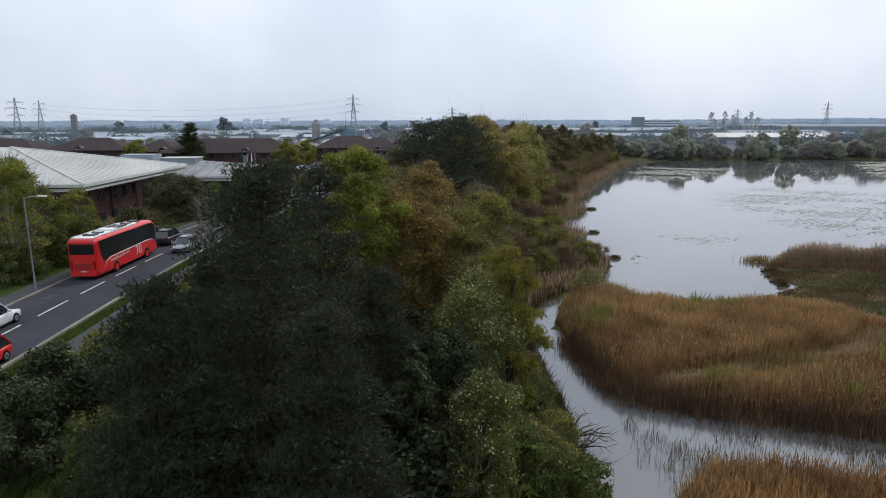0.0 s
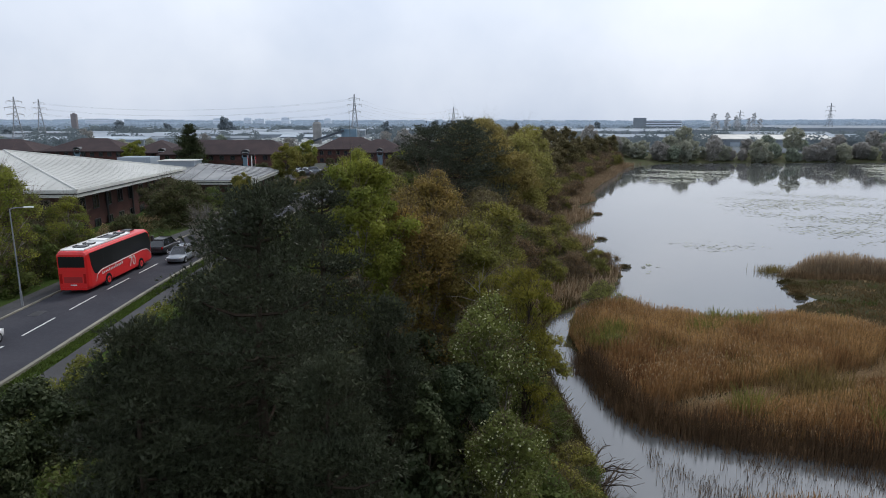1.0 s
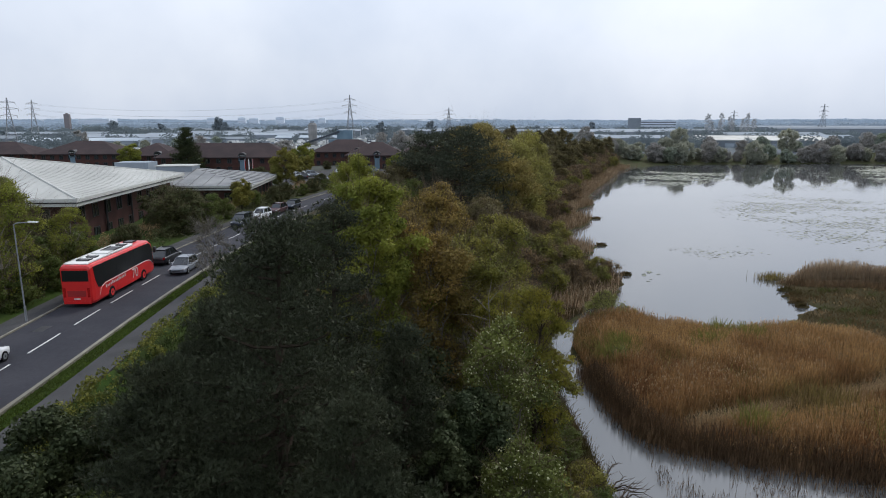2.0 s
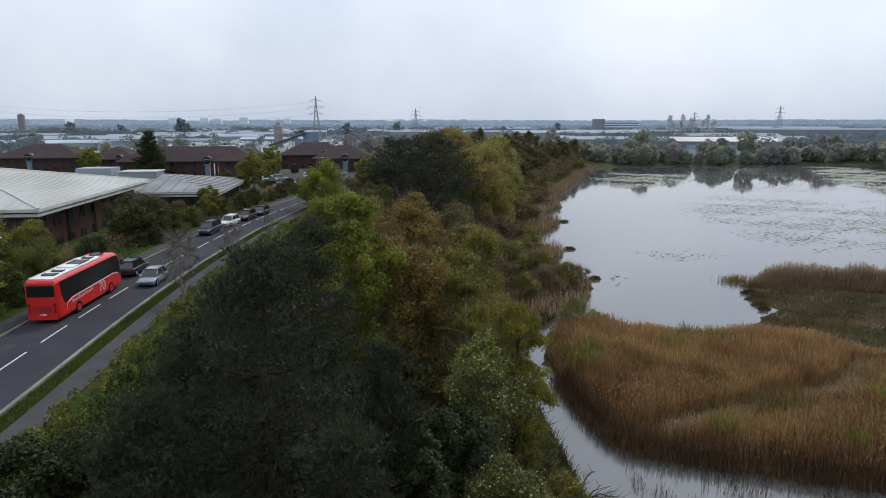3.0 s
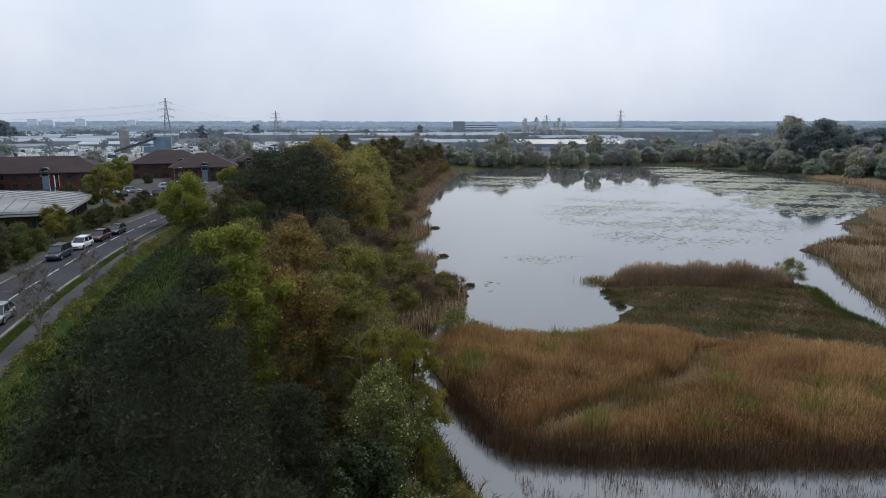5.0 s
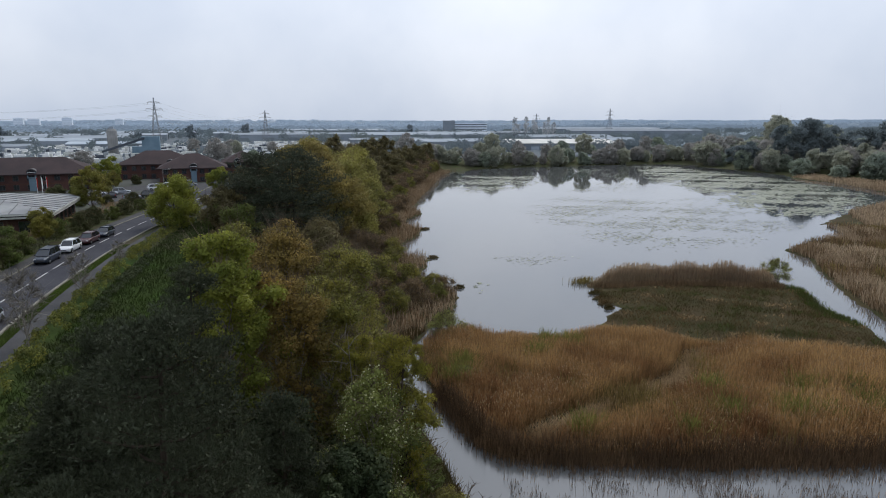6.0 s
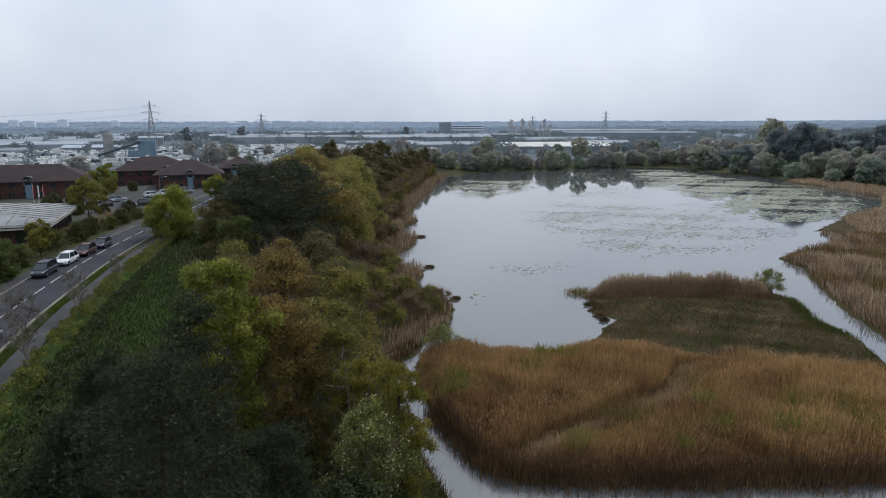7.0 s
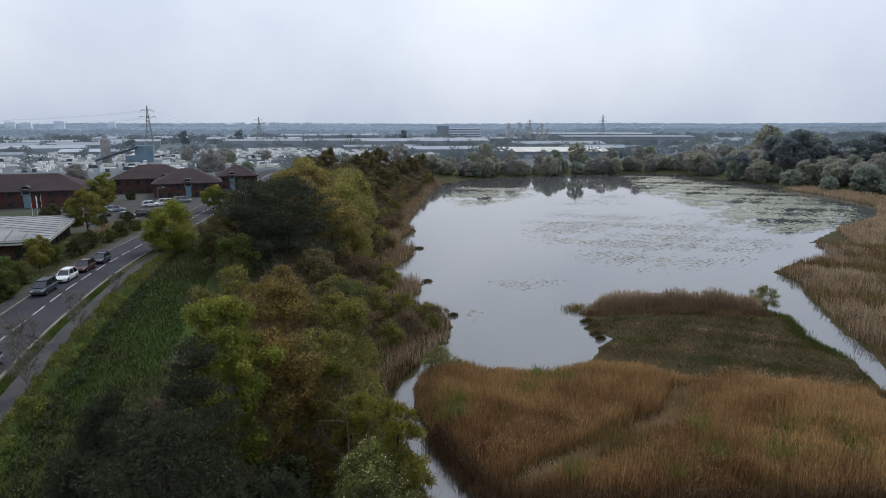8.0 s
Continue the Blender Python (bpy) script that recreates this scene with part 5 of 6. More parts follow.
stand(BARE, -17.9, 60.3, 0, 1.12)
again(BARE, -16.4, 75.5, 70, 0.85)
again(BARE, -14.6, 90.5, 170, 0.6)


def hedge(offset, half, tall, i0, i1, n, material, label, seed, size=0.16):
    """Shaggy hedge along the road line at an offset, as a row of leafy mounds of uneven height."""
    rng = np.random.default_rng(seed)
    a = offset_line(ROAD, offset)[i0:i1]
    m = int((i1 - i0) * 4.5)
    i = rng.integers(0, len(a) - 1, m)
    s = rng.uniform(0, 1, m)[:, None]
    t = a[i + 1] - a[i]
    t /= np.hypot(t[:, 0], t[:, 1])[:, None]
    side = rng.uniform(-1, 1, m)
    p = a[i] * (1 - s) + a[i + 1] * s + np.stack([t[:, 1], -t[:, 0]], 1) * (side * half * 0.8)[:, None]
    r = half * rng.uniform(0.16, 0.36, m)
    z = ground_z(p[:, 0], p[:, 1]) + tall * (1 - 0.6 * side ** 2) * rng.uniform(0.35, 0.8, m)
    face = np.stack([t[:, 1] * side * 0.6, -t[:, 0] * side * 0.6, np.full(m, 0.8)], 1)
    v, f = clump_leaves(np.stack([p[:, 0], p[:, 1], z], 1), np.stack([r, r, np.maximum(r * 0.8, tall * 0.3)], 1), face, n, size, 0.6, rng)
    solo("hedge", array_mesh("hedge", v, f), material, label, "hedge", "stuff")


hedge(8.15, 1.35, 1.45, 85, 192, 28000, L_HEDGE, "shaggy yellow-green hedge beside the footpath", 91)
hedge(-8.4, 2.3, 1.7, 110, 215, 14000, L_SCRUB, "low olive shrubbery between the pavement and offices", 92, 0.2)
hedge(-11.5, 2.2, 2.2, 135, 215, 11000, L_BROWN, "low brown budding shrubbery in front of offices", 93, 0.22)
hedge(10.4, 1.0, 0.7, 85, 160, 12000, L_DARK, "dark brambles behind the footpath hedge", 94, 0.18)


def scatter(poly, n, rng):
    lo, hi = poly.min(axis=0), poly.max(axis=0)
    out = np.zeros((0, 2))
    while len(out) < n:
        p = rng.uniform(lo, hi, (n * 2, 2))
        out = np.vstack([out, p[inside(poly, p[:, 0], p[:, 1])]])
    return out[:n]


def blades(name, p, height, width, rng, material, label, lean=0.18, category="reeds", heads=0.0):
    """Upright stems standing on the ground, each a tapered blade with a bent top."""
    n = len(p)
    z = np.maximum(ground_z(p[:, 0], p[:, 1]), -0.15) - 0.05
    h = height * rng.uniform(0.5, 1.15, n)
    a = rng.uniform(0, 2 * np.pi, n)
    side = np.stack([np.cos(a), np.sin(a), np.zeros(n)], 1) * (width * rng.uniform(0.6, 1.4, n))[:, None] * 0.5
    tilt = rng.normal(size=(n, 2)) * lean * h[:, None]
    foot = np.stack([p[:, 0], p[:, 1], z], 1)
    tip = foot + np.stack([tilt[:, 0], tilt[:, 1], h], 1)
    v = np.stack([foot - side * 0.8, foot + side * 0.8, tip + side * 0.45, tip - side * 0.45], 1).reshape(-1, 3)
    f = np.arange(4 * n).reshape(n, 4)
    if heads:
        k = int(n * heads)
        a2 = np.stack([rng.normal(size=k) * 0.5, rng.normal(size=k) * 0.5, np.ones(k)], 1)
        a2 /= np.linalg.norm(a2, axis=1)[:, None]
        hv, hf = leaf_along(tip[:k] - a2 * 0.08, a2, 0.22, 0.28, rng)
        solo("reed_plumes", array_mesh("reed_plumes", hv, hf), M_PLUME, "feathery pale seed heads on the dry reeds", "reeds", "stuff")
    solo(name, array_mesh(name, v, f), material, label, category, "stuff")


REED_AREA = np.array([(15.4, 40.5), (15.0, 43), (14.7, 49), (15.1, 56), (17.4, 62.3), (20.5, 64.5), (24, 63), (28, 60), (33, 58.5), (37.5, 59), (41, 57), (43.3, 53.5), (45.5, 51.2), (50, 50.5), (54.5, 46), (60, 41.5),
                      (54, 32.9), (47, 28.6), (39.5, 29.9), (33.4, 31.9), (28, 33.5), (23.5, 35.4), (18.4, 37.6), (16.1, 38.9)], dtype=float)
TRACK = np.array([(42.5, 50.5), (37, 46.0), (31, 44.2), (25, 42.5), (19, 41)], dtype=float)


def reed_bed():
    rng = np.random.default_rng(101)
    p = scatter(REED_AREA, 170000, rng)
    d = edge_distance(TRACK, p[:, 0], p[:, 1], closed=False)
    p = p[(d > 0.8) | (rng.uniform(size=len(p)) < 0.12)]
    thick = ripple(p[:, 0], p[:, 1], 1.1, 0.9) + 0.8 * ripple(p[:, 0], p[:, 1], 2.9, 1.7)
    p = p[(thick > -0.9) | (rng.uniform(size=len(p)) < 0.35)]
    south = p[:, 1] < np.interp(p[:, 0], TRACK[::-1, 0], TRACK[::-1, 1])
    tall = 1.75 + 0.22 * ripple(p[:, 0], p[:, 1], 4.5) + 0.16 * ripple(p[:, 0], p[:, 1], 1.3, 0.6) + np.where(south, 0.15, 0.0)
    d = edge_distance(TRACK, p[:, 0], p[:, 1], closed=False)
    tall *= np.where(south, 0.25 + 0.75 * smooth(0.0, 6.0, d), 0.55 + 0.45 * smooth(0.5, 1.4, d))
    tall *= 0.5 + 0.5 * smooth(0.0, 2.6, edge_distance(REED_AREA, p[:, 0], p[:, 1]) + 0.4 * ripple(p[:, 0], p[:, 1], 1.7))
    blades("reeds", p, tall, 0.045, rng, M_REED, "dense bed of dry tan reeds standing in the shallows", 0.16, heads=0.2)
    line = spline([(p[0] - 0.2, p[1] - 0.7) for p in TRACK.tolist()], 0.05)
    k = rng.integers(0, len(line), 12000)
    blades("reeds", line[k] + rng.normal(size=(12000, 2)) * [0.6, 0.55] - [0, 0.5], 0.75, 0.05, rng, M_PLUME, "pale flattened reeds beside the trodden track", 0.6)
    patch = scatter(REED_AREA, 52000, rng)
    w = ripple(patch[:, 0], patch[:, 1], 5.5, 2.2) + rng.normal(size=len(patch)) * 0.35
    blades("reeds", patch[w > 0.95], 1.7, 0.055, rng, M_REED_OLIVE, "olive-green new growth through the dry reeds", 0.2)
    for x, y, r in ((17.2, 51.5, 1.1), (18.6, 54.0, 1.0), (26.5, 53.5, 0.9), (31.0, 55.0, 1.1), (29.0, 56.5, 0.8), (34.5, 37.0, 1.0), (39.0, 35.5, 1.3), (44.0, 38.0, 1.2), (48.0, 36.5, 1.4), (41.5, 34.0, 1.0), (46.0, 33.5, 1.3), (29.5, 36.0, 0.7), (22.5, 39.0, 0.7), (36.5, 41.0, 1.0)):
        n = int(420 * r * r)
        blades("reeds", rng.normal(size=(n, 2)) * r * 0.6 + [x, y], 1.95, 0.07, rng, M_SHOOT, "patch of fresh green shoots among dry reeds", 0.3)
    sparse = scatter(BED, 60000, rng)
    inner = inside(REED_AREA, sparse[:, 0], sparse[:, 1])
    marsh = sparse[~inner & (sparse[:, 1] < 74 - 0.1 * (sparse[:, 0] - 50))]
    blades("marsh_grass", marsh, 0.3 + 0.1 * ripple(marsh[:, 0], marsh[:, 1], 2.0), 0.07, rng, M_SEDGE, "short dark sedge on the marshy islet", 0.5, "grass")
    island = np.array([(47.8, 77.8), (52, 80), (60, 78), (70, 73.5), (75, 70), (73, 67.5), (66, 71), (58, 74.5), (52, 76)], dtype=float)
    q = scatter(island, 20000, rng)
    e = edge_distance(island, q[:, 0], q[:, 1]) + 0.35 * ripple(q[:, 0], q[:, 1], 1.1)
    q = q[rng.uniform(size=len(q)) < 0.08 + 0.92 * smooth(0.0, 1.3, e)]
    e = edge_distance(island, q[:, 0], q[:, 1])
    ends = smooth(47.0, 55.0, q[:, 0]) * (0.55 + 0.45 * smooth(76.0, 69.0, q[:, 0]))
    up = (1.2 + 1.3 * smooth(0, 1.8, e)) * (0.4 + 0.6 * ends) * (1 + 0.13 * ripple(q[:, 0], q[:, 1], 1.3))
    blades("reeds", q[::6] + 0.2, up[::6], 0.055, rng, M_REED, "tawny stems among the pale islet reeds", 0.14)
    blades("reeds", q, up * 1.08, 0.06, rng, M_REED_PALE, "strip of pale reeds on the islet's far edge", 0.1, heads=0.12)
    foot = spline([(48.5, 77.2), (52, 75.6), (58, 74.0), (66, 70.6), (73, 67.2)], 0.1)
    k = rng.integers(0, len(foot), 4200)
    blades("marsh_grass", foot[k] + rng.normal(size=(4200, 2)) * 0.55, 0.8, 0.06, rng, M_REED_DK, "dark tangled stems at the foot of the islet reeds", 0.3, "grass")
    # pale dead growth and moss over the marsh
    dead = marsh[rng.integers(0, len(marsh), 26000)] + rng.normal(size=(26000, 2)) * 0.3
    rough = ripple(dead[:, 0], dead[:, 1] * 1.6, 2.6, 1.1) + rng.normal(size=len(dead)) * 0.35
    near_reeds = smooth(6.0, 0.5, edge_distance(REED_AREA, dead[:, 0], dead[:, 1]))
    blades("marsh_grass", dead[rough + 1.3 * near_reeds > 1.15], 0.32, 0.08, rng, M_PLUME, "pale dead stems matted over the marsh", 0.9, "grass")
    blades("marsh_grass", dead[(rough < -0.7) & (near_reeds < 0.4)], 0.3, 0.09, rng, M_RUSH, "green moss and rushes in wet hollows of the marsh", 0.6, "grass")
    tip = rng.normal(size=(500, 2)) * [1.0, 0.7] + [48.6, 80.2]
    blades("reeds", tip, 1.0, 0.05, rng, M_REED_OLIVE, "thin olive rushes off the tip of the islet", 0.15)
    grass = scatter(np.array([(-18.5, 20), (-12, 18), (-8, 40), (-7.5, 60), (-5, 85), (0, 120), (6, 150), (-2, 150), (-9, 118), (-14, 85), (-17, 55)], dtype=float), 36000, rng)
    blades("grass", grass, 0.4, 0.07, rng, M_GRASS, "rough bright green grass between hedge and wood", 0.5, "grass")
    verge = offset_line(spline(ROAD_POINTS, 0.3), 4.48)[280:560]
    k = rng.integers(0, len(verge), 26000)
    blades("verge_grass", verge[k] + rng.uniform(-0.58, 0.58, (26000, 2)), 0.16, 0.06, rng, M_VERGE, "short green grass on the road verge", 0.6, "grass")
    # stems that stand in the water round the bed
    rim = scatter(np.array([(12, 20), (60, 18), (66, 45), (40, 70), (12, 70)], dtype=float), 90000, rng)
    wd = water_distance(rim[:, 0], rim[:, 1])
    rim = rim[(wd < 0) & (rng.uniform(size=len(wd)) < np.exp(wd * 0.75)) & (rim[:, 1] < 38) & (rim[:, 0] > 14.0)]
    blades("reeds", rim[:7000], 0.75, 0.035, rng, M_REED_DK, "sparse reed stems standing in the water's edge", 0.12)
    # wet bed margin with its shade put into darker stems, and stems beyond it
    front = np.array([(14.6, 50), (15.0, 43), (15.6, 39.6), (18.4, 37.3), (23.5, 35.1), (28, 33.2), (33.4, 31.5), (39.5, 29.5), (47, 28.2), (54, 32.6), (60, 41)], dtype=float)
    line = spline([tuple(p) for p in front], 0.1)
    k = rng.integers(0, len(line), 24000)
    q = line[k] + rng.normal(size=(24000, 2)) * 0.6
    blades("reeds", q, np.where(inside(REED_AREA, q[:, 0], q[:, 1]), 1.55, 1.05), 0.045, rng, M_REED_WET_SHADED, "wet reed stems coloured dark for margin shade along the channel", 0.13)
    channel = np.array([(13.2, 30), (14.6, 38), (18.4, 37.2), (28, 33.1), (39.5, 29.4), (47, 28.0), (46, 21.5), (36, 23.8), (27, 26.9), (20, 29.5), (16, 29.4)], dtype=float)
    q = scatter(channel, 56000, rng)
    q = q[ripple(q[:, 0], q[:, 1], 1.6, 0.3) + rng.normal(size=len(q)) * 0.5 > 0.15]
    blades("reeds", q[:8000], 0.5, 0.03, rng, M_REED_WET_SHADED, "thin dark stems standing scattered in the channel", 0.12)
    rim2 = spline([(75.6, 66.5), (73, 62), (69.9, 57.6), (68, 51)], 0.1)
    k = rng.integers(0, len(rim2), 2600)
    blades("marsh_grass", rim2[k] + rng.normal(size=(2600, 2)) * 0.6 - [0.7, 0], 0.55, 0.06, rng, M_RUSH, "bright green rushes edging the marshy islet", 0.3, "grass")
    bank = spline(LEFT_SHORE[1:9], 0.2)
    k = rng.integers(0, len(bank), 16000)
    q = bank[k] - np.stack([rng.uniform(-0.25, 2.2, 16000), np.zeros(16000)], 1)
    blades("bank_sedge", q, 0.75, 0.05, rng, M_SEDGE, "green sedge and grass overhanging the channel bank", 0.4, "grass")
    near = np.array([(13.6, 20), (13.6, 26.0), (16.4, 28.7), (19.9, 28.9), (26.8, 26.3), (36, 23.3), (45, 21.0), (45, 10), (13, 10)], dtype=float)
    blades("reeds", scatter(near, 60000, rng), 1.5, 0.05, rng, M_REED, "near bed of dry tan reeds beside the channel")
    right = np.array([(97, 87), (95, 80), (88, 72.5), (79, 60.5), (69.6, 46.5), (64, 36), (90, 30), (140, 60), (150, 90), (138, 99.5), (131, 107), (122, 94.5), (108, 91.5)], dtype=float)
    q = scatter(right, 50000, rng)
    mix = ripple(q[:, 0], q[:, 1], 6.0, 0.5) + rng.normal(size=len(q)) * 0.4
    up = 1.3 + 0.35 * ripple(q[:, 0], q[:, 1], 7.0)
    for pick, m, lb in ((mix > 0.35, M_REED_PALE, "pale brown reed beds along the far bank"), ((mix <= 0.35) & (mix > -0.75), M_REED_DK, "russet reeds mixed into the far reed beds"), (mix <= -0.75, M_REED_OLIVE, "olive sedge in hollows of the far reed beds")):
        blades("reeds", q[pick], up[pick], 0.1, rng, m, lb)
    shore = scatter(np.array([(150, 90), (137, 101), (152, 118), (184, 129), (212, 149), (226, 178), (232, 205), (245, 205), (240, 170), (222, 140), (190, 115)], dtype=float), 16000, rng)
    blades("reeds", shore, 1.3, 0.3, rng, M_REED_PALE, "strip of brown reeds along the wooded shore")
    # left bank fringe
    line = spline(LEFT_SHORE[6:], 0.25)
    k = rng.integers(0, len(line), 46000)
    k = np.sort(k)[1500:]
    q = line[k] + rng.normal(size=(len(k), 2)) * [3.5, 2.5] + [-2.6, 0]
    w = water_distance(q[:, 0], q[:, 1])
    q = q[(w > 0.1) & (w < 6 + 2 * ripple(q[:, 0], q[:, 1], 5.0))]
    for part_q, m, lb in ((q[::2], M_REED_PALE, "tan reeds and dead stems fringing the lake bank"), (q[1::2], M_REED_DK, "russet reeds mixed into the fringe of the lake bank")):
        blades("reeds", part_q, 1.45 + 0.35 * ripple(part_q[:, 0], part_q[:, 1], 3.0), 0.085, rng, m, lb)


reed_bed()

# green shrubs that grow up through the reeds
MINI = plant("sallow_bush", "small green sallow bush growing among reeds", "shrub", 2.6, 1.6, "round", 4000, 0.1, L_SALLOW, M_TWIG, 111, "reed bed sallows", base=0.1, clumps=90, lobe_size=0.3, inner=False, twigs=1400, multi=3)
first = True
for k, (x, y, sc) in enumerate([(20.0, 62.6, 1.35), (22.2, 61.8, 0.8), (37.0, 58.0, 0.6), (30.0, 58.5, 0.5), (17.6, 51.0, 0.75), (40.5, 34.5, 0.6), (46.5, 36.0, 0.7)]):
    if first:
        stand(MINI, x, y, 0, sc)
        first = False
    else:
        again(MINI, x, y, k * 61, sc)
again(MINI, 75.5, 70.2, 10, 1.35, "pale green bush at the tip of the islet")


def lily_field():
    """Floating pads as thin discs, in drifts."""
    rng = np.random.default_rng(121)
    fields = [(np.array([(210, 292), (165, 218), (149, 168), (134, 143), (129, 116), (157, 117), (184, 132), (208, 151), (224, 190), (230, 240), (236, 285)], dtype=float), 22000, 0.62),
              (np.array([(84, 240), (74, 194), (100, 203), (121, 220), (140, 252), (104, 272)], dtype=float), 3800, 0.6),
              (np.array([(72, 156), (104, 186), (128, 162), (152, 168), (136, 140), (128, 106), (92, 91), (73, 92), (66, 109)], dtype=float), 6500, 0.3),
              (np.array([(160, 290), (150, 230), (100, 190), (140, 175), (165, 215), (200, 292)], dtype=float), 1500, 0.45),
              (np.array([(42, 101), (55, 104), (60, 96), (46, 92)], dtype=float), 130, 0.22),
              (np.array([(29, 80.5), (33, 76), (37.5, 80), (34, 86)], dtype=float), 170, 0.32)]
    for poly, n, size in fields:
        p = scatter(poly, n * 2, rng)
        r = ripple(p[:, 0], p[:, 1] * 1.8, 9.0, 0.4)
        e = smooth(0, 14 if n > 500 else 1, edge_distance(poly, p[:, 0], p[:, 1]))
        p = p[(r + rng.normal(size=len(r)) * 0.5 > -0.1) & (rng.uniform(size=len(r)) < e)][:n]
        k = len(p)
        ang = np.linspace(0, 2 * np.pi, 6, endpoint=False)
        rad = size * rng.uniform(0.35, 1.0, k)
        v = np.stack([p[:, None, 0] + rad[:, None] * np.cos(ang) * 1.25, p[:, None, 1] + rad[:, None] * np.sin(ang) * 0.8, np.full((k, 6), 0.02) + rng.uniform(0, 0.03, (k, 1))], -1).reshape(-1, 3)
        i = np.arange(k)[:, None] * 6
        solo("lily_pads", array_mesh("lily_pads", v, np.concatenate([i + np.array([[0, 1, 2, 3]]), i + np.array([[0, 3, 4, 5]])])), M_LILY, "drift of pale floating lily pads on still water", "lily pads", "stuff")


lily_field()

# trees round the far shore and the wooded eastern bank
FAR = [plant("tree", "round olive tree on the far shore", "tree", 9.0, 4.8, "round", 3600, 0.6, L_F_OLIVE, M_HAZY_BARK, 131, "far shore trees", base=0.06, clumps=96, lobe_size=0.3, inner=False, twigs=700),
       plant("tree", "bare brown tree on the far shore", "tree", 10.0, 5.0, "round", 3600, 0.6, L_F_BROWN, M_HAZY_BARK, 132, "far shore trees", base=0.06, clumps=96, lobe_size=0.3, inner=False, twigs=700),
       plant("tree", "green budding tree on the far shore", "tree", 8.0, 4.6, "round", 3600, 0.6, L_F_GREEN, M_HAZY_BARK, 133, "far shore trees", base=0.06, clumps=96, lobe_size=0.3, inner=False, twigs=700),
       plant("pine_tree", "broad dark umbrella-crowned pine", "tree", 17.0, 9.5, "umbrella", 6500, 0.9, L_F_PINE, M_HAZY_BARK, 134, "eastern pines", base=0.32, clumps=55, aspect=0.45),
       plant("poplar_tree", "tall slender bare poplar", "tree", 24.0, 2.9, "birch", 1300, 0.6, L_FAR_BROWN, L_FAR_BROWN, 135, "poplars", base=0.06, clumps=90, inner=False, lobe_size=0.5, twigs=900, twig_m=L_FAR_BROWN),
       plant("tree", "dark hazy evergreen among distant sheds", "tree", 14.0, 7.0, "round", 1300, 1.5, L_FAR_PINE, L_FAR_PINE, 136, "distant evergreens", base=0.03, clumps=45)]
rng = np.random.default_rng(141)
far_spots = []
for k in range(34):
    x = 100 + k * 4.6
    far_spots.append((int(rng.choice([0, 0, 1, 1, 2])), x + rng.uniform(-2, 2), 308 + rng.uniform(-2, 7) - 0.05 * max(0, x - 210), rng.uniform(0.55, 1.1)))
for k in range(13):
    far_spots.append((int(rng.choice([0, 1, 1, 2])), 95 + k * 14 + rng.uniform(-3, 3), 330 + rng.uniform(-8, 12), rng.uniform(0.8, 1.2)))
for k in range(150):
    s = rng.uniform(0, 1)
    bx, by = np.interp(s, [0, 0.4, 0.75, 1], [258, 250, 246, 225]), np.interp(s, [0, 0.4, 0.75, 1], [310, 250, 195, 140])
    out = rng.uniform(0, 1) ** 0.8 * 70
    far_spots.append((int(rng.choice([0, 1, 1, 2, 2])), bx - 6 + out, by + out * 0.15 + rng.uniform(-4, 4), rng.uniform(0.75, 1.1) + out * 0.003))
for x, y, sc in [(262, 233, 1.22), (280, 207, 1.2), (250, 250, 0.85), (292, 196, 1.05), (274, 226, 1.0)]:
    far_spots.append((3, x, y, sc))
for s, x, y, sc in [(0, 253, 278, 1.75), (1, 262, 284, 1.8), (0, 315, 290, 2.2), (0, 322, 262, 2.0)]:
    far_spots.append((s, x, y, sc))
for x, y, sc in [(-300, 700, 1.1), (-262, 730, 0.9), (-190, 700, 1.1), (-178, 690, 0.8), (-330, 560, 0.8), (40, 760, 1.0), (-20, 800, 0.9), (-60, 620, 0.8), (160, 740, 0.9), (250, 820, 0.9)]:
    far_spots.append((5, x, y, sc))
for k in range(9):
    far_spots.append((4, 338 + k * 5.2 + rng.uniform(-1.5, 1.5), 686 - k * 2.5 + rng.uniform(-6, 6), rng.uniform(0.8, 1.1)))
for k in range(40):
    a = rng.uniform(-0.55, 0.6)
    y = rng.uniform(260, 420)
    x = -60 + a * y
    if x < 70 and not (-95 < x < -15 and y > 300):
        far_spots.append((int(rng.choice([0, 1, 2])), x, y, rng.uniform(0.6, 1.0)))
used = set()
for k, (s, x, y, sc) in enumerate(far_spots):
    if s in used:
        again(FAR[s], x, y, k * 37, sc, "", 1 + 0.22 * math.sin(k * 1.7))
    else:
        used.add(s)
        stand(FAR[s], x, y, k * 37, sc)


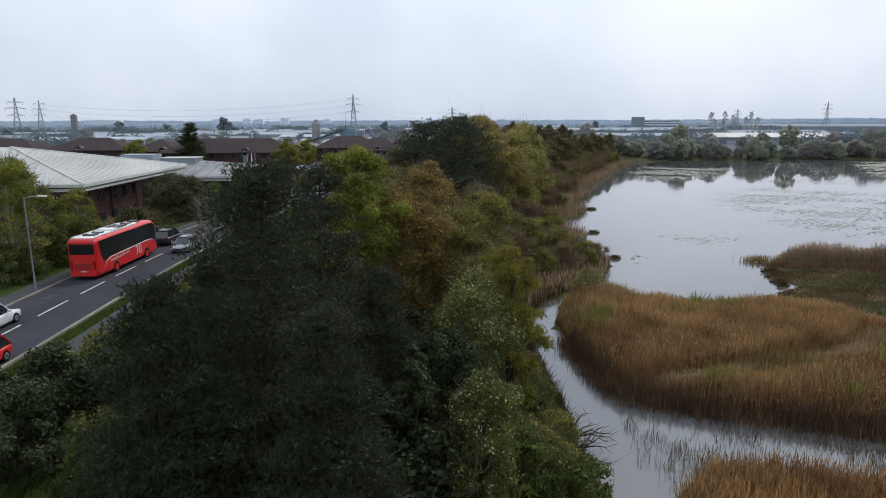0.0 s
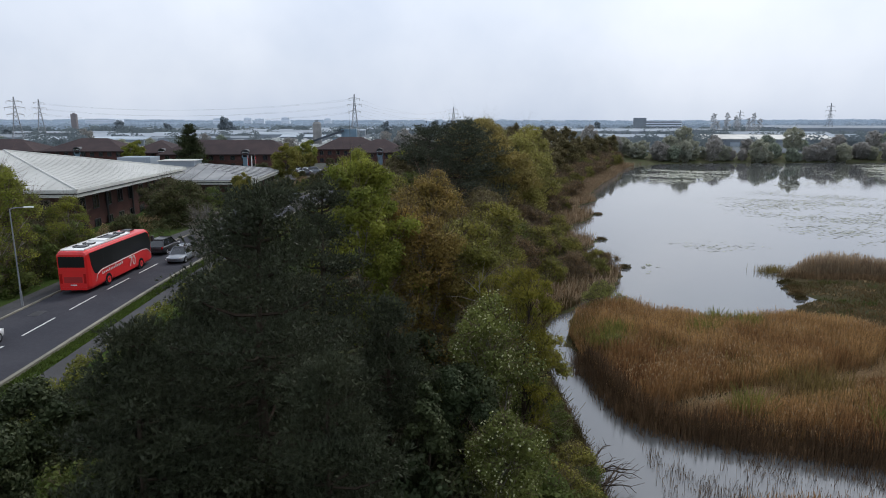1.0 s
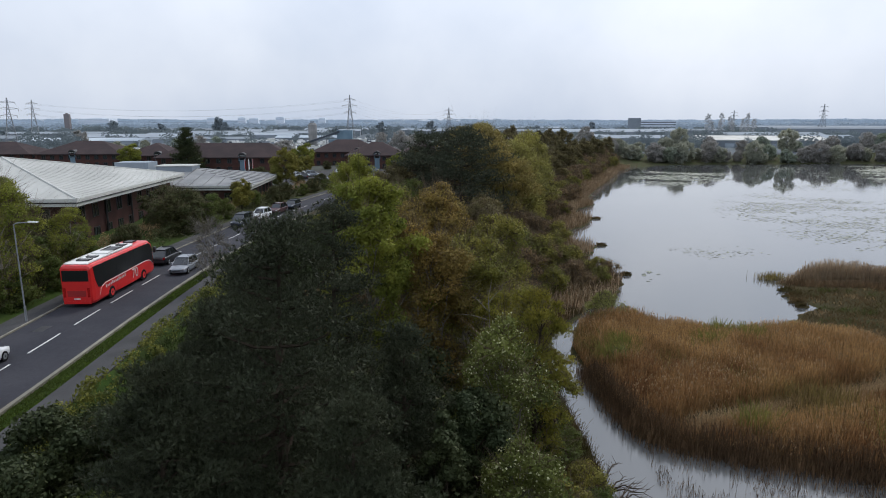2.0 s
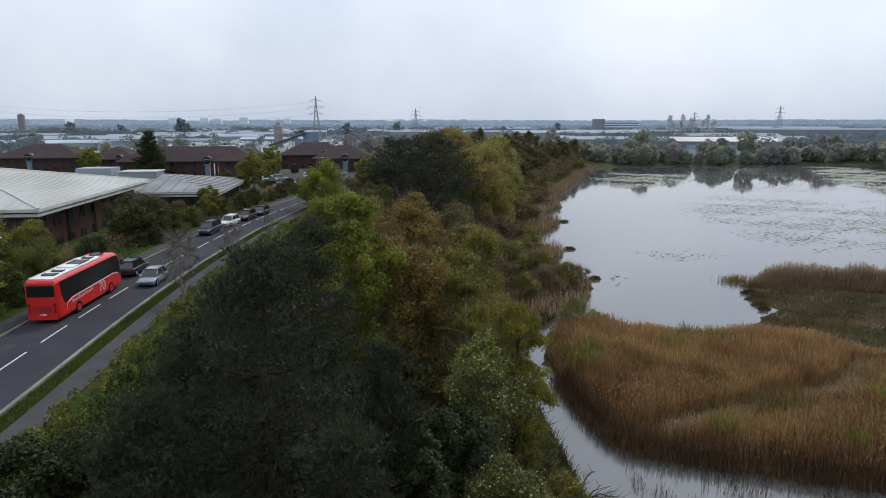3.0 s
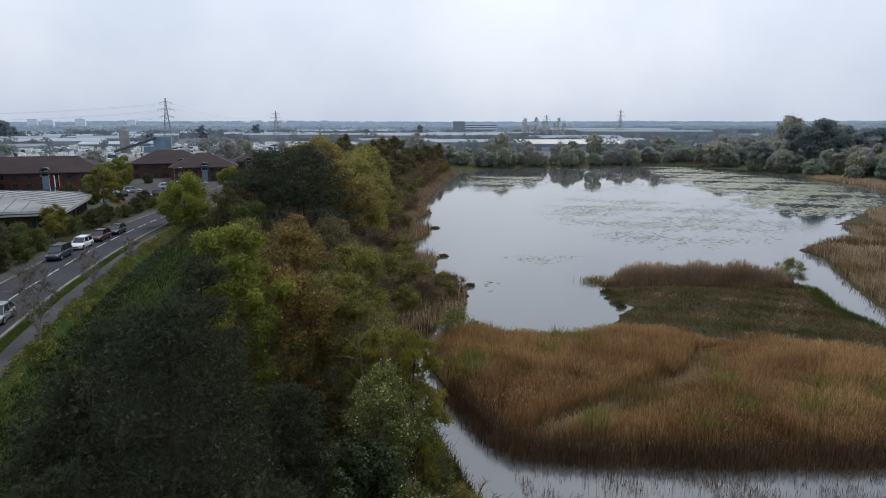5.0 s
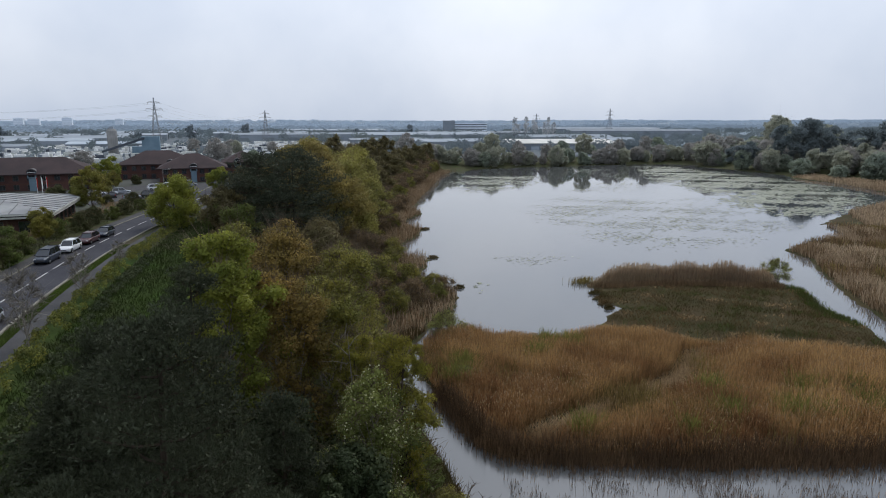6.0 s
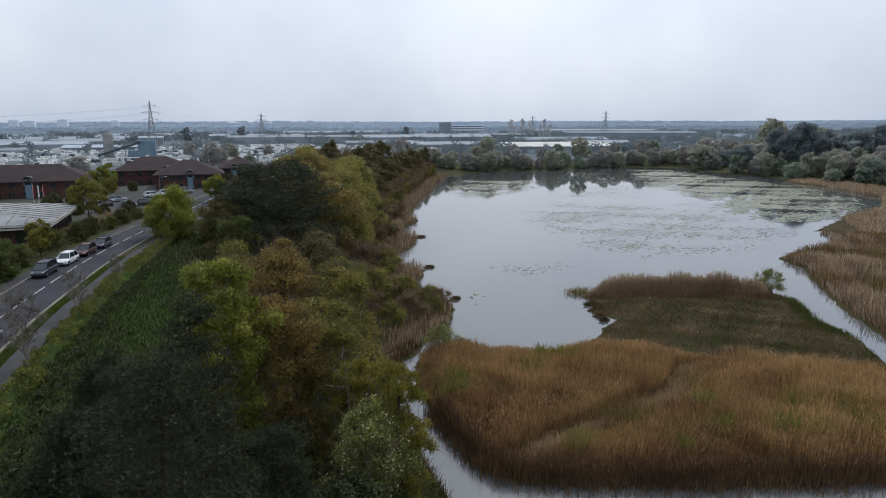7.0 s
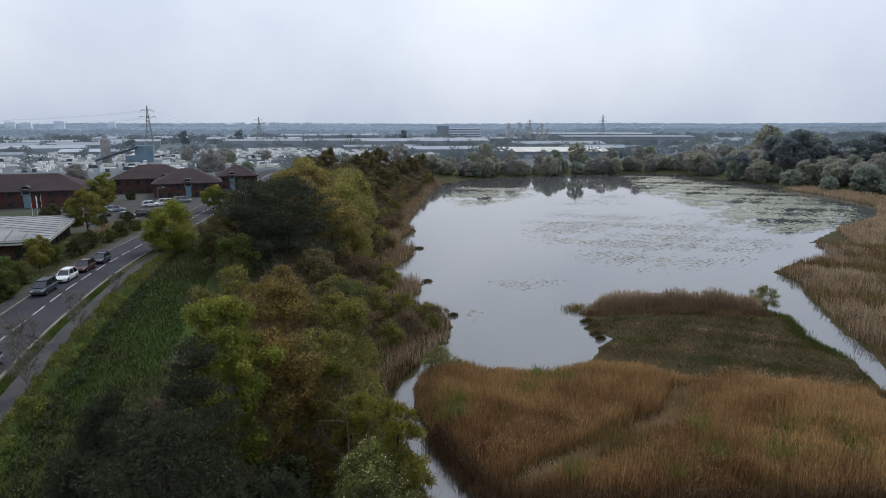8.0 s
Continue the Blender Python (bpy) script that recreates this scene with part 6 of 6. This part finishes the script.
def far_woods(name, y0, y1, n, height, leaf, material, label, seed, gap=0.0, leaves=60, spread=0.55, tilt=0.85):
    """Belts of distant trees as loose clumps of foliage."""
    rng = np.random.default_rng(seed)
    y = rng.uniform(y0, y1, n)
    x = rng.uniform(-0.72, 1.6, n) * y
    keep = ~inside(LAKE, x, y) & ~on_shed(x, y) & ~((x > -45) & (x < 130) & (y > 400) & (y < 500))
    if gap:
        keep &= ripple(x, y, gap, seed) > -0.5
    keep &= ~((x > -78) & (x < -16) & (y > 330) & (y < 445))
    keep &= ~((x > -150) & (x < 130) & (y > 335) & (y < 520) & (rng.uniform(size=n) < 0.88))
    x, y = x[keep], y[keep]
    z = ground_z(x, y)
    h = height * rng.uniform(0.5, 1.25, len(x))
    c = np.stack([x, y, z + h * 0.5], 1)
    r = np.stack([h * spread, h * spread, h * 0.5], 1)
    p = clump_points(c, r, leaves * len(x), rng)
    a = np.stack([np.ones(len(p)), rng.normal(size=len(p)) * 0.25, rng.normal(size=len(p)) * 0.3], 1)
    b = np.stack([rng.normal(size=len(p)) * 0.3, np.full(len(p), tilt), np.full(len(p), 1.4 - tilt)], 1)
    sz = leaf * rng.uniform(0.6, 1.3, len(p))[:, None]
    v = np.stack([p - a * sz * 0.5, p - b * sz * 0.38, p + a * sz * 0.5, p + b * sz * 0.38], axis=1).reshape(-1, 3)
    solo(name, array_mesh(name, v, np.arange(len(v)).reshape(-1, 4)), material, label, "woodland", "stuff")


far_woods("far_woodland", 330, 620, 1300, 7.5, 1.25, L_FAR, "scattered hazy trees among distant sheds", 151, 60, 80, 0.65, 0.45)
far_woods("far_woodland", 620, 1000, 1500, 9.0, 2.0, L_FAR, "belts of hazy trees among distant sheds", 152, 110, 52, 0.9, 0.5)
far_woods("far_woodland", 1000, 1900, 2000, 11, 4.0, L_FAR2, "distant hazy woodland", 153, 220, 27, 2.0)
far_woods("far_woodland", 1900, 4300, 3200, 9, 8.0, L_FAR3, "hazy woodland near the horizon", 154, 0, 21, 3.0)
# ---------- vehicles ----------
def ring(x, half, z0, z1, r=0.18, crown=0.0, top=None):
    """Rounded-rectangle cross section at station x, as a closed ring in the yz plane; top narrows the upper edge."""
    top = half if top is None else top
    return [(x, -half, z0 + r), (x, -half + r * 0.6, z0), (x, half - r * 0.6, z0), (x, half, z0 + r), (x, half * 0.5 + top * 0.5, (z0 + z1) * 0.5 + 0.1), (x, top, z1 - r),
            (x, top - r * 0.4, z1 - r * 0.3), (x, top - r, z1), (x, 0, z1 + crown), (x, -top + r, z1), (x, -top + r * 0.4, z1 - r * 0.3), (x, -top, z1 - r), (x, -half * 0.5 - top * 0.5, (z0 + z1) * 0.5 + 0.1)]


def wheel(parent, x, y, r, w=0.11, rim=None):
    t = part("wheel", Build().disc_y(x, y, r, r, w, 18), M_TYRE, parent)
    part("rim", Build().disc_y(x, y, r, r * 0.62, w + 0.015, 14), rim or M_STEEL, t)
    part("hub", Build().disc_y(x, y, r, r * 0.2, w + 0.03, 8), M_FRAME, t)


def car(label, paint_m, x, y, heading, style="hatch", z=None):
    """A passenger car facing +x at its own origin; heading turns it."""
    ob = thing("car", label, "car", "cars on the road")
    tall = {"hatch": 1.46, "suv": 1.6, "mpv": 1.78, "saloon": 1.43}[style]
    L = {"hatch": 4.2, "suv": 4.6, "mpv": 4.9, "saloon": 4.6}[style]
    belt = tall * 0.60
    h = L / 2
    b = Build()
    b.loft([ring(-h, 0.70, 0.42, belt * 0.86, 0.12), ring(-h + 0.12, 0.84, 0.26, belt * 0.98, 0.14), ring(-h + 0.7, 0.89, 0.2, belt, 0.14), ring(-0.2, 0.90, 0.2, belt, 0.14), ring(h - 1.35, 0.89, 0.2, belt * 0.97, 0.14, 0.02),
            ring(h - 0.6, 0.86, 0.2, belt * 0.86, 0.14, 0.02), ring(h - 0.12, 0.78, 0.26, belt * 0.74, 0.12), ring(h, 0.62, 0.36, belt * 0.62, 0.1)])
    body = part("body", b.mesh("body", True), paint_m, ob)
    back = {"hatch": (-h + 0.05, -h + 0.55), "suv": (-h + 0.05, -h + 0.6), "mpv": (-h + 0.05, -h + 0.35), "saloon": (-h + 0.75, -h + 1.4)}[style]
    nose = {"hatch": (h - 1.05, h - 1.85), "suv": (h - 1.2, h - 1.9), "mpv": (h - 0.85, h - 1.75), "saloon": (h - 1.15, h - 2.0)}[style]
    g = Build()
    g.loft([[(back[0], -0.78, belt - 0.03), (back[0], 0.78, belt - 0.03), (back[1], 0.62, tall - 0.05), (back[1], -0.62, tall - 0.05)],
            [(back[1] + 0.2, -0.82, belt - 0.03), (back[1] + 0.2, 0.82, belt - 0.03), (back[1] + 0.2, 0.66, tall - 0.03), (back[1] + 0.2, -0.66, tall - 0.03)],
            [(nose[1], -0.82, belt - 0.03), (nose[1], 0.82, belt - 0.03), (nose[1], 0.64, tall - 0.03), (nose[1], -0.64, tall - 0.03)],
            [(nose[0], -0.76, belt - 0.03), (nose[0], 0.76, belt - 0.03), (nose[0] - 0.06, 0.74, belt + 0.02), (nose[0] - 0.06, -0.74, belt + 0.02)]])
    part("glazing", g, M_GLASS, ob, "dark tinted glass")
    rf = Build().loft([ring(back[1] - 0.02, 0.62, tall - 0.07, tall, 0.05), ring((back[1] + nose[1]) / 2, 0.67, tall - 0.07, tall + 0.03, 0.05), ring(nose[1] + 0.05, 0.63, tall - 0.07, tall, 0.05)])
    part("roof", rf, paint_m, ob)
    for s in (-1, 1):
        for xa, xb in ((back[0] + 0.05, back[1]), ((back[1] + nose[1]) / 2 - 0.05, (back[1] + nose[1]) / 2 - 0.05), (nose[0] - 0.02, nose[1] + 0.04)):
            part("pillar", Build().tube([(xa, s * 0.80, belt - 0.02), (xb, s * 0.655, tall - 0.03)], [0.045, 0.04], 5), paint_m, ob)
        part("headlight", Build().box(h - 0.32, h - 0.06, s * 0.62 - 0.13, s * 0.62 + 0.13, belt * 0.62, belt * 0.76), M_LAMP_W, body)
        part("tail_light", Build().box(-h - 0.01, -h + 0.14, s * 0.68 - 0.1, s * 0.68 + 0.1, belt * 0.7, belt * 0.96), M_LAMP_R, body)
        part("mirror", Build().box(nose[0] - 0.5, nose[0] - 0.3, s * 0.98 - 0.1, s * 0.98 + 0.1, belt, belt + 0.14), paint_m, body)
        for wx in (-h + 0.82, h - 0.85):
            wheel(ob, wx, s * 0.80, 0.33)
    part("grille", Build().box(h - 0.06, h + 0.015, -0.4, 0.4, 0.42, belt * 0.58), M_FRAME, body)
    part("rear_bumper", Build().box(-h - 0.03, -h + 0.1, -0.7, 0.7, 0.36, 0.52), M_FRAME, body)
    if style in ("suv", "mpv"):
        for s in (-1, 1):
            part("roof_rail", Build().tube([(back[1] + 0.1, s * 0.58, tall + 0.03), (nose[1] - 0.1, s * 0.58, tall + 0.03)], [0.025, 0.025], 5), M_STEEL, ob)
    ob.matrix_world = pose(x, y, ROAD_Z + 0.01 if z is None else z, 0, 0, heading)
    return ob


def text_mesh(body, size):
    cu = bpy.data.curves.new("lettering", "FONT")
    cu.body, cu.size, cu.extrude = body, size, 0.004
    tmp = bpy.data.objects.new("tmp", cu)
    scene.collection.objects.link(tmp)
    me = bpy.data.meshes.new_from_object(tmp.evaluated_get(bpy.context.evaluated_depsgraph_get()))
    bpy.data.objects.remove(tmp)
    bpy.data.curves.remove(cu)
    return me


def coach(x, y, heading):
    """Twelve-metre touring coach facing +x at its own origin."""
    ob = thing("coach", "red touring coach with black windows and white roof panel", "coach")
    h, w, H = 6.1, 1.275, 3.62
    b = Build()
    b.loft([ring(-h, 1.12, 0.45, H - 0.28, 0.25), ring(-h + 0.1, 1.22, 0.34, H - 0.1, 0.25, 0.02), ring(-h + 0.5, w, 0.3, H, 0.22, 0.03), ring(-2, w, 0.3, H, 0.22, 0.03), ring(3.5, w, 0.3, H, 0.22, 0.03),
            ring(h - 1.0, w, 0.3, H - 0.04, 0.24, 0.02), ring(h - 0.5, 1.25, 0.3, H - 0.3, 0.25), ring(h - 0.18, 1.2, 0.32, H * 0.62, 0.25), ring(h, 1.05, 0.4, H * 0.38, 0.2)])
    body = part("body", b, P_RED, ob)
    for s in (-1, 1):
        e = s * (w + 0.012)
        # side glazing sweeps down at the front door and up behind
        outline = [(-h + 0.45, H - 0.26), (h - 1.3, H - 0.26), (h - 0.75, H - 0.5), (h - 0.5, H - 1.0), (h - 0.42, 1.35), (h - 0.5, 1.22), (h - 0.8, 1.5), (h - 1.3, 1.74), (h - 2.2, 1.82), (-h + 2.2, 1.68), (-h + 1.35, 1.45), (-h + 1.0, 1.55), (-h + 0.62, 2.3)]
        k = len(outline)
        g = Build().add([(px, e - 0.006, pz) for px, pz in outline] + [(px, e + 0.006, pz) for px, pz in outline],
                        [tuple(range(k)), tuple(range(k, 2 * k))] + [(i, (i + 1) % k, k + (i + 1) % k, k + i) for i in range(k)])
        glass = part("side_window", g, M_TINT, body, "long black tinted side glazing")
        for j in range(5):
            px = -h + 2.6 + j * 1.75
            part("window_post", Build().box(px - 0.02, px + 0.02, e + s * 0.004 - 0.006, e + s * 0.004 + 0.006, 1.82, H - 0.3), M_FRAME, glass)
        part("waist_line", Build().tube([(h - 0.45, e, 1.05), (h - 0.78, e, 1.42), (h - 1.3, e, 1.67), (h - 2.2, e, 1.76), (-h + 2.2, e, 1.6), (-h + 1.45, e, 1.36), (-h + 1.15, e, 0.8)], [0.02, 0.035, 0.035, 0.035, 0.035, 0.03, 0.015], 4), M_FASCIA, body, "pale swoosh line")
        bars = Build()
        for j in range(13):
            px = -h + 2.2 + j * 0.29
            bars.box(px, px + 0.17, e - 0.004, e + s * 0.004 + 0.004, 1.16 + 0.012 * j, 1.34 + 0.012 * j + 0.1 * (j % 4 == 0))
        part("lettering_bar", bars, M_FASCIA, body, "pale lettering shown as bars")
        me = text_mesh("70", 1.3)
        me.materials.append(M_FASCIA)
        t = new("lettering", me)
        t.parent = body
        t.matrix_local = pose(1.0 if s < 0 else 2.5, e + s * 0.006, 0.72, 90, 0, 0 if s < 0 else 180)
        for xx in (-2.9, 3.4):
            part("wheel_arch", Build().disc_y(xx, s * (w - 0.1), 0.5, 0.55, 0.115, 18), M_FRAME, body)
            wheel(ob, xx, s * (w - 0.12), 0.5, 0.15, P_RED)
        part("mirror", Build().box(h - 0.2, h + 0.15, s * (w + 0.1) - 0.1, s * (w + 0.1) + 0.1, 2.2, 2.75), M_FRAME, body)
        part("tail_light", Build().box(-h - 0.02, -h + 0.12, s * 0.98 - 0.1, s * 0.98 + 0.1, 0.9, 1.7), M_LAMP_R, body)
        part("luggage_door", Build().box(-1.9, 2.2, e - 0.004, e + 0.004, 0.42, 0.9), P_RED, body)
    part("rear_window", Build().box(-h - 0.02, -h + 0.08, -1.06, 1.06, 2.25, 3.16), M_TINT, body, "black rear window")
    part("engine_grille", Build().box(-h - 0.015, -h + 0.05, -0.75, 0.75, 0.95, 1.45), mat("coach_grille", (0.33, 0.012, 0.012), 0.6), body)
    part("number_plate", Build().box(-h - 0.025, -h + 0.02, -0.26, 0.26, 0.7, 0.81), M_PAINT_W, body)
    part("rear_bumper", Build().box(-h - 0.05, -h + 0.2, -1.1, 1.1, 0.34, 0.58), P_RED, body)
    part("windscreen", Build().loft([[(h - 0.42, -1.12, 2.95), (h - 0.42, 1.12, 2.95), (h - 0.36, 1.12, 2.95), (h - 0.36, -1.12, 2.95)], [(h - 0.08, -1.12, 1.5), (h - 0.08, 1.12, 1.5), (h - 0.01, 1.12, 1.5), (h - 0.01, -1.12, 1.5)]]), M_GLASS, body)
    roof = part("roof_panel", Build().loft([ring(-h + 0.35, 0.98, H - 0.02, H + 0.045, 0.03), ring(2.2, 1.0, H - 0.02, H + 0.05, 0.03), ring(3.2, 0.6, H - 0.02, H + 0.045, 0.03)]), M_WHITE, ob, "white roof panel")
    for xx, l, ww in ((-4.4, 0.4, 0.5), (-3.1, 0.3, 0.42), (0.3, 1.0, 0.55), (2.2, 0.35, 0.4), (3.9, 0.5, 0.45)):
        part("roof_hatch", Build().loft([ring(xx - l, ww, H + 0.03, H + 0.12, 0.04), ring(xx + l, ww, H + 0.03, H + 0.12, 0.04)]), M_FRAME, roof, "dark roof hatch")
    part("air_conditioning_unit", Build().loft([ring(-1.9, 0.75, H + 0.03, H + 0.17, 0.05), ring(-0.9, 0.75, H + 0.03, H + 0.17, 0.05)]), M_WHITE, roof)
    ob.matrix_world = pose(x, y, ROAD_Z + 0.01, 0, 0, heading)


coach(-27.0, 60.7, 87.5)
car("black hatchback parked in front of the coach", P_BLACK, -26.3, 72.3, 86.5, "suv")
car("dark people carrier parked at the kerb", P_BLUE, -24.0, 97.2, -99.5, "mpv")
car("white estate car parked at the kerb", P_WHITE, -22.6, 104.2, -101.5, "suv")
car("maroon estate car parked at the kerb", P_MAROON, -21.1, 110.4, -103, "suv")
car("slate blue hatchback parked at the kerb", P_BLUE, -19.6, 116.2, -103.5, "hatch")
car("silver hatchback driving along the road", P_SILVER, -22.9, 67.6, -92.5, "hatch")
car("red hatchback driving along the road", P_RED, -23.2, 33.8, -90.5, "hatch")
car("white estate car waiting behind the coach", P_WHITE, -27.0, 41.2, 89.5, "suv")


# ---------- car parks and small things ----------
def street_lamp(x, y, turn, h=7.6, base=ROAD_Z):
    ob = thing("street_lamp", "tall grey street lamp on the pavement", "street lamp", "street lamps")
    part("column", Build().tube([(0, 0, -0.3), (0, 0, 1.2), (0, 0, 1.25), (0, 0, h)], [0.09, 0.09, 0.06, 0.045], 10), M_STEEL, ob)
    arm = part("arm", Build().tube([(0, 0, h), (0.3, 0, h + 0.12), (1.3, 0, h + 0.2)], [0.045, 0.04, 0.035], 8), M_STEEL, ob)
    part("lantern", Build().loft([[(1.2, -0.1, h + 0.15), (1.2, 0.1, h + 0.15), (1.2, 0.08, h + 0.27), (1.2, -0.08, h + 0.27)], [(1.9, -0.14, h + 0.17), (1.9, 0.14, h + 0.17), (1.9, 0.1, h + 0.26), (1.9, -0.1, h + 0.26)]]), M_FASCIA, arm)
    ob.matrix_world = pose(x, y, base, 0, 0, turn)
    return ob


street_lamp(-29.4, 51.0, -8)
street_lamp(-14.0, 176.0, -10, 6.5)

lot = Build().add([(-36, 160, 0), (-13, 166, 0), (-3, 186, 0), (1, 208, 0), (-18, 211, 0), (-33, 199, 0)], [(0, 1, 2, 3, 4, 5)])
lot_ob = solo("car_park", lot, M_PATH, "grey asphalt office car park", kind="structure")
lot_ob.location.z = ROAD_Z + 0.03
rng = np.random.default_rng(171)
for k, (x, y, a, p) in enumerate([(-27.5, 183, 10, P_WHITE), (-24.8, 184, 12, P_SILVER), (-29.5, 189, 20, P_WHITE), (-26, 176, 100, P_BLACK), (-17, 192, 15, P_WHITE), (-14, 194, 190, P_WHITE), (-21, 171, 8, P_SILVER), (-17, 172.5, 10, P_BLACK), (-9, 199, 20, P_SILVER), (-12, 186, 95, P_MAROON)]):
    car("car standing in the office car park", p, x, y, a, ("hatch", "suv", "mpv")[k % 3], ROAD_Z + 0.04)["group"] = "car park cars"


def yard():
    """Storage yards crowded with rows of pale vehicles, far off."""
    rng = np.random.default_rng(181)
    for name, m, n in (("caravan", M_WHITE, 420), ("parked_van", M_FASCIA, 330), ("parked_car", M_SHED_W, 160), ("parked_trailer", P_BLUE, 90)):
        b = Build()
        for _ in range(n):
            row = rng.integers(0, 24)
            y = 345 + row * 11 + rng.uniform(-0.6, 0.6)
            x = rng.uniform(-150, 150) + 0.12 * (y - 345)
            if -62 < x < -28 and 415 < y < 440:
                continue
            a = Matrix.Rotation(rng.choice([0.1, 1.67]), 3, "Z")
            l, w, hh = rng.uniform(1.9, 3.0), 1.0, rng.uniform(1.3, 2.3)
            c = [a @ Vector(p) for p in ((-l, -w, 0.3), (l, -w, 0.3), (l, w, 0.3), (-l, w, 0.3), (-l * 0.9, -w * 0.9, hh), (l * 0.85, -w * 0.9, hh), (l * 0.85, w * 0.9, hh), (-l * 0.9, w * 0.9, hh))]
            b.add([(x + p.x, y + p.y, 4.9 + p.z) for p in c], [(0, 3, 2, 1), (4, 5, 6, 7), (0, 1, 5, 4), (1, 2, 6, 5), (2, 3, 7, 6), (3, 0, 4, 7)])
        solo(name, b, m, "crowded rows of pale vehicles in a storage yard", "vehicles", "stuff")


yard()


def flagpoles(x, y):
    for k in range(3):
        ob = thing("flagpole", "white flagpole with furled red flag", "flagpole", "office flagpoles")
        part("pole", Build().tube([(0, 0, 0), (0, 0, 6.5)], [0.06, 0.04], 8), M_WHITE, ob)
        part("flag", Build().loft([[(0.03, -0.02, z), (0.2 - 0.03 * z / 6, -0.08, z), (0.24 - 0.03 * z / 6, 0.06, z), (0.08, 0.06, z)] for z in (3.6, 5.0, 6.3)]), M_LAMP_R if k != 1 else M_WHITE, ob)
        ob.matrix_world = pose(x + 0.8 + k * 0.95, y + k * 0.4, 4.2)


flagpoles(-43, 178)


def dead_branches():
    """Fallen leafless boughs lying out over the channel."""
    rng = np.random.default_rng(191)
    ob = thing("fallen_branch", "dark leafless fallen boughs reaching into the channel", "branch")
    for k in range(11):
        a = rng.uniform(-0.7, 0.9)
        l = rng.uniform(1.2, 3.0)
        p = Vector((0, rng.uniform(-1.6, 1.6), rng.uniform(0.1, 1.0)))
        pts = [p + Vector((math.cos(a) * l * s, math.sin(a) * l * s, 0.5 * math.sin(s * 2.6) * rng.uniform(0.3, 1))) for s in np.linspace(0, 1, 6)]
        b = Build().tube(pts, list(np.linspace(0.055, 0.012, 6)), 5)
        for j in range(4):
            q = pts[1 + j]
            aa = a + rng.choice([-1, 1]) * rng.uniform(0.4, 1.0)
            b.tube([q, q + Vector((math.cos(aa), math.sin(aa), rng.uniform(-0.1, 0.5))) * rng.uniform(0.4, 1.0)], [0.02, 0.006], 4)
        part("bough", b, M_BARK, ob)
    ob.matrix_world = pose(10.3, 32.0, 0.2)


dead_branches()


def snag(x, y, top):
    """Pale dead birch stem with a few broken side limbs, standing in the wood's edge."""
    z = float(ground_z(np.array([x]), np.array([y]))[0])
    ob = thing("dead_birch", "pale dead birch stem with broken limbs", "tree", "", pose(x, y, z - 0.1))
    h = top - z
    stem = [Vector((0.25 * math.sin(t * 3), 0.15 * t, t * h)) for t in np.linspace(0, 1, 7)]
    part("trunk", Build().tube(stem, [0.09, 0.08, 0.07, 0.06, 0.045, 0.03, 0.012], 7), M_TWIG_GREY, ob)
    for t, a, l, rise in ((0.8, 3.3, 2.0, 0.25), (0.86, 2.6, 1.2, 0.7), (0.9, 0.4, 1.1, 0.8), (0.7, 5.6, 0.9, 0.3)):
        p = stem[0].lerp(stem[6], t)
        q = p + Vector((math.cos(a) * l, math.sin(a) * l, rise * l))
        part("limb", Build().tube([p, p.lerp(q, 0.5) + Vector((0, 0, 0.12)), q], [0.026, 0.018, 0.006], 5), M_TWIG_GREY, ob)


snag(4.6, 38.9, 10.6)


def hummock(x, y, r, seed):
    """Low muddy islet with sedge, just above the water."""
    rng = np.random.default_rng(seed)
    ringp = [(r * (1 + 0.3 * math.sin(3 * a + seed) + rng.uniform(-0.12, 0.12)) * math.cos(a), 0.55 * r * (1 + 0.25 * math.cos(2 * a + seed)) * math.sin(a)) for a in np.linspace(0, 2 * math.pi, 14, endpoint=False)]
    b = Build().loft([[(px * k, py * k, z) for px, py in ringp] for k, z in ((1.15, -0.4), (1.0, 0.05), (0.75, 0.2), (0.3, 0.26))])
    ob = thing("mud_islet", "low dark muddy islet off the marsh", "islet", "mud islets", pose(x, y, 0))
    part("mud_bank", b, M_MARSH, ob)
    p = rng.normal(size=(260, 2)) * r * 0.4 * [1, 0.55]
    a = np.stack([rng.normal(size=260) * 0.4, rng.normal(size=260) * 0.4, np.ones(260)], 1)
    v, f = leaf_along(np.stack([p[:, 0], p[:, 1], np.full(260, 0.05)], 1), a, 0.4, 0.15, rng)
    tagged(part("sedge_tuft", array_mesh("sedge_tuft", v, f), M_SEDGE, ob), kind="stuff")


for k, (x, y, r) in enumerate([(46.2, 71.8, 1.3), (45.0, 69.2, 1.0), (47.0, 74.3, 1.2), (44.3, 67.4, 0.7), (30.0, 83.8, 0.8), (33.2, 104.5, 1.0), (41.6, 134, 1.3)]):
    hummock(x, y, r, 200 + k)
